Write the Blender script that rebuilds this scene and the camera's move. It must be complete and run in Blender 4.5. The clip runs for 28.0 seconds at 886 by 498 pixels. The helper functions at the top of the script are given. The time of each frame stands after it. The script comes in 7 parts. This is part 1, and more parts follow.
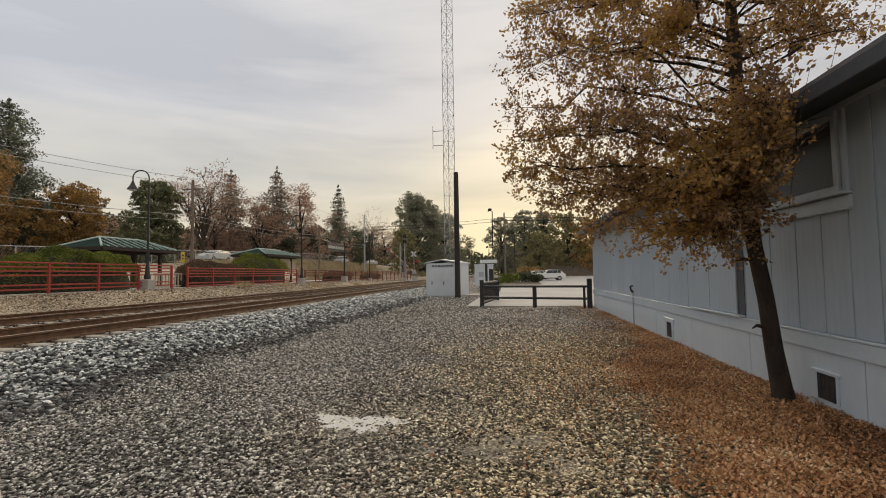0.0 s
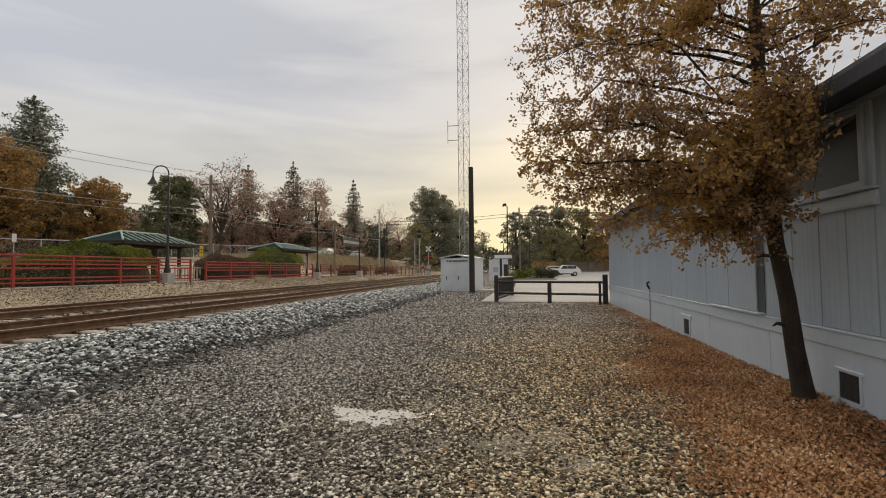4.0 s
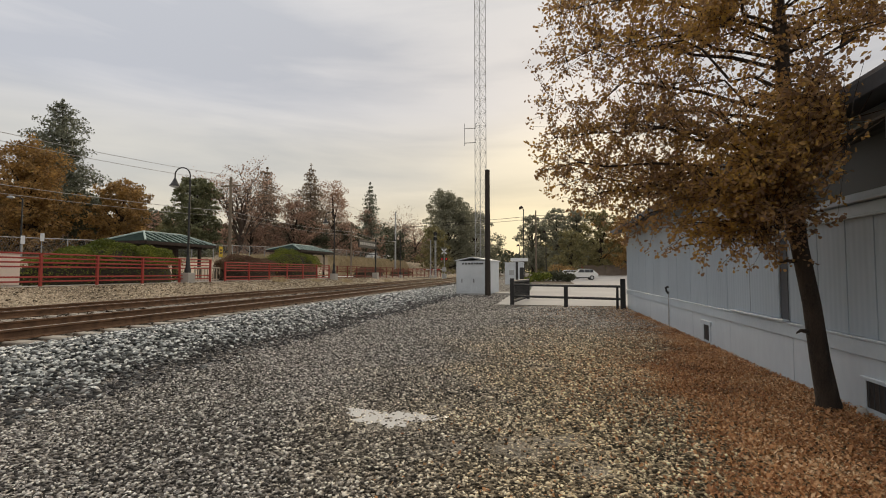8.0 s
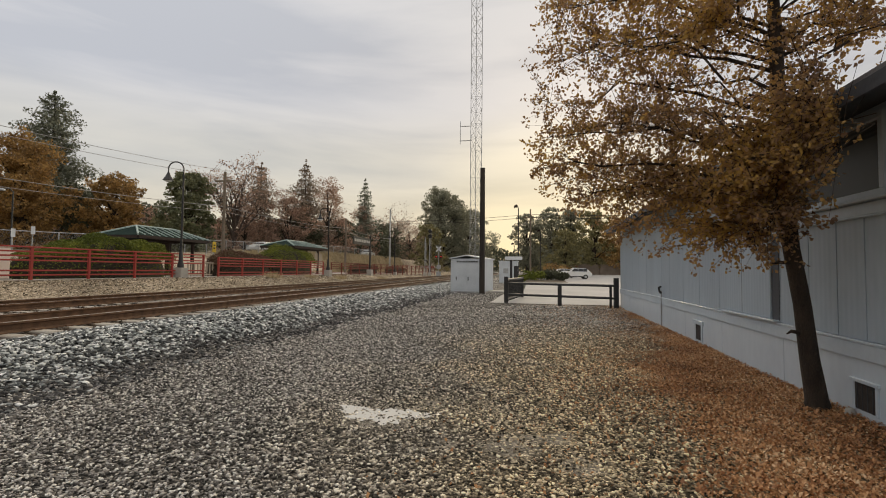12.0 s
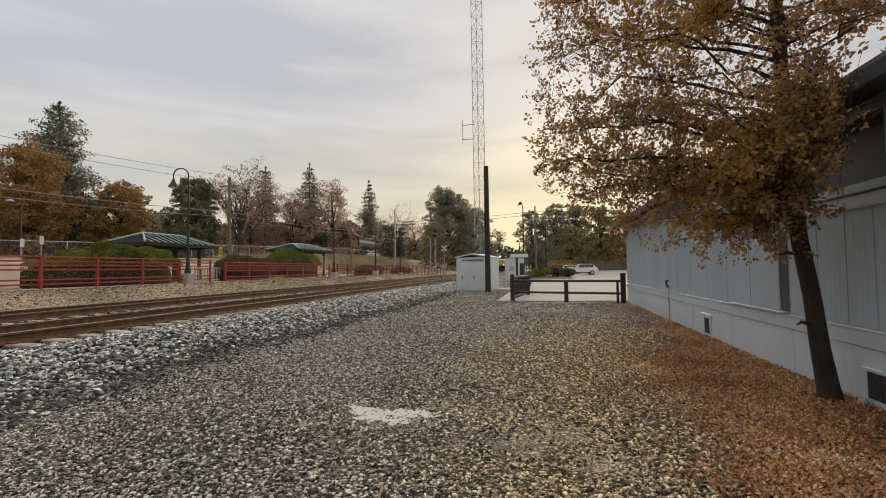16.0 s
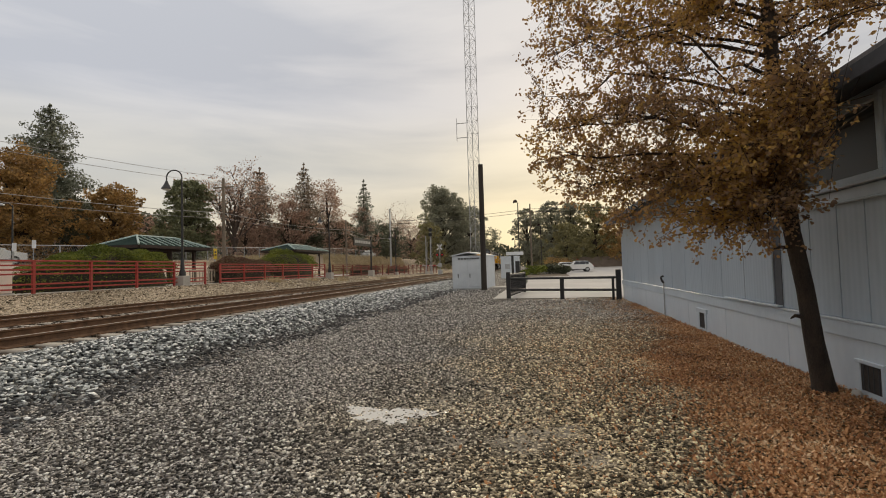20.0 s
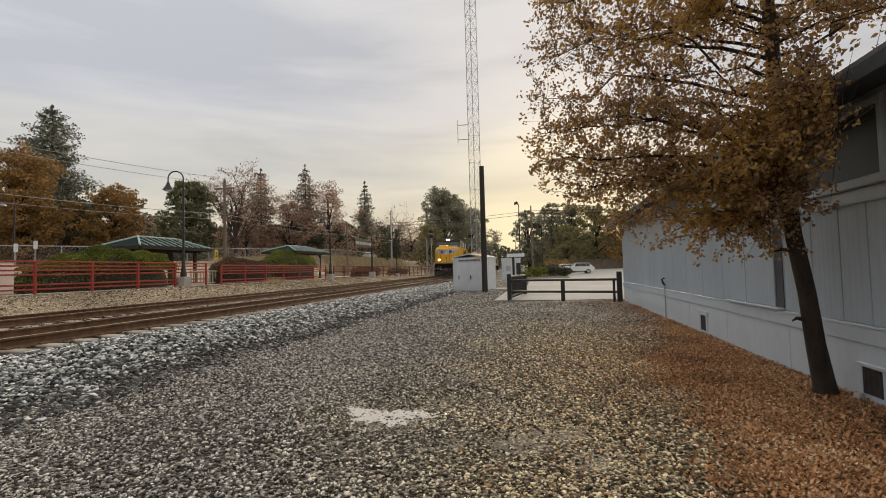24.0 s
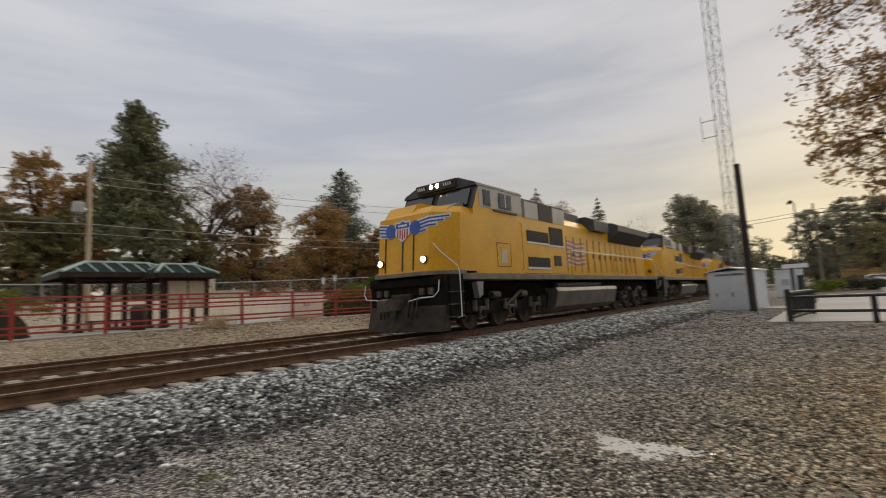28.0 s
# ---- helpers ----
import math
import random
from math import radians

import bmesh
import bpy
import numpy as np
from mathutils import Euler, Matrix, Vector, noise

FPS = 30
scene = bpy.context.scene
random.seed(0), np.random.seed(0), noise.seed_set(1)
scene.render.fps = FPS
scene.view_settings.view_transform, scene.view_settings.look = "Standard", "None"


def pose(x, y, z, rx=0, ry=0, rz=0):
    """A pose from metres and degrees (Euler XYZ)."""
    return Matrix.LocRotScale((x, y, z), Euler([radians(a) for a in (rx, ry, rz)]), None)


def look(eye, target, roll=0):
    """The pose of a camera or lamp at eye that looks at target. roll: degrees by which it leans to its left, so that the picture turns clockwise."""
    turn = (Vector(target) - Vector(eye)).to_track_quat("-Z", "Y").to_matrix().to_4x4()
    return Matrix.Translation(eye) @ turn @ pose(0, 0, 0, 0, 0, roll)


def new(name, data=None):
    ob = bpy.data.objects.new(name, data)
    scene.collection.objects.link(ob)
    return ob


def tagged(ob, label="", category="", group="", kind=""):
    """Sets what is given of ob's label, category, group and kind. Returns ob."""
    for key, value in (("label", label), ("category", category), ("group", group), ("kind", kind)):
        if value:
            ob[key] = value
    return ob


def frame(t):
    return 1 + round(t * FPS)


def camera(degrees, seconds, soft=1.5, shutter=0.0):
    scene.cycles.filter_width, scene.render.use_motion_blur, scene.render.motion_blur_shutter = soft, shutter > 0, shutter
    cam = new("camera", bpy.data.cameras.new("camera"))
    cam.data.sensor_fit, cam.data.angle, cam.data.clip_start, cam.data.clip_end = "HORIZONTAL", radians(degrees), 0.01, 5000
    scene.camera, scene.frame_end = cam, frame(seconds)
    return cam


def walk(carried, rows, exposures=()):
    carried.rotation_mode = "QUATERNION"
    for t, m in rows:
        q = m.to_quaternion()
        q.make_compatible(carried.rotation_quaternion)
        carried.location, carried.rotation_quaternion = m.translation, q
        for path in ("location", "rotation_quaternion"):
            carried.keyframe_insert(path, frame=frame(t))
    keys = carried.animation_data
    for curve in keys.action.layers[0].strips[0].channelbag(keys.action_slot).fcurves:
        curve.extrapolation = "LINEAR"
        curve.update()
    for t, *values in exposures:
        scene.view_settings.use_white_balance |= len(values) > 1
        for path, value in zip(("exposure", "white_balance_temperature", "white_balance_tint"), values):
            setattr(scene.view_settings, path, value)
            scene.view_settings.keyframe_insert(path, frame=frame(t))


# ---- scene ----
EYE = (0.0, 0.0, 1.6)
cam = camera(86, 28.0, soft=1.0, shutter=0.35)
# seconds, tilt, lean, heading in degrees
PATH = [
    (0, 93.06, 0.85, 8.43),
    (0.5, 92.82, 0.77, 8.58),
    (1, 92.72, 0.72, 8.78),
    (1.5, 92.59, 0.69, 9.04),
    (2, 92.54, 0.63, 9.23),
    (2.5, 92.56, 0.59, 9.53),
    (3, 92.61, 0.63, 9.77),
    (3.5, 92.53, 0.62, 9.97),
    (5.5, 92.47, 0.34, 11.09),
    (6, 92.72, 0.32, 11.56),
    (6.5, 92.81, 0.28, 11.84),
    (7, 92.84, 0.21, 12.04),
    (7.5, 92.83, 0.10, 12.08),
    (8, 92.79, 0.00, 12.05),
    (8.5, 92.68, -0.14, 12.07),
    (9, 92.59, -0.38, 12.09),
    (9.5, 92.52, -0.52, 12.19),
    (10, 92.50, -0.60, 12.29),
    (10.5, 92.52, -0.74, 12.13),
    (11, 92.62, -0.79, 11.85),
    (11.5, 92.52, -0.75, 11.65),
    (12, 92.51, -0.59, 11.37),
    (12.5, 92.51, -0.36, 11.21),
    (14.5, 92.33, 0.33, 11.67),
    (15, 92.36, 0.48, 11.89),
    (15.5, 92.39, 0.70, 12.01),
    (16, 92.43, 0.84, 12.06),
    (16.5, 92.43, 0.98, 12.06),
    (17, 92.39, 1.10, 12.06),
    (17.5, 92.26, 1.32, 12.08),
    (18, 92.29, 1.49, 12.00),
    (18.5, 92.35, 1.59, 11.87),
    (19, 92.38, 1.67, 11.75),
    (19.5, 92.32, 1.61, 11.64),
    (20, 92.27, 1.62, 11.56),
    (20.5, 92.25, 1.57, 11.56),
    (21, 92.26, 1.45, 11.52),
    (21.5, 92.26, 1.43, 11.49),
    (23.5, 92.27, 1.40, 11.38),
    (24, 92.47, 1.48, 11.66),
    (24.5, 92.62, 1.65, 11.99),
    (25, 92.87, 1.86, 12.38),
    (25.5, 93.26, 2.07, 12.88),
    (26, 93.58, 2.31, 13.92),
    (26.5, 93.99, 2.52, 15.98),
    (27, 94.53, 2.52, 20.50),
    (27.5, 95.05, 2.55, 27.45),
    (28, 96.10, 3.00, 39.60),
]
walk(cam, [(t, pose(*EYE, rx, ry, rz)) for t, rx, ry, rz in PATH], exposures=((0.0, 0.47, 7330, 7), (25.8, 0.47, 7330, 7), (27.0, 0.42, 7230, 7), (28.0, 0.25, 7050, 8)))

# ---- world and light ----
world = bpy.data.worlds.new("overcast_sky")
scene.world = world
world.use_nodes = True
wn, wl = world.node_tree.nodes, world.node_tree.links
wn.clear()


def wnode(kind, **kw):
    n = wn.new(kind)
    for k, v in kw.items():
        n.inputs[k.replace("_", " ")].default_value = v
    return n


w_out = wn.new("ShaderNodeOutputWorld")
w_co = wn.new("ShaderNodeTexCoord")
w_sep = wn.new("ShaderNodeSeparateXYZ")
wl.new(w_co.outputs["Generated"], w_sep.inputs[0])
# clear sky above the clouds
nishita = wn.new("ShaderNodeTexSky")
nishita.sky_type = "NISHITA"
nishita.sun_disc = False
nishita.sun_elevation = radians(20)
nishita.sun_rotation = radians(3)
w_bg1 = wn.new("ShaderNodeBackground")
w_bg1.inputs["Strength"].default_value = 0.05
wl.new(nishita.outputs[0], w_bg1.inputs["Color"])
# cloud deck: grey-lilac overhead, cream near the horizon
w_ramp = wn.new("ShaderNodeValToRGB")
w_ramp.color_ramp.interpolation = "EASE"
els = w_ramp.color_ramp.elements
els[0].position, els[0].color = 0.0, (0.44, 0.40, 0.32, 1)
els[1].position, els[1].color = 1.0, (0.74, 0.72, 0.71, 1)
for p_, c_ in ((0.10, (0.455, 0.422, 0.365, 1)), (0.21, (0.435, 0.428, 0.422, 1)), (0.34, (0.40, 0.412, 0.468, 1)), (0.55, (0.435, 0.45, 0.508, 1))):
    e_ = els.new(p_)
    e_.color = c_
wl.new(w_sep.outputs["Z"], w_ramp.inputs[0])
# long flat cloud banks
w_map = wn.new("ShaderNodeMapping")
w_map.inputs["Scale"].default_value = (1.3, 1.3, 8.5)
w_map.inputs["Rotation"].default_value = (radians(5), radians(-7), 0)
wl.new(w_co.outputs["Generated"], w_map.inputs[0])
w_noise = wnode("ShaderNodeTexNoise", Scale=1.35, Detail=6.0, Roughness=0.52, Distortion=0.35)
wl.new(w_map.outputs[0], w_noise.inputs["Vector"])
w_nr = wn.new("ShaderNodeValToRGB")
w_nr.color_ramp.elements[0].position, w_nr.color_ramp.elements[0].color = 0.37, (0.80, 0.815, 0.85, 1)
w_nr.color_ramp.elements[1].position, w_nr.color_ramp.elements[1].color = 0.62, (1.08, 1.06, 1.04, 1)
wl.new(w_noise.outputs["Fac"], w_nr.inputs[0])
w_mul = wn.new("ShaderNodeMix")
w_mul.data_type, w_mul.blend_type = "RGBA", "MULTIPLY"
w_mul.inputs["Factor"].default_value = 1.0
wl.new(w_ramp.outputs[0], w_mul.inputs[6])
wl.new(w_nr.outputs[0], w_mul.inputs[7])
# the veiled sun's yellow glow, low along the line
w_dot = wn.new("ShaderNodeVectorMath")
w_dot.operation = "DOT_PRODUCT"
gl_ = Vector((0.03, 1.0, 0.07)).normalized()
w_dot.inputs[1].default_value = gl_
wl.new(w_co.outputs["Generated"], w_dot.inputs[0])
w_gr = wn.new("ShaderNodeMapRange")
w_gr.interpolation_type = "SMOOTHSTEP"
w_gr.inputs["From Min"].default_value, w_gr.inputs["From Max"].default_value = 0.95, 1.0
wl.new(w_dot.outputs["Value"], w_gr.inputs["Value"])
w_glow = wn.new("ShaderNodeMix")
w_glow.data_type, w_glow.blend_type = "RGBA", "ADD"
w_glow.inputs[7].default_value = (0.075, 0.054, 0.0, 1)
wl.new(w_gr.outputs[0], w_glow.inputs["Factor"])
wl.new(w_mul.outputs[2], w_glow.inputs[6])
# thinner, bluer cloud over the western half
w_dot2 = wn.new("ShaderNodeVectorMath")
w_dot2.operation = "DOT_PRODUCT"
w_dot2.inputs[1].default_value = Vector((-1.0, 0.1, 0.35)).normalized()
wl.new(w_co.outputs["Generated"], w_dot2.inputs[0])
w_wr = wn.new("ShaderNodeMapRange")
w_wr.interpolation_type = "SMOOTHSTEP"
w_wr.inputs["From Min"].default_value, w_wr.inputs["From Max"].default_value = 0.25, 1.0
wl.new(w_dot2.outputs["Value"], w_wr.inputs["Value"])
w_west = wn.new("ShaderNodeMix")
w_west.data_type, w_west.blend_type = "RGBA", "ADD"
w_west.inputs[7].default_value = (0.045, 0.058, 0.085, 1)
wl.new(w_wr.outputs[0], w_west.inputs["Factor"])
wl.new(w_glow.outputs[2], w_west.inputs[6])
w_bg2 = wn.new("ShaderNodeBackground")
w_bg2.inputs["Strength"].default_value = 1.12
wl.new(w_west.outputs[2], w_bg2.inputs["Color"])
w_add = wn.new("ShaderNodeMixShader")
w_add.inputs[0].default_value = 0.88
wl.new(w_bg1.outputs[0], w_add.inputs[1])
wl.new(w_bg2.outputs[0], w_add.inputs[2])
wl.new(w_add.outputs[0], w_out.inputs[0])

sun = new("sun", bpy.data.lights.new("sun", "SUN"))
sun.data.energy, sun.data.angle, sun.data.color = 0.9, radians(30), (1.0, 0.84, 0.62)
sun.matrix_world = look((0, 0, 50), (-6, -100, 12))


# ---- materials ----
def surf(name, c1, c2, scale=4.0, rough=0.8, bump=0.0, metal=0.0, fine=0.0, stretch=(1, 1, 1), rand=0.0, island=0.0, spec=0.5, bscale=0.0):
    """A surface of two colours mixed by stains at one scale and grain at a finer one."""
    m = bpy.data.materials.new(name)
    m.use_nodes = True
    n, l = m.node_tree.nodes, m.node_tree.links
    b = n["Principled BSDF"]
    b.inputs["Roughness"].default_value = rough
    b.inputs["Metallic"].default_value = metal
    b.inputs["Specular IOR Level"].default_value = spec
    co = n.new("ShaderNodeTexCoord")
    mp = n.new("ShaderNodeMapping")
    mp.inputs["Scale"].default_value = stretch
    l.new(co.outputs["Object"], mp.inputs[0])
    n1 = n.new("ShaderNodeTexNoise")
    n1.inputs["Scale"].default_value, n1.inputs["Detail"].default_value = scale, 5
    n2 = n.new("ShaderNodeTexNoise")
    n2.inputs["Scale"].default_value, n2.inputs["Detail"].default_value = scale * 13, 4
    l.new(mp.outputs[0], n1.inputs["Vector"])
    l.new(mp.outputs[0], n2.inputs["Vector"])
    ad = n.new("ShaderNodeMath")
    ad.operation = "MULTIPLY_ADD"
    l.new(n2.outputs["Fac"], ad.inputs[0])
    ad.inputs[1].default_value = 0.5 + fine
    l.new(n1.outputs["Fac"], ad.inputs[2])
    rp = n.new("ShaderNodeMapRange")
    rp.inputs["From Min"].default_value, rp.inputs["From Max"].default_value = 0.5, 1.0 + fine
    l.new(ad.outputs[0], rp.inputs["Value"])
    fac = rp.outputs[0]
    if rand or island:
        src = n.new("ShaderNodeNewGeometry").outputs["Random Per Island"] if island else n.new("ShaderNodeObjectInfo").outputs["Random"]
        mx = n.new("ShaderNodeMath")
        mx.operation = "MULTIPLY_ADD"
        l.new(src, mx.inputs[0])
        mx.inputs[1].default_value = rand or island
        off = n.new("ShaderNodeMath")
        off.operation = "SUBTRACT"
        l.new(fac, off.inputs[0])
        off.inputs[1].default_value = (rand or island) / 2
        l.new(off.outputs[0], mx.inputs[2])
        mx.use_clamp = True
        fac = mx.outputs[0]
    mix = n.new("ShaderNodeMix")
    mix.data_type = "RGBA"
    mix.inputs[6].default_value, mix.inputs[7].default_value = (*c1, 1), (*c2, 1)
    l.new(fac, mix.inputs["Factor"])
    l.new(mix.outputs[2], b.inputs["Base Color"])
    if bump:
        bp = n.new("ShaderNodeBump")
        bp.inputs["Strength"].default_value = bump
        bp.inputs["Distance"].default_value = 0.02
        if bscale:
            vo = n.new("ShaderNodeTexVoronoi")
            vo.inputs["Scale"].default_value = bscale
            l.new(co.outputs["Object"], vo.inputs["Vector"])
            l.new(vo.outputs["Distance"], bp.inputs["Height"])
        else:
            l.new(n2.outputs["Fac"], bp.inputs["Height"])
        l.new(bp.outputs[0], b.inputs["Normal"])
    return m


def glow(name, colour, strength):
    m = bpy.data.materials.new(name)
    m.use_nodes = True
    b = m.node_tree.nodes["Principled BSDF"]
    b.inputs["Base Color"].default_value = (*colour, 1)
    b.inputs["Emission Color"].default_value = (*colour, 1)
    b.inputs["Emission Strength"].default_value = strength
    return m


def pebble(name, tones, rough=0.8, tint=False):
    """Loose stones of one mesh: each takes its own tone from a row of (position, colour), with a little grain."""
    m = bpy.data.materials.new(name)
    m.use_nodes = True
    n, l = m.node_tree.nodes, m.node_tree.links
    b = n["Principled BSDF"]
    b.inputs["Roughness"].default_value = rough
    b.inputs["Specular IOR Level"].default_value = 0.2
    g = n.new("ShaderNodeNewGeometry")
    rp = n.new("ShaderNodeValToRGB")
    e = rp.color_ramp.elements
    e[0].position, e[0].color = tones[0][0], (*tones[0][1], 1)
    e[1].position, e[1].color = tones[-1][0], (*tones[-1][1], 1)
    for p, c in tones[1:-1]:
        e.new(p).color = (*c, 1)
    l.new(g.outputs["Random Per Island"], rp.inputs[0])
    co = n.new("ShaderNodeTexCoord")
    nz = n.new("ShaderNodeTexNoise")
    nz.inputs["Scale"].default_value, nz.inputs["Detail"].default_value = 60, 3
    l.new(co.outputs["Object"], nz.inputs["Vector"])
    mr = n.new("ShaderNodeMapRange")
    mr.inputs["To Min"].default_value, mr.inputs["To Max"].default_value = 0.6, 1.4
    l.new(nz.outputs["Fac"], mr.inputs["Value"])
    mx = n.new("ShaderNodeMix")
    mx.data_type, mx.blend_type = "RGBA", "MULTIPLY"
    mx.inputs["Factor"].default_value = 1.0
    l.new(rp.outputs[0], mx.inputs[6])
    l.new(mr.outputs[0], mx.inputs[7])
    l.new(mx.outputs[2], b.inputs["Base Color"])
    if tint:
        l.new(east_tint(n, l, co, mx.outputs[2]), b.inputs["Base Color"])
    return m


def east_tint(n, l, co, colour):
    """Tan dust over the eastern half of the lot, with an uneven edge."""
    sp = n.new("ShaderNodeSeparateXYZ")
    l.new(co.outputs["Object"], sp.inputs[0])
    nz = n.new("ShaderNodeTexNoise")
    nz.inputs["Scale"].default_value, nz.inputs["Detail"].default_value = 0.5, 5
    l.new(co.outputs["Object"], nz.inputs["Vector"])
    ma = n.new("ShaderNodeMath")
    ma.operation = "MULTIPLY_ADD"
    l.new(nz.outputs["Fac"], ma.inputs[0])
    ma.inputs[1].default_value = 5.0
    l.new(sp.outputs["X"], ma.inputs[2])
    mr = n.new("ShaderNodeMapRange")
    mr.interpolation_type = "SMOOTHSTEP"
    mr.inputs["From Min"].default_value, mr.inputs["From Max"].default_value = -0.6, 3.4
    l.new(ma.outputs[0], mr.inputs["Value"])
    my = n.new("ShaderNodeMapRange")
    my.interpolation_type = "SMOOTHSTEP"
    my.inputs["From Min"].default_value, my.inputs["From Max"].default_value = 17.0, 9.0
    l.new(sp.outputs["Y"], my.inputs["Value"])
    both = n.new("ShaderNodeMath")
    both.operation = "MULTIPLY"
    l.new(mr.outputs[0], both.inputs[0])
    l.new(my.outputs[0], both.inputs[1])
    mr = both
    rp = n.new("ShaderNodeValToRGB")
    rp.color_ramp.elements[0].color = (0.97, 0.97, 0.98, 1)
    rp.color_ramp.elements[1].color = (1.38, 1.22, 0.92, 1)
    l.new(mr.outputs[0], rp.inputs[0])
    mx = n.new("ShaderNodeMix")
    mx.data_type, mx.blend_type = "RGBA", "MULTIPLY"
    mx.inputs["Factor"].default_value = 1.0
    l.new(colour, mx.inputs[6])
    l.new(rp.outputs[0], mx.inputs[7])
    return mx.outputs[2]


# x, y, radius, strength
MUD = [(-1.62, 4.95, 0.66, 0.9), (-0.25, 4.45, 0.55, 0.55), (0.35, 4.1, 0.4, 0.45), (-0.9, 4.4, 0.3, 0.5), (-1.2, 5.6, 0.35, 0.5), (0.15, 4.75, 0.35, 0.5)]


def mud_stain(n, l, co, colour):
    """Pale silt in a few shallow hollows of the lot."""
    nz = n.new("ShaderNodeTexNoise")
    nz.inputs["Scale"].default_value, nz.inputs["Detail"].default_value = 5.0, 6
    l.new(co.outputs["Object"], nz.inputs["Vector"])
    out = colour
    for x, y, r, k in MUD:
        d = n.new("ShaderNodeVectorMath")
        d.operation = "DISTANCE"
        l.new(co.outputs["Object"], d.inputs[0])
        d.inputs[1].default_value = (x, y, 0)
        ad = n.new("ShaderNodeMath")
        ad.operation = "MULTIPLY_ADD"
        l.new(nz.outputs["Fac"], ad.inputs[0])
        ad.inputs[1].default_value = 1.1 * r
        l.new(d.outputs["Value"], ad.inputs[2])
        mr = n.new("ShaderNodeMapRange")
        mr.interpolation_type = "SMOOTHSTEP"
        mr.inputs["From Min"].default_value, mr.inputs["From Max"].default_value = 1.3 * r, 0.75 * r
        mr.inputs["To Max"].default_value = k
        l.new(ad.outputs[0], mr.inputs["Value"])
        mx = n.new("ShaderNodeMix")
        mx.data_type = "RGBA"
        l.new(mr.outputs[0], mx.inputs["Factor"])
        l.new(out, mx.inputs[6])
        mx.inputs[7].default_value = (0.40, 0.365, 0.31, 1)
        out = mx.outputs[2]
    return out


def stony(name, cols, scale, rough=0.85, bump=0.6, lot=False):
    """Loose stone: every stone of the pattern has a tone of its own, out of a row of (position, colour)."""
    m = bpy.data.materials.new(name)
    m.use_nodes = True
    n, l = m.node_tree.nodes, m.node_tree.links
    b = n["Principled BSDF"]
    b.inputs["Roughness"].default_value = rough
    b.inputs["Specular IOR Level"].default_value = 0.2
    co = n.new("ShaderNodeTexCoord")
    v = n.new("ShaderNodeTexVoronoi")
    v.inputs["Scale"].default_value = scale
    l.new(co.outputs["Object"], v.inputs["Vector"])
    rp = n.new("ShaderNodeValToRGB")
    rp.color_ramp.elements[0].position, rp.color_ramp.elements[0].color = cols[0][0], (*cols[0][1], 1)
    rp.color_ramp.elements[1].position, rp.color_ramp.elements[1].color = cols[-1][0], (*cols[-1][1], 1)
    for p, c in cols[1:-1]:
        rp.color_ramp.elements.new(p).color = (*c, 1)
    sp = n.new("ShaderNodeSeparateColor")
    l.new(v.outputs["Color"], sp.inputs[0])
    big = n.new("ShaderNodeTexNoise")
    big.inputs["Scale"].default_value, big.inputs["Detail"].default_value = 0.35, 5
    l.new(co.outputs["Object"], big.inputs["Vector"])
    sh = n.new("ShaderNodeMath")
    sh.operation = "MULTIPLY_ADD"
    l.new(big.outputs["Fac"], sh.inputs[0])
    sh.inputs[1].default_value = 0.9
    dn = n.new("ShaderNodeMath")
    dn.operation = "SUBTRACT"
    l.new(sp.outputs[0], dn.inputs[0])
    dn.inputs[1].default_value = 0.45
    l.new(dn.outputs[0], sh.inputs[2])
    sh.use_clamp = True
    l.new(sh.outputs[0], rp.inputs[0])
    l.new(mud_stain(n, l, co, east_tint(n, l, co, rp.outputs[0])) if lot else rp.outputs[0], b.inputs["Base Color"])
    bp = n.new("ShaderNodeBump")
    bp.inputs["Strength"].default_value, bp.inputs["Distance"].default_value = bump, 0.03
    bp.invert = True
    l.new(v.outputs["Distance"], bp.inputs["Height"])
    l.new(bp.outputs[0], b.inputs["Normal"])
    return m


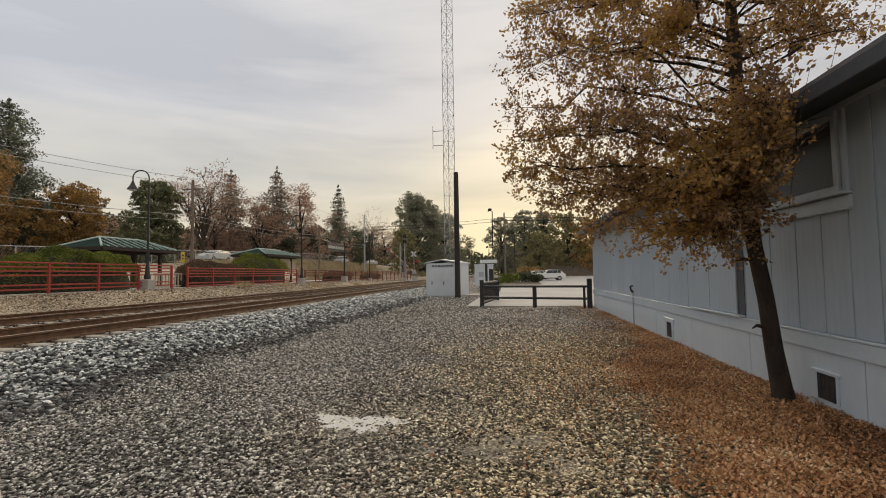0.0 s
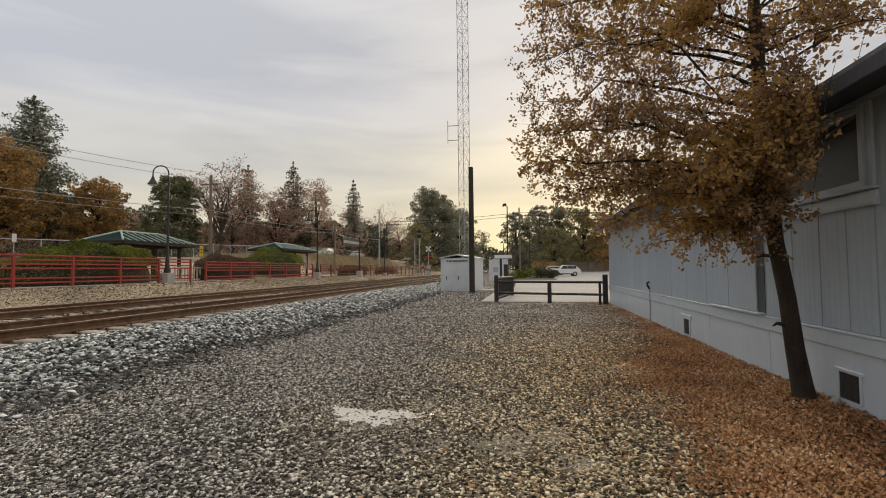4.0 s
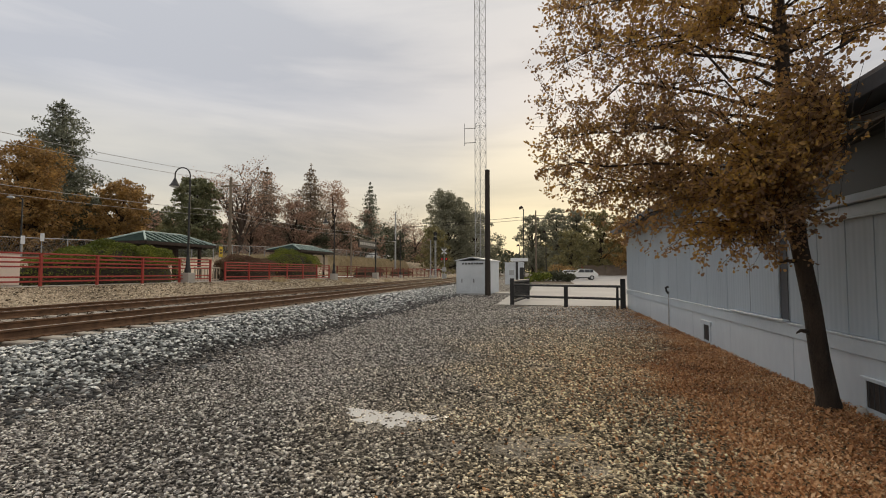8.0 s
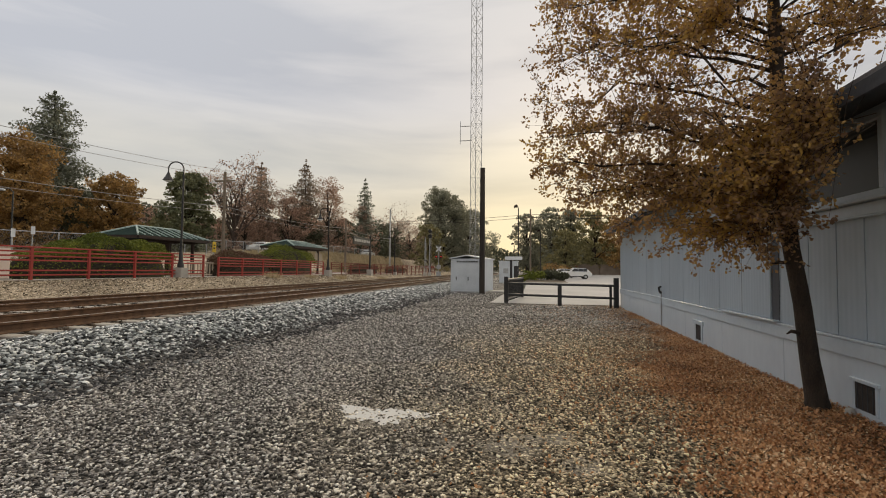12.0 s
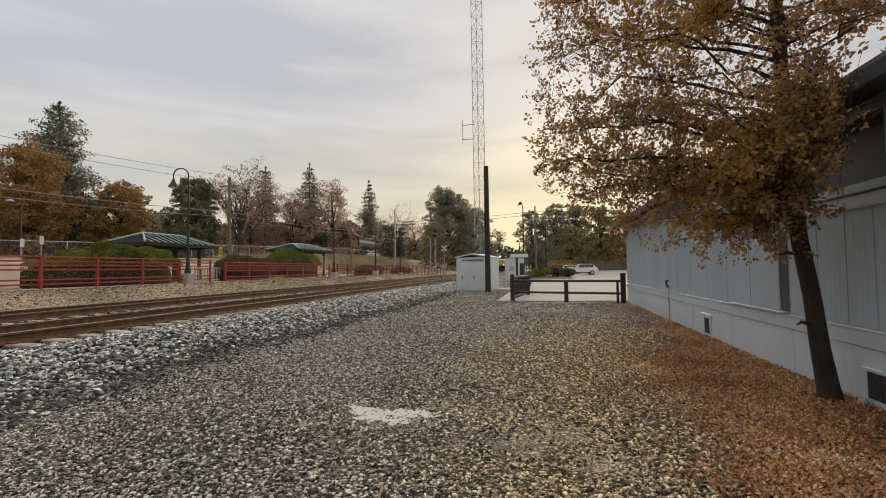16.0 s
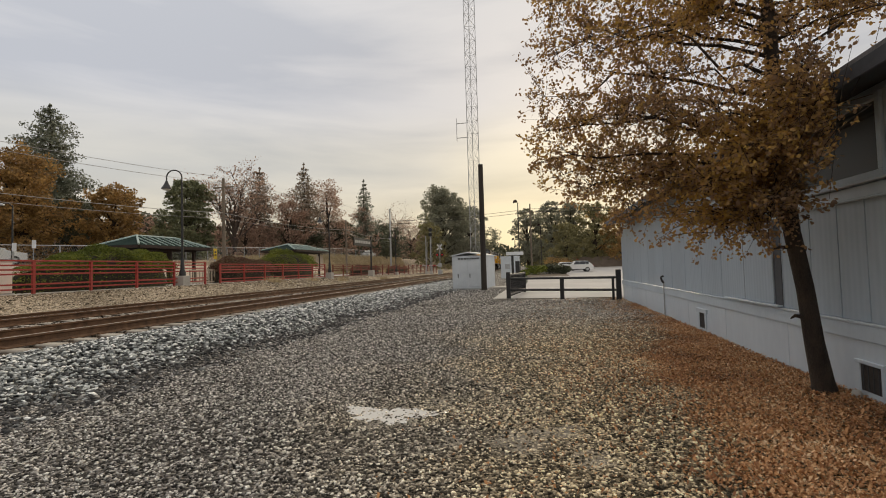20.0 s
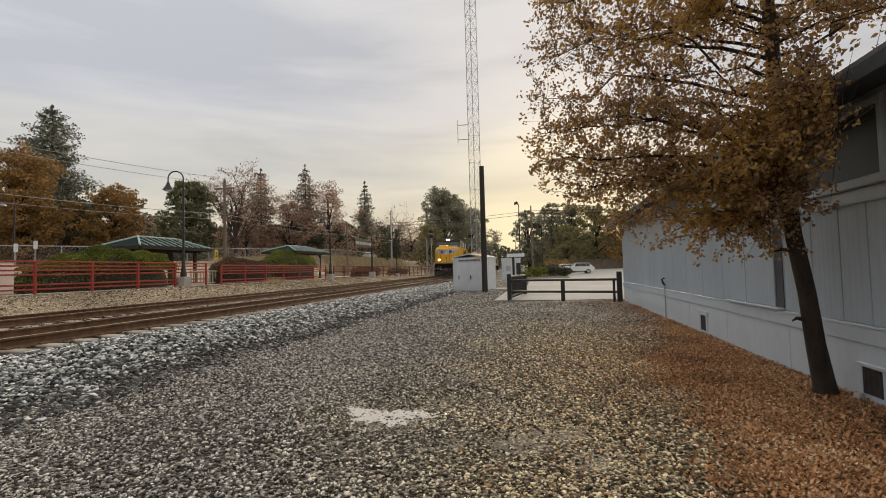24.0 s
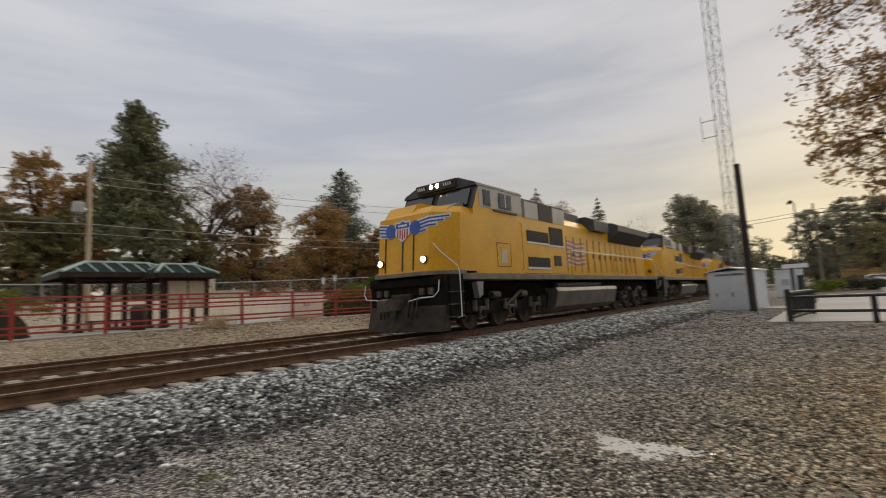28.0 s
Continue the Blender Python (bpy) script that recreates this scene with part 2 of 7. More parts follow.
def leafy(name, cols, rough=0.6, thin=0.35):
    """Leaves: each island of the mesh has a tone of its own; light comes through."""
    m = bpy.data.materials.new(name)
    m.use_nodes = True
    n, l = m.node_tree.nodes, m.node_tree.links
    b = n["Principled BSDF"]
    b.inputs["Roughness"].default_value = rough
    g = n.new("ShaderNodeNewGeometry")
    rp = n.new("ShaderNodeValToRGB")
    e = rp.color_ramp.elements
    e[0].position, e[0].color = 0.0, (*cols[0], 1)
    e[1].position, e[1].color = 1.0, (*cols[-1], 1)
    for i, c in enumerate(cols[1:-1]):
        e.new((i + 1) / (len(cols) - 1)).color = (*c, 1)
    co = n.new("ShaderNodeTexCoord")
    nz = n.new("ShaderNodeTexNoise")
    nz.inputs["Scale"].default_value = 0.7
    l.new(co.outputs["Object"], nz.inputs["Vector"])
    ma = n.new("ShaderNodeMath")
    ma.operation = "MULTIPLY_ADD"
    l.new(g.outputs["Random Per Island"], ma.inputs[0])
    ma.inputs[1].default_value = 0.55
    mr = n.new("ShaderNodeMapRange")
    mr.inputs["From Min"].default_value, mr.inputs["From Max"].default_value = 0.3, 0.7
    mr.inputs["To Max"].default_value = 0.45
    l.new(nz.outputs["Fac"], mr.inputs["Value"])
    l.new(mr.outputs[0], ma.inputs[2])
    l.new(ma.outputs[0], rp.inputs[0])
    l.new(rp.outputs[0], b.inputs["Base Color"])
    tr = n.new("ShaderNodeBsdfTranslucent")
    l.new(rp.outputs[0], tr.inputs["Color"])
    mx = n.new("ShaderNodeMixShader")
    mx.inputs[0].default_value = thin
    l.new(b.outputs[0], mx.inputs[1])
    l.new(tr.outputs[0], mx.inputs[2])
    l.new(mx.outputs[0], n["Material Output"].inputs[0])
    return m


def glass(name, tint, rough=0.05):
    m = bpy.data.materials.new(name)
    m.use_nodes = True
    b = m.node_tree.nodes["Principled BSDF"]
    b.inputs["Base Color"].default_value = (*tint, 1)
    b.inputs["Roughness"].default_value = rough
    b.inputs["Specular IOR Level"].default_value = 0.8
    return m


M_GRAVEL = stony("gravel_ground", [(0.0, (0.012, 0.011, 0.010)), (0.35, (0.06, 0.054, 0.047)), (0.6, (0.16, 0.145, 0.126)), (0.82, (0.36, 0.33, 0.29)), (1.0, (0.76, 0.715, 0.65))], 44, bump=0.9, lot=True)
M_BALLAST = stony("ballast_bed", [(0.0, (0.008, 0.008, 0.008)), (0.45, (0.045, 0.045, 0.045)), (0.78, (0.17, 0.17, 0.167)), (1.0, (0.48, 0.47, 0.46))], 20, bump=1.0)
M_BANK = stony("bank_stones", [(0.0, (0.08, 0.06, 0.04)), (0.5, (0.29, 0.23, 0.16)), (1.0, (0.62, 0.51, 0.38))], 26, bump=0.9)
M_DARKBED = stony("dark_brown_ballast", [(0.0, (0.018, 0.013, 0.010)), (0.5, (0.065, 0.047, 0.034)), (1.0, (0.19, 0.145, 0.11))], 22, bump=1.0)
M_STONE = pebble("gravel_stone", [(0.0, (0.02, 0.019, 0.018)), (0.3, (0.105, 0.097, 0.088)), (0.6, (0.345, 0.32, 0.292)), (0.84, (0.76, 0.72, 0.66)), (1.0, (1.0, 0.97, 0.90))], tint=True)
M_STONE_G = pebble("ballast_stone", [(0.0, (0.018, 0.019, 0.02)), (0.3, (0.087, 0.092, 0.092)), (0.6, (0.315, 0.33, 0.322)), (0.83, (0.69, 0.71, 0.695)), (1.0, (1.0, 0.99, 0.96))])
M_STONE_D = pebble("dark_ballast_stone", [(0.0, (0.018, 0.018, 0.02)), (0.5, (0.07, 0.068, 0.067)), (0.85, (0.16, 0.155, 0.15)), (1.0, (0.4, 0.39, 0.38))])
M_STONE_B = pebble("bank_stone", [(0.0, (0.06, 0.046, 0.032)), (0.35, (0.22, 0.172, 0.12)), (0.75, (0.47, 0.385, 0.275)), (1.0, (0.92, 0.83, 0.69))])
M_STONE_O = pebble("dark_brown_stone", [(0.0, (0.015, 0.011, 0.009)), (0.5, (0.06, 0.045, 0.034)), (1.0, (0.24, 0.19, 0.145))])
M_CONCRETE = surf("concrete", (0.36, 0.34, 0.31), (0.50, 0.475, 0.44), 0.6, 0.9, 0.15)
M_LOT = surf("lot_concrete", (0.36, 0.345, 0.33), (0.50, 0.48, 0.46), 0.15, 0.9, 0.1)
M_RAIL = surf("rusty_rail", (0.07, 0.036, 0.019), (0.21, 0.112, 0.06), 6, 0.65, 0.2, spec=0.35)
M_RAILTOP = surf("polished_rail_head", (0.50, 0.40, 0.32), (0.70, 0.60, 0.50), 8, 0.4, metal=0.2)
M_TIE = surf("weathered_concrete_tie", (0.34, 0.29, 0.24), (0.5, 0.46, 0.40), 5, 0.9, 0.3, rand=0.5)
M_BLUE = surf("pale_blue_siding_paint", (0.33, 0.40, 0.475), (0.42, 0.50, 0.58), 0.8, 0.3, 0.12, stretch=(1, 1, 0.25))
M_SKIRT = surf("pale_blue_skirting_paint", (0.50, 0.575, 0.65), (0.60, 0.675, 0.745), 0.7, 0.3, 0.06, stretch=(1, 1, 0.4))
M_TRIM = surf("pale_blue_trim_paint", (0.45, 0.525, 0.60), (0.55, 0.63, 0.705), 1.2, 0.4, 0.1)
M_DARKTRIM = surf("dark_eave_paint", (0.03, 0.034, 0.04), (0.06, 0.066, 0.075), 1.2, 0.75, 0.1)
M_SHINGLE = surf("grey_shingle", (0.10, 0.10, 0.105), (0.19, 0.19, 0.20), 3, 0.9, 0.3, rand=0.5)
M_PANE = glass("dim_window_board", (0.03, 0.036, 0.038), 0.5)
M_BARK = surf("rough_bark", (0.018, 0.013, 0.01), (0.065, 0.047, 0.035), 7, 0.95, 0.9, stretch=(1, 1, 0.3))
M_LEAF = leafy("autumn_leaves", [(0.17, 0.112, 0.082), (0.33, 0.21, 0.13), (0.46, 0.28, 0.095), (0.63, 0.40, 0.09)], thin=0.58)
M_LITTER = leafy("fallen_leaves", [(0.10, 0.045, 0.022), (0.33, 0.145, 0.06), (0.60, 0.315, 0.14), (1.0, 0.78, 0.52)], rough=0.7, thin=0.1)
M_WHITE = surf("white_cabinet_paint", (0.52, 0.56, 0.60), (0.64, 0.68, 0.72), 1.4, 0.55, 0.05)
M_BLACK = surf("black_iron_paint", (0.012, 0.012, 0.013), (0.03, 0.03, 0.032), 3, 0.5, 0.1)
M_CREO = surf("tarred_pole_wood", (0.018, 0.014, 0.012), (0.05, 0.038, 0.03), 3, 0.85, 0.4, stretch=(1, 1, 0.1))
M_WOOD = surf("grey_pole_wood", (0.13, 0.10, 0.075), (0.26, 0.21, 0.16), 3, 0.9, 0.4, stretch=(1, 1, 0.1))
M_GALV = surf("galvanised_steel", (0.34, 0.35, 0.36), (0.5, 0.51, 0.52), 6, 0.5, metal=0.5)
M_RED = surf("red_railing_paint", (0.29, 0.026, 0.02), (0.43, 0.06, 0.045), 2, 0.55, 0.1)
M_OLDRED = surf("weathered_red_paint", (0.15, 0.03, 0.02), (0.27, 0.07, 0.045), 2, 0.75, 0.1)
M_GREENROOF = surf("green_metal_roof", (0.016, 0.03, 0.027), (0.034, 0.055, 0.048), 1.5, 0.9, spec=0.05)
M_RIB = surf("pale_roof_rib", (0.34, 0.45, 0.42), (0.46, 0.56, 0.53), 3, 0.5)
M_BROWN = surf("dark_brown_paint", (0.022, 0.013, 0.011), (0.05, 0.031, 0.025), 3, 0.65, spec=0.3)
M_CREAM = surf("cream_board", (0.42, 0.35, 0.27), (0.55, 0.47, 0.37), 2, 0.8)
M_BEIGE = surf("beige_block_wall", (0.76, 0.64, 0.52), (0.88, 0.77, 0.65), 1.1, 0.9, 0.1)
M_HEDGE = leafy("hedge_leaves", [(0.05, 0.07, 0.01), (0.135, 0.16, 0.022), (0.27, 0.285, 0.045)], rough=0.8, thin=0.2)
M_RHEDGE = leafy("rusty_hedge_leaves", [(0.080, 0.040, 0.032), (0.160, 0.080, 0.048), (0.128, 0.128, 0.048)], thin=0.2)
M_GRASS = leafy("dry_grass", [(0.24, 0.175, 0.10), (0.48, 0.385, 0.23), (0.72, 0.61, 0.41)], thin=0.25)
M_PINE = leafy("pine_needles", [(0.085, 0.095, 0.07), (0.175, 0.19, 0.14), (0.29, 0.30, 0.225)], thin=0.2)
M_BAY = leafy("bay_green_leaves", [(0.075, 0.085, 0.045), (0.18, 0.19, 0.098), (0.32, 0.32, 0.175)], thin=0.2)
M_AMBER = leafy("amber_oak_leaves", [(0.17, 0.10, 0.042), (0.33, 0.20, 0.075), (0.46, 0.30, 0.12)], thin=0.25)
M_FIR = leafy("fir_needles", [(0.12, 0.09, 0.068), (0.25, 0.19, 0.14), (0.40, 0.31, 0.23)], thin=0.25)
M_DARKLEAF = leafy("dark_green_leaves", [(0.035, 0.04, 0.022), (0.075, 0.08, 0.045), (0.14, 0.145, 0.085)], thin=0.25)
M_OAKBROWN = leafy("brown_oak_leaves", [(0.12, 0.07, 0.032), (0.34, 0.205, 0.075), (0.62, 0.39, 0.14)], thin=0.4)
M_RUST = leafy("rusty_leaves", [(0.17, 0.10, 0.072), (0.38, 0.245, 0.18), (0.60, 0.43, 0.33)], thin=0.42)
# these two are lightened: the haze of distance is put into the leaf tones
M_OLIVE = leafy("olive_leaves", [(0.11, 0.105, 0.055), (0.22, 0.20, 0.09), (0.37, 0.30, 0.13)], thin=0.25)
M_HAZE = leafy("haze_paled_leaves", [(0.17, 0.17, 0.125), (0.265, 0.265, 0.195), (0.40, 0.39, 0.29)], thin=0.48)
M_PLOW = surf("scuffed_plow_steel", (0.013, 0.011, 0.009), (0.065, 0.052, 0.042), 2.5, 0.8, 0.2, spec=0.3)
M_VISOR = glass("smoked_windscreen", (0.02, 0.024, 0.03), 0.12)
M_YELLOW = surf("yellow_engine_paint", (0.60, 0.285, 0.005), (0.84, 0.445, 0.010), 1.0, 0.38, 0.03, fine=0.3)
M_ENGGREY = surf("grey_engine_paint", (0.15, 0.145, 0.14), (0.32, 0.305, 0.285), 1.2, 0.55, 0.05)
M_DARKGREY = surf("dark_grey_engine_roof", (0.03, 0.032, 0.035), (0.075, 0.078, 0.08), 1.5, 0.6, 0.05)
M_UNDER = surf("grimy_underframe", (0.005, 0.0042, 0.0036), (0.018, 0.014, 0.011), 3, 0.92, 0.2, spec=0.2)
M_STEEL = surf("grimy_steel", (0.025, 0.021, 0.017), (0.17, 0.14, 0.112), 3, 0.7, spec=0.3)
M_TANK = surf("dusty_tank_paint", (0.07, 0.063, 0.056), (0.18, 0.163, 0.145), 1.5, 0.38, 0.05)
M_PALE = surf("pale_grey_engine_paint", (0.34, 0.325, 0.29), (0.48, 0.46, 0.415), 1.5, 0.5, 0.05)
M_SILL = surf("grimy_sill_paint", (0.12, 0.10, 0.08), (0.25, 0.21, 0.17), 2.0, 0.7, 0.1)
M_GROOVE = surf("shaded_siding_joint", (0.2, 0.235, 0.27), (0.27, 0.31, 0.345), 1, 0.8)
M_GRILLE = surf("dark_grille", (0.018, 0.015, 0.013), (0.05, 0.04, 0.035), 9, 0.7, 0.3)
M_EMBLUE = surf("blue_emblem_paint", (0.02, 0.07, 0.33), (0.03, 0.10, 0.42), 4, 0.4)
M_EMWHITE = surf("white_emblem_paint", (0.62, 0.64, 0.68), (0.75, 0.77, 0.8), 4, 0.4)
M_EMRED = surf("red_emblem_paint", (0.45, 0.03, 0.03), (0.55, 0.05, 0.05), 4, 0.4)
M_GLASS = glass("dark_glass", (0.015, 0.018, 0.021), 0.14)
M_CARWHITE = surf("white_car_paint", (0.68, 0.68, 0.67), (0.75, 0.75, 0.74), 1, 0.25)
M_TYRE = surf("tyre_rubber", (0.012, 0.012, 0.012), (0.03, 0.03, 0.03), 6, 0.85)
M_SIGNY = surf("yellow_sign", (0.62, 0.40, 0.02), (0.7, 0.48, 0.04), 4, 0.5)
M_HEAD = glow("lit_headlight", (1.0, 0.66, 0.26), 45)
M_DITCH = glow("lit_ditch_light", (1.0, 0.62, 0.22), 45)
M_ASPHALT = surf("worn_asphalt", (0.05, 0.05, 0.05), (0.09, 0.088, 0.085), 1.5, 0.9, 0.3)
M_TWIG = surf("grey_brown_twigs", (0.07, 0.05, 0.04), (0.16, 0.12, 0.10), 5, 0.9)
M_PALEWOOD = surf("bleached_pole_wood", (0.42, 0.32, 0.22), (0.60, 0.48, 0.36), 3, 0.9, 0.4, stretch=(1, 1, 0.1))
M_FLAGRED = surf("faded_red_stripe", (0.42, 0.10, 0.06), (0.50, 0.19, 0.11), 3, 0.5)
M_FLAGWHITE = surf("faded_white_stripe", (0.52, 0.42, 0.28), (0.62, 0.52, 0.38), 3, 0.5)
# upright grooves in the siding
bn_ = M_BLUE.node_tree.nodes["Bump"]
wv_ = M_BLUE.node_tree.nodes.new("ShaderNodeTexWave")
wv_.bands_direction = "Y"
wv_.inputs["Scale"].default_value, wv_.inputs["Distortion"].default_value = 3.1, 0.15
M_BLUE.node_tree.links.new(M_BLUE.node_tree.nodes["Texture Coordinate"].outputs["Object"], wv_.inputs["Vector"])
M_BLUE.node_tree.links.new(wv_.outputs["Fac"], bn_.inputs["Height"])
bn_.inputs["Distance"].default_value, bn_.inputs["Strength"].default_value = 0.006, 0.22
M_SIGRED = glow("lit_red_lens", (1.0, 0.04, 0.03), 0.45)


# ---- building helpers ----
class Shape:
    """Vertices and faces of one mesh, gathered without operators."""

    def __init__(self):
        self.v, self.f = [], []

    def add(self, verts, faces):
        b = len(self.v)
        self.v.extend(tuple(p) for p in verts)
        self.f.extend(tuple(i + b for i in q) for q in faces)
        return self

    def box(self, x0, x1, y0, y1, z0, z1, c=0.0, m=None):
        """A box, its edges chamfered by c."""
        if c <= 0:
            vs = [(x, y, z) for x in (x0, x1) for y in (y0, y1) for z in (z0, z1)]
            fs = [(0, 1, 3, 2), (4, 6, 7, 5), (0, 4, 5, 1), (2, 3, 7, 6), (0, 2, 6, 4), (1, 5, 7, 3)]
        else:
            vs, fs = [], []
            lo, hi = (x0, y0, z0), (x1, y1, z1)
            idx = {}
            for sx in (0, 1):
                for sy in (0, 1):
                    for sz in (0, 1):
                        s = (sx, sy, sz)
                        for ax in range(3):
                            p = [lo[k] if s[k] == 0 else hi[k] for k in range(3)]
                            for k in range(3):
                                if k != ax:
                                    p[k] += c if s[k] == 0 else -c
                            idx[s, ax] = len(vs)
                            vs.append(tuple(p))
            for ax in range(3):
                a, b = [k for k in range(3) if k != ax]
                for s in (0, 1):
                    q = []
                    for u, w in ((0, 0), (1, 0), (1, 1), (0, 1)):
                        t = [0, 0, 0]
                        t[ax], t[a], t[b] = s, u, w
                        q.append(idx[tuple(t), ax])
                    fs.append(tuple(q) if (s == 1) == (ax != 1) else tuple(q[::-1]))
            for ax in range(3):
                a, b = [k for k in range(3) if k != ax]
                for u in (0, 1):
                    for w in (0, 1):
                        t0, t1 = [0, 0, 0], [0, 0, 0]
                        t0[a], t0[b], t1[a], t1[b], t1[ax] = u, w, u, w, 1
                        t0, t1 = tuple(t0), tuple(t1)
                        fs.append((idx[t0, a], idx[t1, a], idx[t1, b], idx[t0, b]))
            for s in [(i, j, k) for i in (0, 1) for j in (0, 1) for k in (0, 1)]:
                fs.append((idx[s, 0], idx[s, 1], idx[s, 2]))
        if m is not None:
            vs = [m @ Vector(p) for p in vs]
        return self.add(vs, fs)

    def tube(self, p0, p1, r0, r1=None, n=8, caps=True):
        """A round bar from p0 to p1."""
        r1 = r0 if r1 is None else r1
        p0, p1 = Vector(p0), Vector(p1)
        d = (p1 - p0).normalized()
        a = d.orthogonal().normalized()
        b = d.cross(a)
        vs = []
        for p, r in ((p0, r0), (p1, r1)):
            for i in range(n):
                t = 2 * math.pi * i / n
                vs.append(p + (a * math.cos(t) + b * math.sin(t)) * r)
        fs = [(i, (i + 1) % n, n + (i + 1) % n, n + i) for i in range(n)]
        if caps:
            fs += [tuple(range(n))[::-1], tuple(range(n, 2 * n))]
        return self.add(vs, fs)

    def pipe(self, pts, r, n=8):
        """A bent bar through points; r may be a list."""
        pts = [Vector(p) for p in pts]
        rs = r if isinstance(r, (list, tuple)) else [r] * len(pts)
        vs, fs = [], []
        a = None
        for i, p in enumerate(pts):
            d = (pts[min(i + 1, len(pts) - 1)] - pts[max(i - 1, 0)]).normalized()
            a = d.orthogonal().normalized() if a is None else (a - d * a.dot(d)).normalized()
            b = d.cross(a)
            for k in range(n):
                t = 2 * math.pi * k / n
                vs.append(p + (a * math.cos(t) + b * math.sin(t)) * rs[i])
        for i in range(len(pts) - 1):
            for k in range(n):
                fs.append((i * n + k, i * n + (k + 1) % n, (i + 1) * n + (k + 1) % n, (i + 1) * n + k))
        fs += [tuple(range(n))[::-1], tuple(range((len(pts) - 1) * n, len(pts) * n))]
        return self.add(vs, fs)

    def prism(self, outline, axis, a, b):
        """An outline of two coordinates drawn out along an axis from a to b."""
        n = len(outline)

        def at(p, t):
            q = list(p)
            q.insert("xyz".index(axis), t)
            return tuple(q)
        vs = [at(p, a) for p in outline] + [at(p, b) for p in outline]
        fs = [(i, (i + 1) % n, n + (i + 1) % n, n + i) for i in range(n)]
        fs += [tuple(range(n))[::-1], tuple(range(n, 2 * n))]
        return self.add(vs, fs)

    def lathe(self, rings, n=16, at=(0, 0, 0)):
        """Rings of (radius, height) turned round the upright axis."""
        vs, fs = [], []
        for r, z in rings:
            for k in range(n):
                t = 2 * math.pi * k / n
                vs.append((at[0] + r * math.cos(t), at[1] + r * math.sin(t), at[2] + z))
        for i in range(len(rings) - 1):
            for k in range(n):
                fs.append((i * n + k, i * n + (k + 1) % n, (i + 1) * n + (k + 1) % n, (i + 1) * n + k))
        fs += [tuple(range(n))[::-1], tuple(range((len(rings) - 1) * n, len(rings) * n))]
        return self.add(vs, fs)

    def mesh(self, name, material, smooth=False):
        me = bpy.data.meshes.new(name)
        me.from_pydata(self.v, [], self.f)
        bm = bmesh.new()
        bm.from_mesh(me)
        bmesh.ops.recalc_face_normals(bm, faces=bm.faces)
        bm.to_mesh(me)
        bm.free()
        me.materials.append(material)
        if smooth:
            me.polygons.foreach_set("use_smooth", [True] * len(me.polygons))
            me.set_sharp_from_angle(angle=radians(38))
        return me


def part(name, shape, material, parent, label="", smooth=False, at=None):
    """One mesh object under a thing or a part."""
    ob = new(name, shape.mesh(name, material, smooth) if isinstance(shape, Shape) else shape)
    ob.parent = parent
    if at is not None:
        ob.matrix_basis = at
    if label:
        ob["label"] = label
    return ob


def thing(name, at, label, category, group="", kind=""):
    ob = new(name)
    ob.empty_display_size = 0.1
    ob.matrix_world = at
    return tagged(ob, label, category, group, kind)


def solid(name, shape, material, label, category="", group="", kind="", smooth=False, at=None):
    ob = new(name, shape.mesh(name, material, smooth) if isinstance(shape, Shape) else shape)
    if at is not None:
        ob.matrix_world = at
    return tagged(ob, label, category, group, kind)


def cloud(name, verts, faces, material, smooth=False):
    """A mesh from arrays: verts (n, 3), faces (m, k) all of one size."""
    verts, faces = np.asarray(verts, np.float32), np.asarray(faces, np.int32)
    me = bpy.data.meshes.new(name)
    me.vertices.add(len(verts))
    me.vertices.foreach_set("co", verts.ravel())
    m, k = faces.shape
    me.loops.add(m * k)
    me.loops.foreach_set("vertex_index", faces.ravel())
    me.polygons.add(m)
    me.polygons.foreach_set("loop_start", np.arange(0, m * k, k, dtype=np.int32))
    if smooth:
        me.polygons.foreach_set("use_smooth", np.ones(m, bool))
    me.update(calc_edges=True)
    me.materials.append(material)
    return me


rng = np.random.default_rng(7)


def spin(n):
    """n random turns, as matrices."""
    q = rng.normal(size=(n, 4))
    q /= np.linalg.norm(q, axis=1)[:, None]
    w, x, y, z = q.T
    return np.stack([np.stack([1 - 2 * (y * y + z * z), 2 * (x * y - w * z), 2 * (x * z + w * y)], 1),
                     np.stack([2 * (x * y + w * z), 1 - 2 * (x * x + z * z), 2 * (y * z - w * x)], 1),
                     np.stack([2 * (x * z - w * y), 2 * (y * z + w * x), 1 - 2 * (x * x + y * y)], 1)], 1)


LEAF_V = np.array([(0, -0.5, 0), (0.28, 0.0, 0.09), (0, 0.5, 0), (-0.28, 0.0, 0.09)])


def leaves(points, size, flat=0.0):
    """A bent four-cornered leaf at each point: arrays of verts and faces."""
    n = len(points)
    v = np.repeat(LEAF_V[None], n, 0) * (size * rng.uniform(0.6, 1.35, (n, 1, 1)))
    v[:, :, 0] *= rng.uniform(0.8, 1.9, (n, 1))
    R = spin(n)
    if flat:
        v[:, :, 2] *= rng.uniform(-3.0, 4.5, (n, 1))
        a = rng.uniform(0, 2 * np.pi, n)
        c, s = np.cos(a), np.sin(a)
        o, i = np.zeros(n), np.ones(n)
        F = np.stack([np.stack([c, -s, o], 1), np.stack([s, c, o], 1), np.stack([o, o, i], 1)], 1)
        tilt = rng.normal(0, 0.55, (n, 2))
        F[:, 2, 0], F[:, 2, 1] = tilt.T
        R = F
    v = np.einsum("nij,nkj->nki", R, v) + points[:, None, :]
    f = np.arange(n * 4).reshape(n, 4)
    # two triangles that share the leaf's spine
    f = np.concatenate([f[:, [0, 1, 2]], f[:, [0, 2, 3]]])
    return v.reshape(-1, 3), f


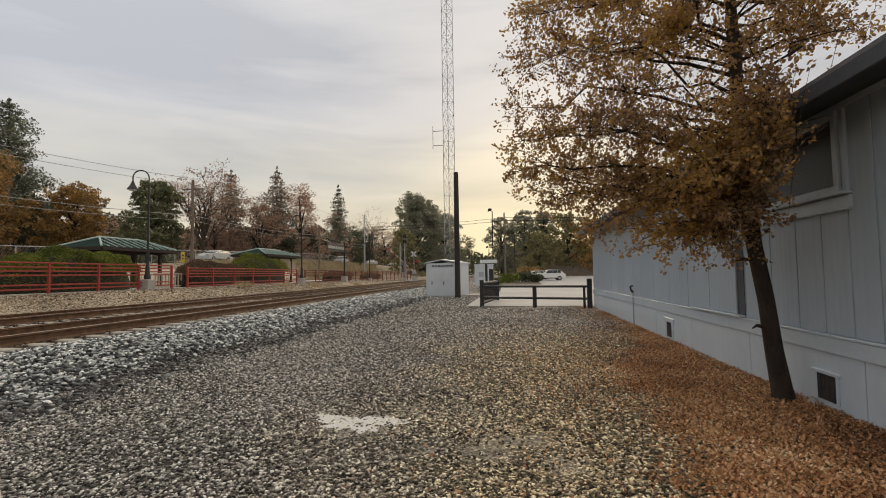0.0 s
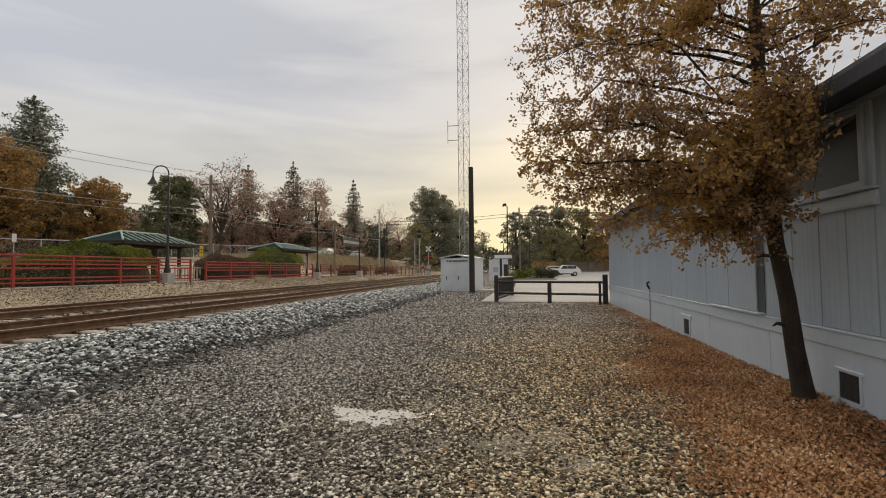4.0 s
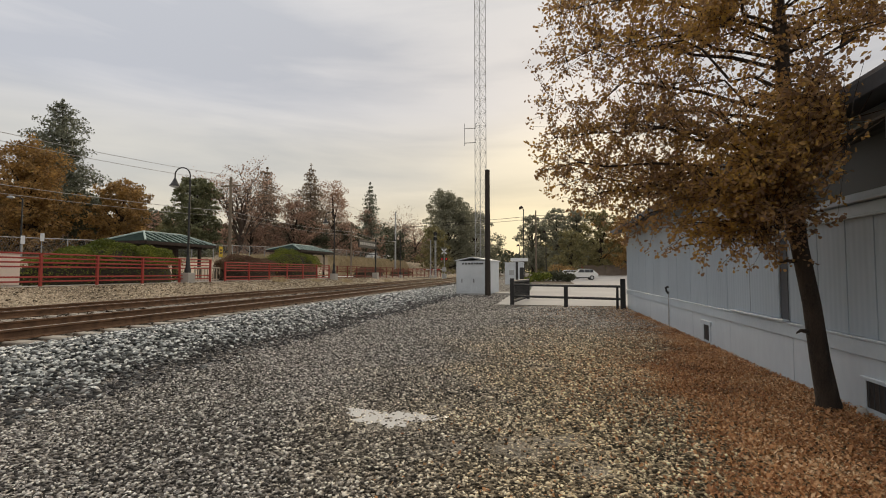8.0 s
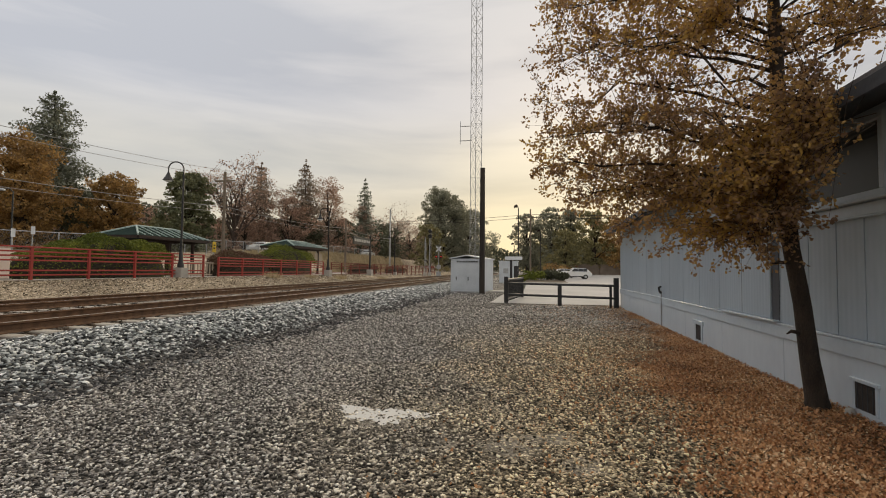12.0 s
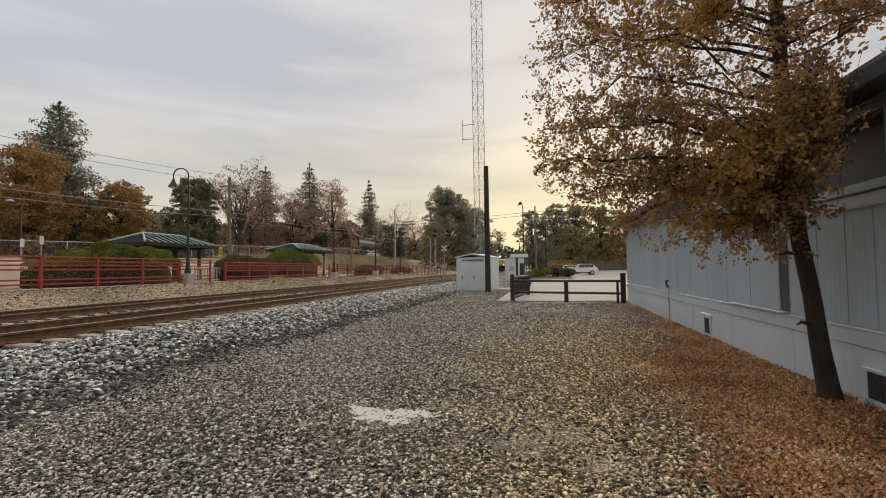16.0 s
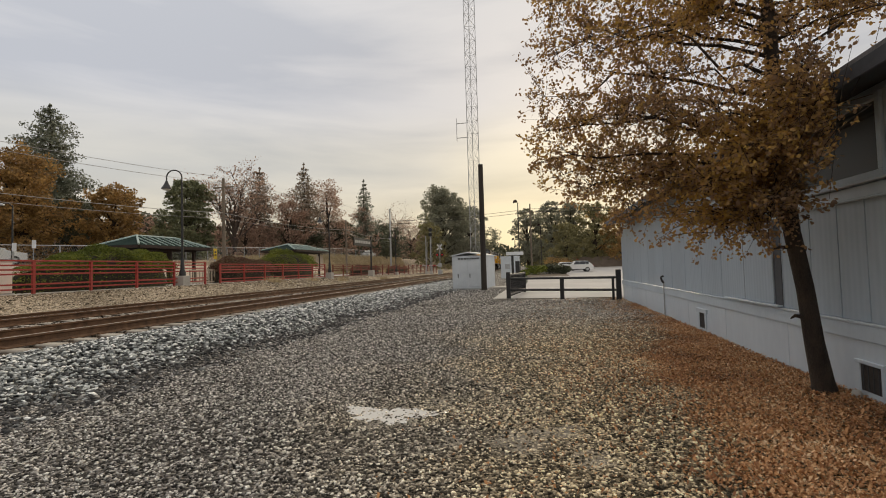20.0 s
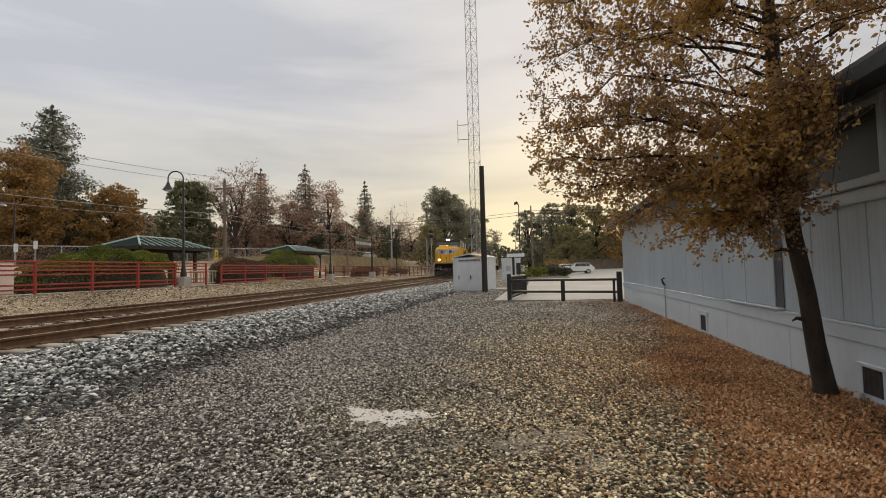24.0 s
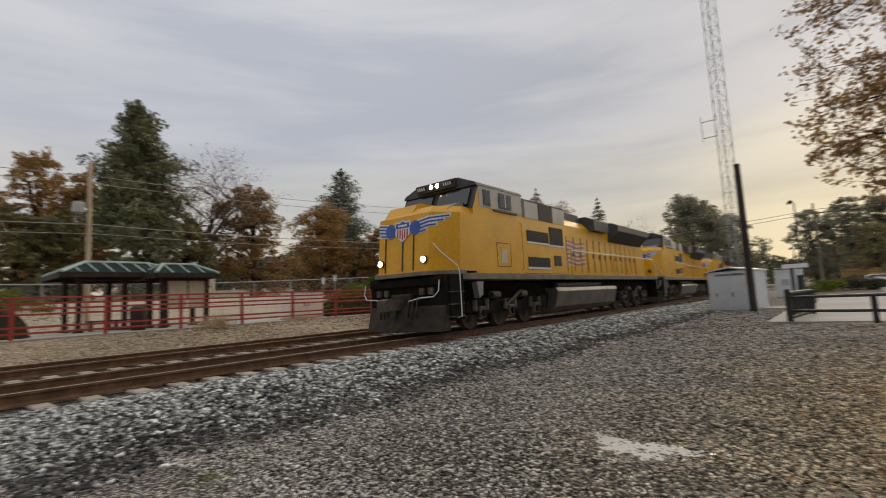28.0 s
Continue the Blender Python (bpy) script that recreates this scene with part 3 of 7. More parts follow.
OAK_V = np.array([(0, 0, 0), (0, 1, -0.08), (0.27, 0.33, 0.1), (0.34, 0.72, 0.06), (-0.27, 0.33, 0.1), (-0.34, 0.72, 0.06)])
OAK_F = np.array([(0, 2, 3), (0, 3, 1), (0, 1, 5), (0, 5, 4)])


def oak_leaves(points, along, size):
    """A blunt, cupped leaf at each point, its tip towards along."""
    n = len(points)
    y = along / np.linalg.norm(along, axis=1)[:, None]
    x = np.cross(y, rng.normal(size=(n, 3)))
    x /= np.linalg.norm(x, axis=1)[:, None]
    R = np.stack([x, y, np.cross(x, y)], 2)
    v = OAK_V[None] * (size * rng.uniform(0.65, 1.3, (n, 1, 1)))
    v[:, :, 2] *= rng.uniform(-1.5, 2.5, (n, 1))
    v = np.einsum("nij,nkj->nki", R, v) + points[:, None, :]
    f = (OAK_F[None] + (np.arange(n) * 6)[:, None, None]).reshape(-1, 3)
    return v.reshape(-1, 3), f


def in_clumps(centres, radii, n, shell=0.5):
    """n points in ellipsoid clumps, mostly towards their skins."""
    centres, radii = np.asarray(centres, float), np.asarray(radii, float)
    if radii.ndim == 1:
        radii = np.repeat(radii[:, None], 3, 1)
    w = radii.prod(1) ** (2 / 3)
    k = rng.choice(len(centres), n, p=w / w.sum())
    d = rng.normal(size=(n, 3))
    d /= np.linalg.norm(d, axis=1)[:, None]
    r = rng.uniform(shell ** 3, 1, n) ** (1 / 3)
    return centres[k] + d * r[:, None] * radii[k]


BLOCK = np.array([(x, y, z) for x in (-1, 1) for y in (-1, 1) for z in (-1, 1)], float)
BLOCK_F = np.array([(0, 1, 3), (0, 3, 2), (4, 6, 7), (4, 7, 5), (0, 4, 5), (0, 5, 1), (2, 3, 7), (2, 7, 6), (0, 2, 6), (0, 6, 4), (1, 5, 7), (1, 7, 3)])


def stones(points, size):
    """A chipped, flattish crushed stone at each point."""
    n = len(points)
    v = BLOCK[None] * rng.uniform(0.32, 1.0, (n, 8, 3))
    v = v * (np.asarray(size).reshape(-1, 1, 1) * np.stack([rng.uniform(0.9, 1.5, n), rng.uniform(0.7, 1.1, n), rng.uniform(0.4, 0.8, n)], 1)[:, None, :])
    v = np.einsum("nij,nkj->nki", spin(n), v)
    v[:, :, 2] *= 0.6
    v += points[:, None, :]
    f = (BLOCK_F[None] + (np.arange(n) * 8)[:, None, None]).reshape(-1, 3)
    return v.reshape(-1, 3), f


def slab(pts, normal, t):
    """A flat plate of thickness t from the outline pts, grown along normal."""
    n = Vector(normal).normalized() * t
    k = len(pts)
    vs = [Vector(p) for p in pts] + [Vector(p) + n for p in pts]
    return vs, [tuple(range(k))[::-1], tuple(range(k, 2 * k))] + [(i, (i + 1) % k, k + (i + 1) % k, k + i) for i in range(k)]


# ---- the ground ----
TRACK_X, TRACK2_X, FENCE_X, WALL_X = -9.88, -14.15, -19.5, 3.55
RAIL_TOP = 0.6


BEND_Y = (20, 30, 38, 46, 56, 64, 76, 90, 110, 128, 140, 152, 169, 200, 300, 420)
BEND_X = (0, -0.16, -0.5, -0.86, -1.28, -1.6, -2.02, -2.35, -2.5, -2.5, -2.95, -3.5, -5.0, -11.7, -33, -58)


def bend(y):
    """How far the line has curved to the west at y."""
    return np.interp(np.asarray(y, float), BEND_Y, BEND_X)


def step(a, b, v):
    t = np.clip((v - a) / (b - a), 0, 1)
    return t * t * (3 - 2 * t)


def ground_z(x, y):
    x, y = np.asarray(x, float), np.asarray(y, float)
    s = x - bend(y)
    z = 0.385 * step(-6.15, -7.9, s) - 0.05 * np.exp(-((s + 5.95) / 0.35) ** 2) + 0.62 * step(-15.9, -18.9, s) + (1.3 + 0.03 * np.clip(y - 15, 0, 60)) * step(-31.2, -33.5, x) + 3.0 * step(-40, -110, x)
    z = z + step(-4.5, -0.5, s) * np.clip(y - 25, 0, 80) ** 2 * 0.00016
    return z + 0.012 * np.sin(1.7 * x + 0.6 * y) * np.cos(0.9 * y - 0.4 * x)


gx = np.concatenate([-np.geomspace(600, 36, 14), np.arange(-34, -5, 0.5), np.arange(-5, 6, 0.5), np.geomspace(6.5, 600, 18)])
gy = np.concatenate([-np.geomspace(300, 8, 8), np.arange(-6, 40, 0.8), np.geomspace(41, 900, 44)])
X, Y = np.meshgrid(gx, gy, indexing="ij")
gv = np.stack([X, Y, ground_z(X, Y)], -1).reshape(-1, 3)
ii, jj = np.meshgrid(np.arange(len(gx) - 1), np.arange(len(gy) - 1), indexing="ij")
a_ = (ii * len(gy) + jj).ravel()
gf = np.stack([a_, a_ + len(gy), a_ + len(gy) + 1, a_ + 1], 1)
ground = tagged(new("ground", cloud("ground", gv, gf, M_GRAVEL, True)), "grey-brown crushed gravel ground beside the railway", "ground", kind="structure")
ground.data.materials.append(M_BALLAST)
ground.data.materials.append(M_BANK)
ground.data.materials.append(M_DARKBED)
mid = gv[gf].mean(1)
sx = mid[:, 0] - bend(mid[:, 1])
ground.data.polygons.foreach_set("material_index", np.where((sx < -8.7) & (sx > -15.3), 3, np.where((sx < -6.4) & (sx > -12.5), 1, np.where(sx <= -12.5, 2, 0))).astype(np.int32))


def sheet(x0, x1, y0, y1, lift, nx=12, ny=24):
    xs, ys = np.linspace(x0, x1, nx), np.linspace(y0, y1, ny)
    A, B = np.meshgrid(xs, ys, indexing="ij")
    v = np.stack([A, B, ground_z(A, B) + lift], -1).reshape(-1, 3)
    i, j = np.meshgrid(np.arange(nx - 1), np.arange(ny - 1), indexing="ij")
    k = (i * ny + j).ravel()
    return v, np.stack([k, k + ny, k + ny + 1, k + 1], 1)


v_, f_ = sheet(-2.3, 60, 23.2, 120, 0.03, 30, 40)
lot = tagged(new("pavement", cloud("pavement", v_, f_, M_LOT, True)), "pale concrete parking lot behind the gate", "parking lot", kind="structure")


def scatter(name, n, x0, x1, y0, y1, size, material, label, near=True, keep=None, make=stones):
    """Loose pieces over a strip of ground, thinning out with distance from the lens's foot."""
    x = rng.uniform(x0, x1, n)
    y = y0 + (y1 - y0) * rng.uniform(0, 1, n) ** (2.0 if near else 1.0)
    if keep is not None:
        k = rng.uniform(0, 1, n) < keep(x, y)
        x, y = x[k], y[k]
    p = np.stack([x, y, ground_z(x, y)], 1)
    s = size * (0.75 + 0.5 * rng.uniform(0, 1, len(p)) ** 2) * (1 + 0.025 * np.clip(y, 0, 30))
    p[:, 2] += 0.4 * s
    v, f = make(p, s)
    return tagged(new(name, cloud(name, v, f, material)), label, "gravel", kind="stuff")


def lot_keep(x, y):
    k = np.clip(1.15 - step(0.4, 2.4, x + 0.10 * np.clip(12 - y, 0, 9) - 0.8) * 0.75, 0, 1)
    for mx_, my_, mr_, _ in MUD:
        k = k * (0.4 + 0.6 * step(0.45 * mr_, 1.05 * mr_, np.hypot(x - mx_, (y - my_) * 1.1)))
    return k


def shoulder_keep(x, y):
    return 1 - 0.98 * step(-6.95, -6.25, x + 0.15 * np.sin(0.9 * y) + 0.1 * np.sin(3.1 * y))


def toe_keep(x, y):
    return np.exp(-((x + 6.4 + 0.15 * np.sin(0.9 * y) + 0.1 * np.sin(3.1 * y)) / 0.5) ** 2)


scatter("gravel", 98000, -6.5, 3.5, 2.2, 16, 0.0155, M_STONE, "loose grey and tan crushed gravel of the lot", keep=lot_keep)
scatter("ballast", 52000, -8.46, -5.6, 1.0, 46, 0.036, M_STONE_G, "coarse blue-grey crushed ballast of the track shoulder", keep=shoulder_keep)
scatter("ballast", 26000, -7.4, -5.2, 1.0, 44, 0.032, M_STONE_D, "dark ballast along the foot of the shoulder", keep=toe_keep)
scatter("gravel", 12000, -6.0, 3.4, 14.5, 33, 0.017, M_STONE, "grey crushed gravel before the gate", near=False, keep=lambda x, y: np.where((y > 22) & (x > -2.4), 0.0, step(14.5, 16.5, y)))
scatter("trackside_stones", 10000, -19.2, -15.2, 4, 50, 0.025, M_STONE_B, "brown stones and grit between tracks and railing", near=False)
scatter("track_ballast", 10000, -15.4, -8.9, 3, 50, 0.035, M_STONE_O, "dark brown stones between the rails", near=False)

# ---- the railway ----
RAIL_PROFILE = [(-0.076, 0), (0.076, 0), (0.076, 0.012), (0.02, 0.03), (0.009, 0.05), (0.009, 0.135), (0.036, 0.15), (0.036, 0.182), (0.028, 0.186),
                (-0.028, 0.186), (-0.036, 0.182), (-0.036, 0.15), (-0.009, 0.135), (-0.009, 0.05), (-0.02, 0.03), (-0.076, 0.012)]
RAIL_Y = [-30, 10, *BEND_Y]


def rail(name, cx, parent):
    vs, fs = [], []
    n = len(RAIL_PROFILE)
    for y in RAIL_Y:
        b = float(bend(y))
        vs += [(cx + b + px, y, RAIL_TOP - 0.186 + pz) for px, pz in RAIL_PROFILE]
    for i in range(len(RAIL_Y) - 1):
        for k in range(n):
            fs.append((i * n + k, i * n + (k + 1) % n, (i + 1) * n + (k + 1) % n, (i + 1) * n + k))
    ob = part(name, Shape().add(vs, fs), M_RAIL, parent)
    vs = []
    for y in RAIL_Y:
        b = float(bend(y))
        vs += [(cx + b - 0.03, y, RAIL_TOP + 0.003), (cx + b + 0.03, y, RAIL_TOP + 0.003)]
    part("rail_head", Shape().add(vs, [(2 * i, 2 * i + 1, 2 * i + 3, 2 * i + 2) for i in range(len(RAIL_Y) - 1)]), M_RAILTOP, ob, "polished running surface")
    return ob


tie_me = Shape().box(-1.3, 1.3, -0.125, 0.125, -0.17, 0.0, 0.02).mesh("tie", M_TIE)
clip_me = Shape().box(-0.13, 0.13, -0.07, 0.07, 0.0, 0.03, 0.008).mesh("rail_clip", M_RAIL)


def track(cx, label, n, y0):
    tr = thing("railway_track", pose(0, 0, 0), label, "railway track", kind="structure")
    for s in (-0.75, 0.75):
        rail("rail", cx + s, tr)
    for i in range(n):
        y = y0 + i * 0.61
        tie = part("tie", tie_me, None, tr, at=pose(cx + float(bend(y)) + random.uniform(-0.04, 0.04), y, RAIL_TOP - 0.186 + 0.004, 0, 0, random.uniform(-0.8, 0.8)))
        for s in (-0.75, 0.75):
            part("rail_clip", clip_me, None, tie, at=pose(s, 0, 0))
    return tr


track(TRACK_X, "rusty steel rails on pale concrete ties in ballast", 90, -2.0)
track(TRACK2_X, "rusty steel rails of the second track, half buried", 40, 2.0)

# ---- the blue building ----
house = thing("house", pose(0, 0, 0), "long pale blue board-sided building with wide dark eaves", "building")
Y0, Y1, EAVE = -9.0, 22.1, 3.42
M_SLATE = surf("slate_grey_paint", (0.055, 0.06, 0.072), (0.085, 0.092, 0.108), 1.2, 0.75, 0.1)
part("wall", Shape().box(WALL_X, WALL_X + 0.2, Y0, Y1, 0.0, EAVE), M_BLUE, house, "pale blue painted board siding")
part("wall", Shape().box(WALL_X + 0.2, 14.0, Y1 - 0.2, Y1, 0, EAVE), M_BLUE, house)
part("wall", Shape().box(WALL_X + 0.2, 14.0, Y0, Y0 + 0.2, 0, EAVE), M_BLUE, house)
part("wall", Shape().box(14.0, 14.2, Y0, Y1, 0, EAVE), M_BLUE, house)
part("band_board", Shape().box(WALL_X - 0.045, WALL_X, Y0, Y1 + 0.03, 0.65, 0.83, 0.006), M_TRIM, house)
part("band_cap", Shape().box(WALL_X - 0.06, WALL_X, Y0, Y1 + 0.035, 0.832, 0.862, 0.006), M_TRIM, house)
part("roof", Shape().prism([(2.93, 3.36), (8.9, 5.1), (14.6, 3.36), (14.6, 3.46), (8.9, 5.22), (2.93, 3.44)], "y", Y0 - 0.4, Y1 + 0.4), M_SHINGLE, house, "grey shingled low roof")
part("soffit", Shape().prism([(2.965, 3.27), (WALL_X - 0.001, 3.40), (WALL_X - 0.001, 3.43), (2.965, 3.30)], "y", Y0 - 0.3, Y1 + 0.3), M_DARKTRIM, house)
part("fascia", Shape().box(2.925, 2.962, Y0 - 0.4, Y1 + 0.4, 3.25, 3.40, 0.006), M_SLATE, house, "dark slate-grey fascia board")
part("frieze_board", Shape().box(WALL_X - 0.03, WALL_X - 0.001, Y0, Y1, 3.33, 3.395, 0.004), M_TRIM, house)
JOINTS = [-8.9, -7.68, -6.46, -5.24, -4.02, -2.8, -1.58, -0.36, 0.6, 1.2, 1.8, 2.4, 3.0, 3.6, 4.2, 4.75, 5.2, 5.6, 6.06, 6.57, 7.18, 7.95, 9.24, 10.4, 11.6, 12.82, 14.04, 14.92, 16.9, 18.12, 19.4, 20.7, 22.08]
for a, b in zip(JOINTS, JOINTS[1:]):
    part("siding_panel", Shape().box(WALL_X - 0.018, WALL_X - 0.001, a + 0.008, b - 0.008, 0.868, 3.33, 0.004), M_BLUE, house)
SKIRTS = [-8.9, -6.5, -4.1, -1.7, 0.7, 3.1, 5.5, 7.9, 10.3, 12.7, 15.1, 17.5, 19.9, 22.08]
for a, b in zip(SKIRTS, SKIRTS[1:]):
    part("skirt_panel", Shape().box(WALL_X - 0.014, WALL_X - 0.001, a + 0.006, b - 0.006, -0.05, 0.645, 0.004), M_SKIRT, house)


def trim_board(owner, name, y0, y1, z0, z1, out, c=0.006):
    return part(name, Shape().box(WALL_X - out, WALL_X - 0.001, y0, y1, z0, z1, c), M_TRIM, owner)


def boarded_window(y0, y1, z0, z1):
    """A dim pane in a stepped casing over a deep double sill."""
    w = part("window", Shape().box(WALL_X - 0.03, WALL_X - 0.019, y0, y1, z0, z1), M_PANE, house, "dim grey window pane")
    t = 0.075
    for a, b, c, d in ((y0 - t, y1 + t, z1, z1 + t), (y0 - t, y0, z0, z1), (y1, y1 + t, z0, z1), (y0 - t, y1 + t, z0 - t, z0)):
        trim_board(w, "window_frame", a, b, c, d, 0.075)
    u = t + 0.018
    for a, b, c, d in ((y0 - u - 0.075, y0 - u, z0 - t, z1 + t), (y1 + u, y1 + u + 0.075, z0 - t, z1 + t)):
        trim_board(w, "casing", a, b, c, d, 0.05)
    trim_board(w, "window_sill", y0 - 0.21, y1 + 0.21, z0 - 0.108, z0 - 0.08, 0.12)
    trim_board(w, "apron", y0 - 0.2, y1 + 0.2, z0 - 0.255, z0 - 0.12, 0.055)
    part("apron_lip", Shape().box(WALL_X - 0.07, WALL_X - 0.001, y0 - 0.2, y1 + 0.2, z0 - 0.275, z0 - 0.258, 0.004), M_TRIM, w)
    for k in range(3):
        part("blind_slat", Shape().box(WALL_X - 0.036, WALL_X - 0.031, y0 + 0.02, y1 - 0.02, z1 - 0.06 - 0.05 * k, z1 - 0.035 - 0.05 * k), M_DARKTRIM, w)


boarded_window(5.72, 7.35, 2.50, 3.24)


def crawl_vent(y0, y1, z0, z1, t):
    w = part("crawl_vent", Shape().box(WALL_X - 0.024, WALL_X - 0.016, y0, y1, z0, z1), M_GRILLE, house, "dark mesh crawl-space vent")
    trim_board(w, "vent_frame", y0 - t * 1.7, y1 + t * 1.7, z1, z1 + t, 0.05)
    for a, b in ((y0 - t, y0), (y1, y1 + t)):
        trim_board(w, "vent_frame", a, b, z0 - 0.02, z1, 0.035)
    for k in range(4):
        y = y0 + (k + 0.5) * (y1 - y0) / 4
        part("vent_bar", Shape().box(WALL_X - 0.03, WALL_X - 0.025, y - 0.005, y + 0.005, z0, z1), M_DARKTRIM, w)


crawl_vent(11.5, 11.85, 0.09, 0.43, 0.09)
crawl_vent(5.94, 6.28, 0.09, 0.39, 0.04)
# a hatch that stands proud of the siding, on a ledge, with a dark upright strip at its hinge side
part("shutter", Shape().box(WALL_X - 0.05, WALL_X - 0.019, 8.2, 9.98, 0.9, 2.2, 0.01), M_BLUE, house, "hinged blue hatch panel")
part("hatch_joint", Shape().box(WALL_X - 0.052, WALL_X - 0.049, 9.23, 9.25, 0.92, 2.18), M_GROOVE, house)
part("hatch_strip", Shape().box(WALL_X - 0.028, WALL_X - 0.019, 7.97, 8.19, 0.88, 2.2), M_SLATE, house, "dark upright strip beside the hatch")
part("hatch_ledge", Shape().box(WALL_X - 0.11, WALL_X - 0.001, 7.97, 10.05, 0.866, 0.896, 0.006), M_TRIM, house)

conduit = thing("conduit_pipe", pose(WALL_X - 0.05, 14.85, 0.0), "thin pipe with a black tap on the wall", "pipe")
part("pipe", Shape().tube((0, 0, 0), (0, 0, 1.05), 0.018), M_GALV, conduit)
part("tap", Shape().pipe([(0, 0, 0.98), (-0.05, 0, 1.05), (-0.07, 0, 1.15), (0, 0, 1.18)], 0.03), M_BLACK, conduit)

# ---- signal cabinet, pole, gate ----
cab = thing("equipment_cabinet", pose(-6.27, 34.0, 0, 0, 0, -8), "white steel trackside equipment cabinet with double doors", "cabinet")
CW, CD, CH = 2.40, 3.2, 2.42
part("body", Shape().box(0, CW, 0, CD, 0.06, CH, 0.02), M_WHITE, cab)
part("base", Shape().box(-0.03, CW + 0.03, -0.03, CD + 0.03, 0, 0.08), M_GALV, cab)
part("roof", Shape().prism([(-0.08, CH - 0.02), (CW / 2, CH + 0.2), (CW + 0.08, CH - 0.02), (CW + 0.08, CH + 0.05), (CW / 2, CH + 0.28), (-0.08, CH + 0.05)], "y", -0.1, CD + 0.1), M_WHITE, cab)
for i in range(2):
    x = 0.22 + i * 0.99
    d = part("door", Shape().box(x, x + 0.97, -0.035, -0.002, 0.2, 2.02, 0.01), M_WHITE, cab)
    part("handle", Shape().box(x + (0.2 if i == 0 else 0.1), x + (0.26 if i == 0 else 0.16), -0.08, -0.035, 0.85, 1.12, 0.01), M_BLACK, d)
    for k in range(6):
        part("louvre", Shape().box(x + 0.3, x + 0.7, -0.05, -0.035, 0.35 + k * 0.05, 0.375 + k * 0.05), M_WHITE, d)
part("name_strip", Shape().box(0.45, 2.05, -0.03, -0.002, 2.12, 2.3), M_WHITE, cab)
for k, (a, b) in enumerate(((0, 0.13), (0.2, 0.36), (0.44, 0.6), (0.66, 0.8), (0.88, 1.0), (1.04, 1.2), (1.24, 1.38), (1.42, 1.56))):
    part("name_bar", Shape().box(0.47 + a, 0.47 + b, -0.036, -0.031, 2.15, 2.27), M_BLACK, cab)

pole = thing("wood_pole", pose(-3.77, 32.2, 0), "tall bare tarred wooden pole, nearly black", "pole")
part("shaft", Shape().tube((0, 0, -0.3), (0, 0, 8.55), 0.2, 0.165, 14), M_CREO, pole, smooth=True)
part("cap", Shape().tube((0, 0, 8.55), (0, 0, 8.6), 0.175, 0.16, 14), M_BLACK, pole)

gate = thing("barrier_gate", pose(0, 0, 0), "black steel pipe vehicle gate across the lot's entrance", "gate")
GA, GB = Vector((-1.55, 23.4, 0)), Vector((3.3, 21.75, 0))


def bar(p, q, r):
    return Shape().tube(p, q, r, None, 10)


def upright(p, w, h):
    return Shape().box(p.x - w, p.x + w, p.y - w, p.y + w, 0, h, 0.012)


part("post", upright(GA, 0.1, 1.3), M_BLACK, gate)
part("post", upright(GB, 0.1, 1.32), M_BLACK, gate)
for z in (0.98, 0.44):
    part("rail", bar(GA + Vector((0, 0, z)), GB + Vector((0, 0, z)), 0.055), M_BLACK, gate)
part("upright", upright(GA.lerp(GB, 0.515), 0.09, 1.0), M_BLACK, gate)
part("upright", upright(GA.lerp(GB, 0.955), 0.05, 1.0), M_BLACK, gate)
GC = Vector((-0.95, 28.6, 0))
part("post", upright(GC, 0.08, 1.25), M_BLACK, gate)
for z in (1.15, 0.2):
    part("rail", bar(GA + Vector((0, 0, z)), GC + Vector((0, 0, z)), 0.06), M_BLACK, gate)
for k in range(26):
    p = GA.lerp(GC, (k + 1) / 27)
    part("picket", Shape().box(p.x - 0.03, p.x + 0.03, p.y - 0.05, p.y + 0.05, 0.1, 1.2), M_BLACK, gate)

# ---- the lattice mast ----
mast = thing("radio_mast", pose(-5.9, 44.8, 0), "tall galvanised lattice radio mast", "mast")
MW, MH = 1.05, 52.0
legs = [Vector((MW * 0.577 * math.cos(a), MW * 0.577 * math.sin(a), 0)) for a in (radians(100), radians(220), radians(340))]
for p in legs:
    part("leg", Shape().tube(p, p + Vector((0, 0, MH)), 0.034, None, 6), M_GALV, mast)
lat = Shape()
for k in range(int(MH / 1.3)):
    for a, b in ((0, 1), (1, 2), (2, 0)):
        z0, z1 = k * 1.3, (k + 1) * 1.3
        lat.tube(legs[a] + Vector((0, 0, z0)), legs[b] + Vector((0, 0, z1)), 0.014, None, 4, False)
        lat.tube(legs[b] + Vector((0, 0, z0)), legs[a] + Vector((0, 0, z1)), 0.014, None, 4, False)
        lat.tube(legs[a] + Vector((0, 0, z0)), legs[b] + Vector((0, 0, z0)), 0.014, None, 4, False)
part("lattice", lat, M_GALV, mast, "crossed bracing bars")
for z in (14.0, 15.4):
    part("antenna_arm", Shape().tube((-0.4, -0.2, z), (-1.5, -0.2, z), 0.035, None, 6), M_GALV, mast)
part("antenna_rod", Shape().tube((-1.5, -0.2, 13.7), (-1.5, -0.2, 15.9), 0.03, None, 6), M_GALV, mast)

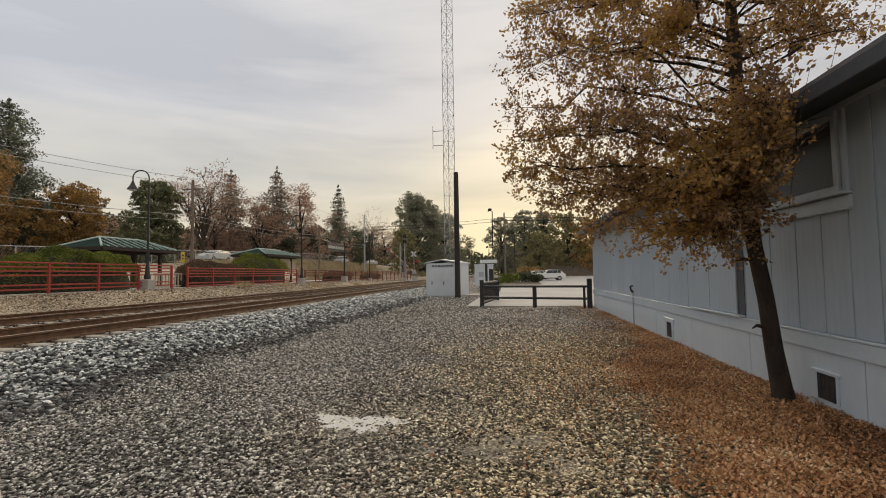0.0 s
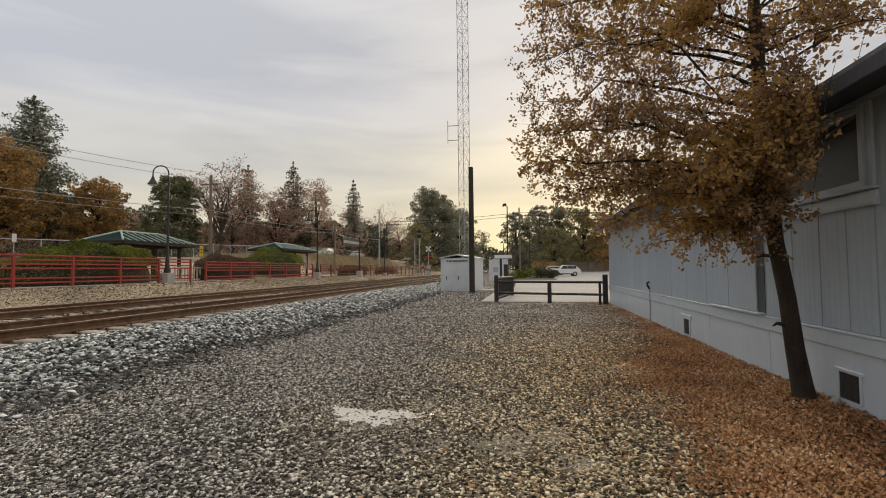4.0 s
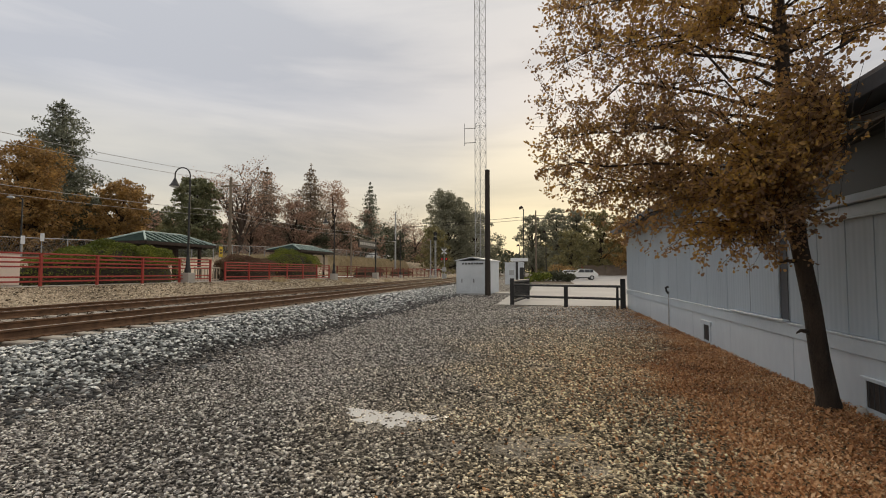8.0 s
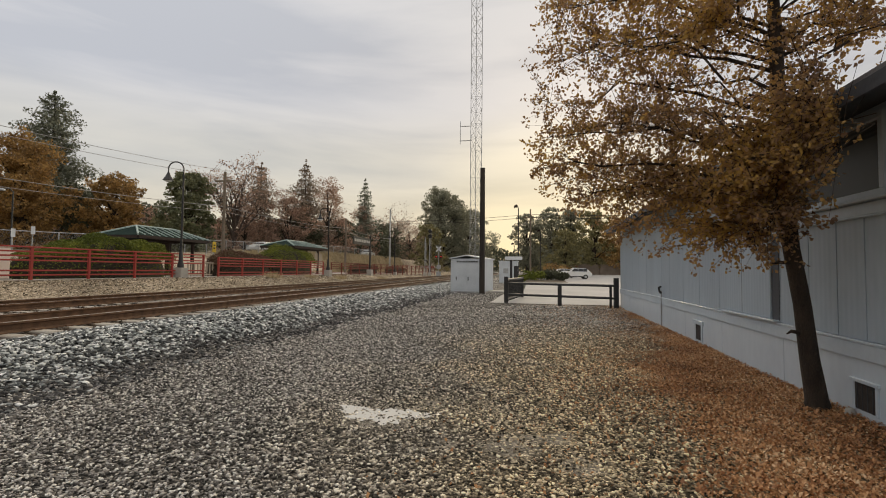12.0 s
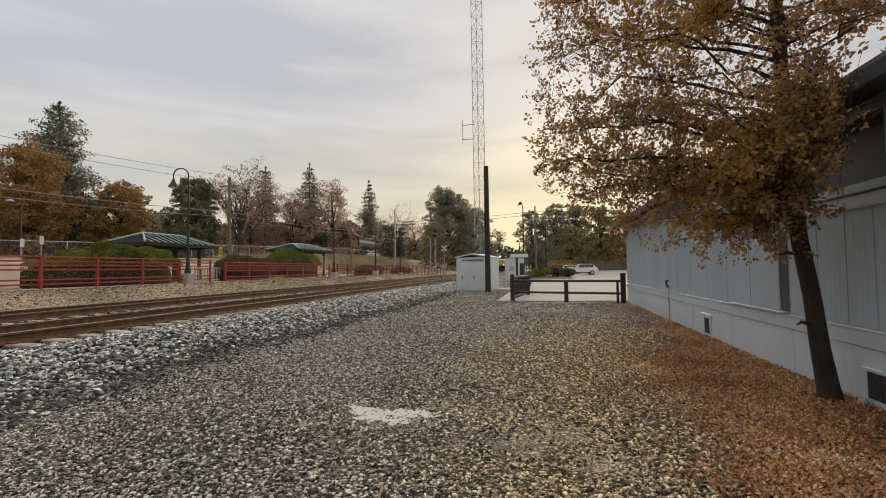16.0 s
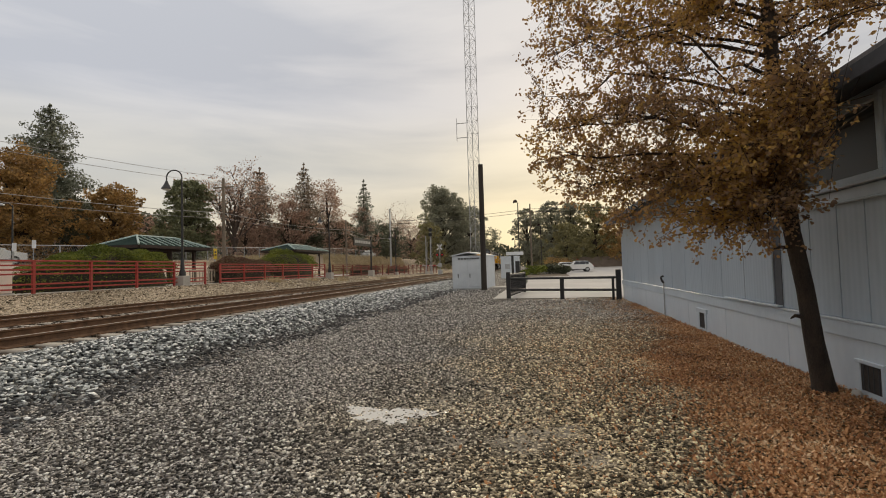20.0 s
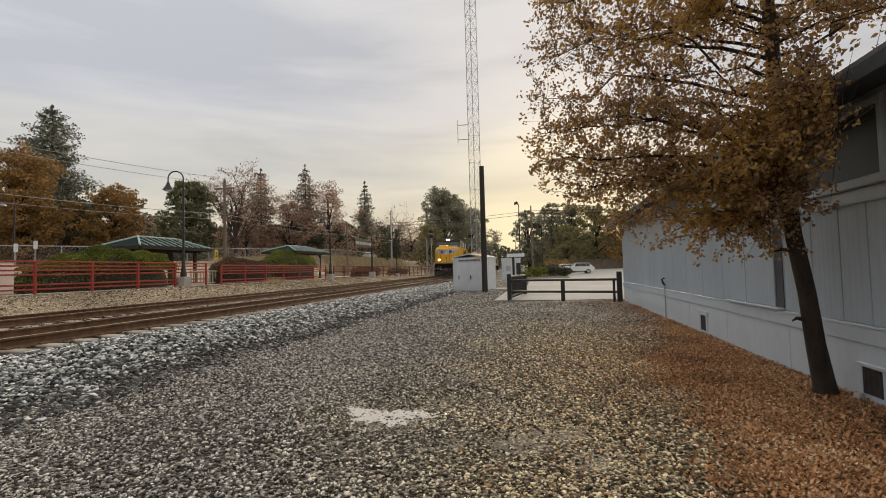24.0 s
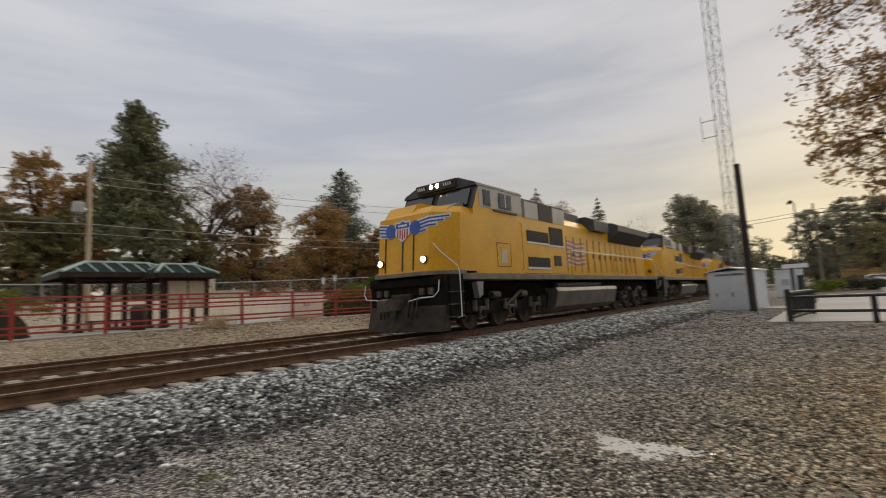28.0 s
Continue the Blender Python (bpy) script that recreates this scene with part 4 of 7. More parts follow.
# ---- the red railing ----
def railing(y0, y1, zb, seg=2.44, paint=None, label="red painted steel pipe railing along the platform"):
    fence = thing("fence", pose(FENCE_X, 0, 0), label, "fence", group="red railings")
    paint = paint or M_RED
    n = int(round((y1 - y0) / seg))
    post_me = Shape().box(-0.05, 0.05, -0.05, 0.05, -0.3, 1.2, 0.008).mesh("post", paint)
    bar_me = Shape().box(-0.03, 0.03, 0.05, seg - 0.05, -0.032, 0.032, 0.008).mesh("rail", paint)
    top_me = Shape().box(-0.05, 0.05, -0.05, seg + 0.05, -0.03, 0.03, 0.008).mesh("top_rail", paint)
    for i in range(n + 1):
        y = y0 + i * seg
        part("post", post_me, None, fence, at=pose(0, y, zb))
        if i < n:
            part("top_rail", top_me, None, fence, at=pose(0, y, zb + 1.2))
            for z in (0.10, 0.28, 0.68, 0.85, 1.02):
                part("rail", bar_me, None, fence, at=pose(0, y, zb + z))
    return fence


railing(-2.0, 24.84, 1.13)
railing(26.2, 40.84, 1.02)
railing(42.6, 88.96, 0.98, paint=M_OLDRED, label="weathered rusty-red steel pipe railing along the platform")


# ---- platform lamps ----
def platform_lamp(x, y, z, h=6.4):
    lamp = thing("street_lamp", pose(x, y, z), "dark green crook-neck platform lamp on a concrete footing", "street lamp", group="platform lamps")
    part("footing", Shape().box(-0.28, 0.28, -0.28, 0.28, -0.3, 0.62, 0.03), M_CONCRETE, lamp, "square concrete footing")
    part("base", Shape().lathe([(0.17, 0.62), (0.17, 0.8), (0.12, 0.95), (0.09, 1.5), (0.065, 1.6)], 12), M_BLACK, lamp, smooth=True)
    part("post", Shape().tube((0, 0, 1.5), (0, 0, h - 0.7), 0.062, 0.05, 10), M_BLACK, lamp, smooth=True)
    crook = [(0, 0, h - 0.75)] + [(-0.36 + 0.36 * math.cos(a), -0.15 + 0.15 * math.cos(a), h - 0.4 + 0.4 * math.sin(a)) for a in np.linspace(0, math.pi, 10)] + [(-0.72, -0.3, h - 0.62)]
    part("crook", Shape().pipe(crook, 0.035, 8), M_BLACK, lamp, smooth=True)
    shade = part("shade", Shape().lathe([(0.05, 0.0), (0.09, -0.1), (0.15, -0.24), (0.27, -0.42), (0.28, -0.45)], 14, (-0.72, -0.3, h - 0.6)), M_BLACK, lamp, "bell-shaped metal shade", smooth=True)
    part("lens", Shape().lathe([(0.22, -0.46), (0.2, -0.5), (0.1, -0.53)], 12, (-0.72, -0.3, h - 0.6)), M_EMWHITE, shade)
    return lamp


platform_lamp(FENCE_X + 0.1, 22.9, 0.95, 6.5)
platform_lamp(FENCE_X + 0.6, 40.6, 0.85, 6.3)
platform_lamp(FENCE_X, 63.0, 0.6, 6.3)


# ---- trees ----
def limb(shape, p, d, r, length, depth, tips, bendy=0.25, upward=0.15, n=6):
    """A branch that forks; the ends are noted in tips."""
    pts, rs = [Vector(p)], [r]
    d = Vector(d).normalized()
    k = 4
    for i in range(k):
        d = (d + Vector((random.gauss(0, bendy), random.gauss(0, bendy), random.gauss(0, bendy) + upward * 0.5)) * 0.5).normalized()
        pts.append(pts[-1] + d * length / k)
        rs.append(r * (1 - 0.55 * (i + 1) / k))
    shape.pipe(pts, rs, n)
    if depth == 0:
        tips.append((pts[-1], length))
        tips.append((pts[2], length))
        return
    for i in range(3 if depth > 1 else 4):
        q = pts[random.choice((2, 3, 4))]
        side = Vector((random.gauss(0, 1), random.gauss(0, 1), random.gauss(0, 0.6))).normalized()
        limb(shape, q, (d * 0.6 + side * 0.8).normalized(), rs[3] * random.uniform(0.55, 0.85), length * random.uniform(0.55, 0.8), depth - 1, tips, bendy, upward, max(4, n - 1))


def leaf_tree():
    tree = thing("tree", pose(2.98, 6.25, 0), "leaning autumn oak with amber and brown leaves", "tree")
    trunk = Shape()
    path = [(0.26, 0.20, -0.1), (0.24, 0.19, 0.12), (0.14, 0.12, 0.6), (0.02, 0.0, 1.24), (-0.10, -0.04, 1.89), (-0.16, -0.05, 2.6), (-0.19, -0.05, 3.26), (-0.21, -0.05, 3.88), (-0.22, -0.02, 4.8), (-0.24, 0.0, 5.8), (-0.24, 0.05, 7.0), (-0.22, 0.1, 8.2)]
    radii = [0.17, 0.118, 0.101, 0.09, 0.086, 0.084, 0.088, 0.076, 0.062, 0.048, 0.035, 0.02]
    trunk.pipe(path, radii, 12)
    random.seed(5)
    for z, dx, dy in ((1.7, -0.24, -0.03), (0.9, -0.1, 0.05)):
        trunk.pipe([(0.03, dy, z), (dx, dy - 0.05, z + 0.03), (dx * 1.6, dy - 0.08, z + 0.0)], [0.03, 0.02, 0.008], 5)
    part("trunk", trunk, M_BARK, tree, "dark rough leaning trunk", smooth=True)

    def stem(z):
        k = max(i for i, p in enumerate(path) if p[2] <= z)
        a, b = Vector(path[k]), Vector(path[min(k + 1, len(path) - 1)])
        return a.lerp(b, (z - a.z) / max(0.01, b.z - a.z))

    # main limbs sweep out from the trunk; twigs run from them to tufts of leaves
    ends = [(0.8, 0.1, 4.6), (1.2, 0.5, 4.9), (1.0, -0.4, 4.3), (0.5, -0.5, 4.9), (-1.63, 0.35, 2.2), (-1.22, 0.15, 1.95), (-0.9, -0.05, 2.15), (-0.68, -0.25, 2.0), (-0.61, -0.65, 2.25), (-1.19, -0.45, 2.5), (-1.46, 0.15, 2.68), (-1.94, 0.55, 2.62), (-0.51, -0.75, 2.66), (-0.97, -0.65, 2.75), (-1.42, -0.25, 3.2), (-2.13, 0.15, 3.45),
            (-0.23, -0.68, 3.0), (-0.22, -1.1, 3.05), (-0.3, -0.35, 2.65), (-0.5, -0.5, 2.75), (-0.25, -0.8, 3.5), (0.12, -0.5, 3.15), (0.15, -0.35, 3.4), (-2.8, 0.6, 3.55), (-2.0, 0.9, 3.7), (-1.6, 0.2, 4.0), (-2.4, 0.2, 4.6), (-1.2, 1.2, 4.7), (-2.7, 0.8, 2.6), (-3.2, 0.3, 3.0), (-3.1, 0.9, 4.1), (-3.0, 0.0, 5.0), (-2.6, 1.6, 5.9), (-2.2, -0.6, 4.2), (-2.0, 0.4, 2.2), (-1.5, 1.9, 3.0), (-1.2, -0.8, 3.2), (-1.0, 0.4, 6.6), (-2.4, 1.0, 2.75),
            (0.4, 2.6, 4.2), (0.6, 0.2, 6.6), (1.5, 1.0, 5.2), (1.7, 0.4, 4.5), (-1.8, 1.3, 7.0), (1.3, 0.2, 7.0), (-0.5, 2.2, 5.6)]
    ends += [(-2.9, 0.5, 4.55), (-2.6, 0.1, 5.4), (-3.1, 0.6, 3.5), (-2.2, -0.3, 5.0), (-1.5, 0.6, 5.4), (-1.3, -0.4, 4.5), (-0.6, 0.5, 5.2), (0.3, 0.3, 4.4), (-3.0, 1.0, 2.9), (-2.5, 0.4, 2.9),
             # the first ten reach overhead, unseen, added to shade the near wall and litter
             (-1.5, -2.0, 5.2), (0.0, -2.4, 5.5), (0.8, -1.8, 5.2), (-0.8, -1.6, 6.0), (1.5, -1.2, 5.6), (-2.3, -1.8, 5.8), (0.3, -1.2, 6.6), (-1.2, -2.8, 6.4), (0.6, -3.0, 6.2), (1.6, -2.4, 6.5), (1.1, -0.6, 5.0), (0.9, 0.9, 5.6), (0.0, -1.35, 3.05), (-0.15, -1.55, 2.9)]
    spots = []
    for e in ends:
        e = Vector((e[0] * 0.91, e[1], e[2]))
        # limbs leave the trunk a little below the height that they reach, rise, and level out
        base = stem(max(2.05, min(7.4, e.z - 0.15 - 0.16 * abs(e.x) if e.z > 2.6 else e.z * 0.55 + 1.15)))
        bow = 0.10 * (e - base).length
        pts = [base]
        for k in range(1, 6):
            u = k / 6
            pts.append(base.lerp(e, u) + Vector((random.gauss(0, 0.09), random.gauss(0, 0.1), bow * math.sin(math.pi * u) + random.gauss(0, 0.08))))
        pts.append(e)
        r0 = 0.012 + 0.0055 * (e - base).length
        part("limb", Shape().pipe(pts, [r0 * (1 - 0.86 * k / 6) for k in range(7)], 7), M_BARK, tree, smooth=True)
        spots += [(pts[i].lerp(pts[i + 1], u), 0.22 + 0.38 * (i + u) / 6, (e - base).normalized()) for i in range(3 if (e - base).length > 1.3 else 1, 6) for u in (0.0, 0.33, 0.66)] + [(e, 0.5, (e - base).normalized())] * 3
    twigs, tufts, ways = Shape(), [], []
    for p, reach, out in spots:
        for k in range(6):
            d = (Vector((random.gauss(0, 1), random.gauss(0, 1), random.gauss(-0.05, 0.75))).normalized() + out * 0.5).normalized()
            q = p + d * random.uniform(0.2, 0.82) * (0.5 + reach)
            world_x, z = q.x + 2.98, q.z
            if z < 1.6 or z < 2.85 - 0.62 * (world_x + 0.3) or (world_x > (2.84 if z < 2.75 else 3.05) and z < 4.25) or world_x < -0.2 or (world_x > 0.54 * (q.y + 6.25) and z < 1.75 + 0.62 * world_x):
                continue
            if random.random() < (0.62 if world_x > 2.9 and z > 3.6 else 0.22 if world_x > 2.4 and z < 3.5 else 0.42 if z > 3.2 else 0.48):
                continue
            m_ = p.lerp(q, 0.5) + Vector((random.gauss(0, 0.03), random.gauss(0, 0.03), 0.04))
            twigs.pipe([p, m_, q], [0.0042, 0.003, 0.0016], 3)
            for u in (0.35, 0.6, 0.8, 1.0):
                if u == 1.0 or random.random() < 0.75:
                    tufts.append(p.lerp(m_, u * 2) if u < 0.5 else m_.lerp(q, u * 2 - 1))
                    ways.append(d)
    part("twig_mass", twigs, M_BARK, tree, "fine dark twigs")["kind"] = "stuff"
    c, w = np.array(tufts), np.array(ways)
    # a rosette of leaves at each node
    c, w = np.repeat(c, 7, 0), np.repeat(w, 7, 0)
    w = w * 0.55 + rng.normal(size=w.shape) * 0.7 + np.array((0, 0, -0.15))
    pts = c + rng.normal(0, 0.032, c.shape)
    ok = ((pts[:, 0] + 2.98 < np.where(pts[:, 2] < 2.7, 2.92, 3.12)) | (pts[:, 2] > 4.25)) & (pts[:, 2] > 2.75 - 0.62 * (pts[:, 0] + 3.28))
    v, f = oak_leaves(pts[ok], w[ok], 0.046)
    part("crown", cloud("crown", v, f, M_LEAF), None, tree, "amber and brown autumn leaves")
    return tree


leaf_tree()


def crown_tree(name, x, y, z, h, w, material, label, lobes=16, n=2600, leaf=0.5, low=0.15, seed=1):
    """A broad-leaved tree seen from afar: trunk, limbs and leafy lobes with gaps between."""
    random.seed(seed)
    tree = thing(name, pose(x, y, z), label, "tree", group="background trees")
    tr = Shape()
    tr.pipe([(0, 0, -0.3), (0.1, 0, h * 0.2), (-0.1, 0.1, h * 0.45), (0, 0, h * 0.8)], [h * 0.028, h * 0.022, h * 0.016, 0.04], 7)
    cs, rs = [], []
    for i in range(lobes):
        t = (i + 0.5) / lobes
        zz = h * (low + 0.1 + (0.82 - low) * t)
        spread = w * math.sin(math.pi * min(0.93, 0.3 + 0.62 * t)) ** 0.7
        a = i * 2.4 + random.uniform(-0.5, 0.5)
        rad = spread * random.uniform(0.35, 0.75)
        p = (rad * math.cos(a), rad * math.sin(a), zz)
        cs.append(p)
        r = w * random.uniform(0.38, 0.6)
        rs.append((r, r, r * random.uniform(0.6, 0.85)))
        tr.pipe([(0, 0, zz * 0.6), (p[0] * 0.5, p[1] * 0.5, zz * 0.82), p], [h * 0.012, h * 0.008, 0.02], 5)
    cs.append((0, 0, h * 0.9))
    rs.append((w * 0.35, w * 0.35, h * 0.1))
    part("trunk", tr, M_BARK, tree)
    sub, subr = [], []
    for c, r in zip(cs, rs):
        for k in range(15):
            d = Vector((random.gauss(0, 1), random.gauss(0, 1), random.gauss(0, 1))).normalized()
            sub.append([c[j] + d[j] * r[j] * random.uniform(0.55, 0.95) for j in range(3)])
            subr.append([q * random.uniform(0.2, 0.42) for q in r])
    pts = in_clumps(sub, subr, int(n * 4), 0.2)
    v, f = leaves(pts, leaf * 0.62)
    part("crown", cloud("crown", v, f, material), None, tree)
    return tree


def conifer(name, x, y, z, h, w, material, label, tiers=20, n=2400, leaf=0.45, seed=1, bare=0.12, droop=0.25, taper=0.85):
    """A pointed evergreen: whorls of boughs up a straight stem."""
    random.seed(seed)
    tree = thing(name, pose(x, y, z), label, "tree", group="background trees")
    tr = Shape()
    tr.tube((0, 0, -0.3), (0, 0, h * 0.98), h * 0.016, 0.03, 7)
    cs, rs = [], []
    for i in range(tiers):
        t = i / (tiers - 1)
        zz = h * (bare + (0.97 - bare) * t)
        ln = w * (1 - t) ** taper * random.uniform(0.7, 1.15) + 0.1
        k = 7 if t < 0.7 else 5
        for b in range(k):
            a = 2 * math.pi * b / k + i * 0.7 + random.uniform(-0.3, 0.3)
            l2 = ln * random.uniform(0.5, 1.15)
            e = Vector((l2 * math.cos(a), l2 * math.sin(a), zz - droop * l2))
            tr.pipe([(0, 0, zz), (e.x * 0.5, e.y * 0.5, zz - 0.05 * l2), e], [0.05, 0.035, 0.012], 4)
            for q in (0.35, 0.65, 0.92):
                cs.append((e.x * q, e.y * q, zz - droop * l2 * q * q))
                rs.append((l2 * 0.3 + 0.15, l2 * 0.3 + 0.15, 0.3 + l2 * 0.12))
    part("trunk", tr, M_BARK, tree)
    v, f = leaves(in_clumps(cs, rs, int(n * 4), 0.1), leaf * 0.62)
    part("crown", cloud("crown", v, f, material), None, tree)
    return tree


def bare_tree(name, x, y, z, h, w, label, seed=1, material=None, n=500, leaf=0.35, forks=3):
    random.seed(seed)
    tree = thing(name, pose(x, y, z), label, "tree", group="background trees")
    tr, tips = Shape(), []
    tr.pipe([(0, 0, -0.3), (0.1, 0, h * 0.2), (0, 0.1, h * 0.36)], [h * 0.022, h * 0.018, h * 0.014], 7)
    for i in range(14):
        a = i * 2.4
        limb(tr, (0, 0.1, h * (0.18 + 0.017 * i)), (math.cos(a) * w / h * 1.9, math.sin(a) * w / h * 1.9, 1.0), h * 0.0115, h * 0.31, forks, tips, 0.3, 0.2, 4)
    part("trunk", tr, M_TWIG, tree)
    if material:
        v, f = leaves(in_clumps([t[0] for t in tips], np.full(len(tips), h * 0.045), n * 2, 0.1), leaf * 0.7)
        part("crown", cloud("crown", v, f, material), None, tree)
    return tree


crown_tree("tree", -52.42, 39.31, 2.57, 12.81, 4.82, M_OAKBROWN, "brown-leaved oak behind the platform", n=5200, leaf=0.4, low=0.0, seed=3, lobes=28)
conifer("conifer", -61.19, 49.26, 2.98, 21.60, 4.94, M_PINE, "tall grey-green pine behind the platform", n=5200, leaf=0.42, seed=4, bare=0.3, droop=-0.15, taper=0.55)
crown_tree("tree", -46.92, 44.74, 2.40, 9.72, 3.75, M_OAKBROWN, "dark brown oak behind the platform", n=5000, leaf=0.4, low=-0.06, seed=5, lobes=28)
crown_tree("tree", -54.8, 47.19, 2.66, 8.72, 4.47, M_DARKLEAF, "dark evergreen oak behind the platform", n=2600, leaf=0.5, low=-0.06, seed=6)
crown_tree("tree", -61.37, 43.72, 2.99, 8.72, 4.32, M_DARKLEAF, "dark evergreen oak behind the platform", n=2400, leaf=0.5, low=-0.06, seed=7)
crown_tree("tree", -47.37, 56.8, 2.41, 12.36, 3.73, M_BAY, "dark green tree behind the lamp", n=5200, leaf=0.45, low=0.0, seed=8, lobes=28)
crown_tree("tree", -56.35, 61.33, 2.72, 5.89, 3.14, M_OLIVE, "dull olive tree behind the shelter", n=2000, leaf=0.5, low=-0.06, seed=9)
bare_tree("tree", -44.69, 63.32, 2.35, 16.27, 4.81, "half-bare tree with few reddish leaves", seed=10, material=M_RUST, n=1500, leaf=0.4)
conifer("conifer", -46.62, 73.08, 2.38, 17.63, 4.21, M_FIR, "slim fir with rusty lower boughs", n=2200, leaf=0.5, seed=11, taper=0.6)
conifer("conifer", -41.5, 79.07, 2.32, 19.41, 5.13, M_FIR, "slim fir with a pointed top", n=2200, leaf=0.52, seed=12, taper=0.6)
crown_tree("tree", -41.5, 88.41, 2.32, 17.05, 6.16, M_RUST, "rust-coloured autumn tree behind the station", n=2600, leaf=0.43, low=0.0, seed=13)
crown_tree("tree", -41.5, 73.07, 2.32, 12.41, 4.66, M_RUST, "rust-coloured autumn tree behind the station", n=2200, leaf=0.39, low=0.0, seed=14)
crown_tree("tree", -44.56, 65.79, 2.35, 8.39, 4.28, M_RUST, "pinkish-brown thicket tree behind the fence", n=2000, leaf=0.38, low=-0.06, seed=15)
crown_tree("tree", -41.5, 78.1, 2.32, 8.61, 4.94, M_DARKLEAF, "dark green thicket tree behind the road", n=2000, leaf=0.55, low=-0.06, seed=16)
crown_tree("tree", -41.5, 94.14, 2.32, 9.73, 5.20, M_DARKLEAF, "dark green thicket tree behind the road", n=2000, leaf=0.55, low=-0.06, seed=17)
conifer("conifer", -41.5, 108.99, 2.32, 21.64, 4.48, M_PINE, "narrow dark cypress-like conifer", n=2200, leaf=0.54, seed=18, taper=0.6)
crown_tree("tree", -41.5, 109.14, 2.32, 14.44, 4.47, M_RUST, "rusty tree under the conifer", n=1500, leaf=0.43, low=0.0, seed=19)
bare_tree("tree", -41.5, 132.03, 2.32, 18.04, 3.92, "thin leafy tree beside the line", seed=20, material=M_RUST, n=700, leaf=0.45)
crown_tree("tree", -41.5, 150.67, 2.32, 14.91, 7.64, M_RUST, "reddish tree by the crossing", n=1800, leaf=0.47, low=0.0, seed=21)
crown_tree("tree", -41.5, 124.36, 2.32, 12.02, 5.88, M_DARKLEAF, "dark thicket tree by the crossing", n=1500, leaf=0.61, low=0.0, seed=22)
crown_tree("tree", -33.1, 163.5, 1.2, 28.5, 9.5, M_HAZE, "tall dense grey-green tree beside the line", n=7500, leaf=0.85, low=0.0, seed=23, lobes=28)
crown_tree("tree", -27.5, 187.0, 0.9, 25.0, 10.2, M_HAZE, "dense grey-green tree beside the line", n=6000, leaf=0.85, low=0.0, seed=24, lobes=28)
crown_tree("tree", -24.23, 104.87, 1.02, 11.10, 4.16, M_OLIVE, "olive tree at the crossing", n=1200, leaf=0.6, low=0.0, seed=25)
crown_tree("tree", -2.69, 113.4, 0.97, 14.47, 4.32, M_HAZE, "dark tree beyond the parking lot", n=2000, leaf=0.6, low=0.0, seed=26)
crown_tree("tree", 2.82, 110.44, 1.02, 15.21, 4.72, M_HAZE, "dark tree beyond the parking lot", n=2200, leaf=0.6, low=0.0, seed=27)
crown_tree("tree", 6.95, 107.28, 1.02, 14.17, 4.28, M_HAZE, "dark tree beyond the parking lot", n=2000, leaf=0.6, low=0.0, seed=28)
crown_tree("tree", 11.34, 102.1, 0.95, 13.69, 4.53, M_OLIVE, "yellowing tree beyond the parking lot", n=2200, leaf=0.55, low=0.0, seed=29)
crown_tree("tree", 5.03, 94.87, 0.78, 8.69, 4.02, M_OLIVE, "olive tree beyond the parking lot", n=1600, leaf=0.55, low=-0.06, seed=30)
crown_tree("tree", 16.45, 101.24, 0.93, 11.73, 4.93, M_OAKBROWN, "brown tree beyond the parking lot", n=2000, leaf=0.55, low=0.0, seed=31)
conifer("conifer", -45.72, 14.49, 2.38, 18.44, 4.53, M_BAY, "big dark evergreen behind the near shelter", n=8000, leaf=0.42, seed=32, bare=0.3, droop=-0.15, taper=0.55)
crown_tree("tree", -58.11, 10.03, 2.82, 15.54, 4.14, M_OAKBROWN, "brown tree behind the near shelter", n=2600, leaf=0.45, low=0.0, seed=33)
crown_tree("tree", -52.66, 12.36, 2.58, 12.42, 3.39, M_OAKBROWN, "brown tree behind the near shelter", n=2600, leaf=0.45, low=0.0, seed=34)
crown_tree("tree", -39.68, 13.17, 2.32, 8.21, 2.77, M_BAY, "deep green tree behind the near shelter", n=2200, leaf=0.4, low=-0.06, seed=35)
crown_tree("tree", -44.75, 6.59, 2.36, 7.54, 2.40, M_OLIVE, "olive tree behind the near shelter", n=2000, leaf=0.4, low=-0.06, seed=36)
bare_tree("tree", -44.8, 19.7, 2.4, 15.2, 6.4, "bare winter tree with a haze of brown twigs", seed=37, material=M_RUST, n=1200, leaf=0.2, forks=4)
crown_tree("tree", -46.22, 25.39, 2.39, 12.26, 4.24, M_AMBER, "amber-brown oak beside the bare tree", n=3400, leaf=0.42, low=0.0, seed=38)
crown_tree("tree", -41.72, 16.81, 2.33, 7.53, 2.57, M_OLIVE, "dull olive tree behind the kiosk", n=2200, leaf=0.4, low=-0.06, seed=39)
crown_tree("tree", -44.8, 9.16, 2.36, 7.36, 2.31, M_OLIVE, "dull olive tree behind the near shelter", n=2200, leaf=0.4, low=-0.06, seed=40)


# ---- leaf litter, puddle and mud on the lot ----
def litter_keep(x, y):
    edge = 1.42 + 0.27 * np.clip(y - 7.2, 0, 6.2) + 0.04 * np.clip(y - 13.5, 0, 9) + 0.15 * np.sin(1.3 * y) + 0.12 * np.sin(4.1 * y + x)
    return np.clip(0.03 * step(-2.0, 1.2, x) + 0.12 * step(4.2, 6.8, y) * step(edge - 1.7, edge - 0.3, x) + 0.85 * step(edge - 0.38, edge + 0.5, x) ** 1.4, 0, 1)


def flat_leaves(p, s):
    p = p.copy()
    p[:, 2] += 0.012 + 0.035 * rng.uniform(0, 1, len(p)) ** 2
    return leaves(p, 0.0275, flat=1.0)


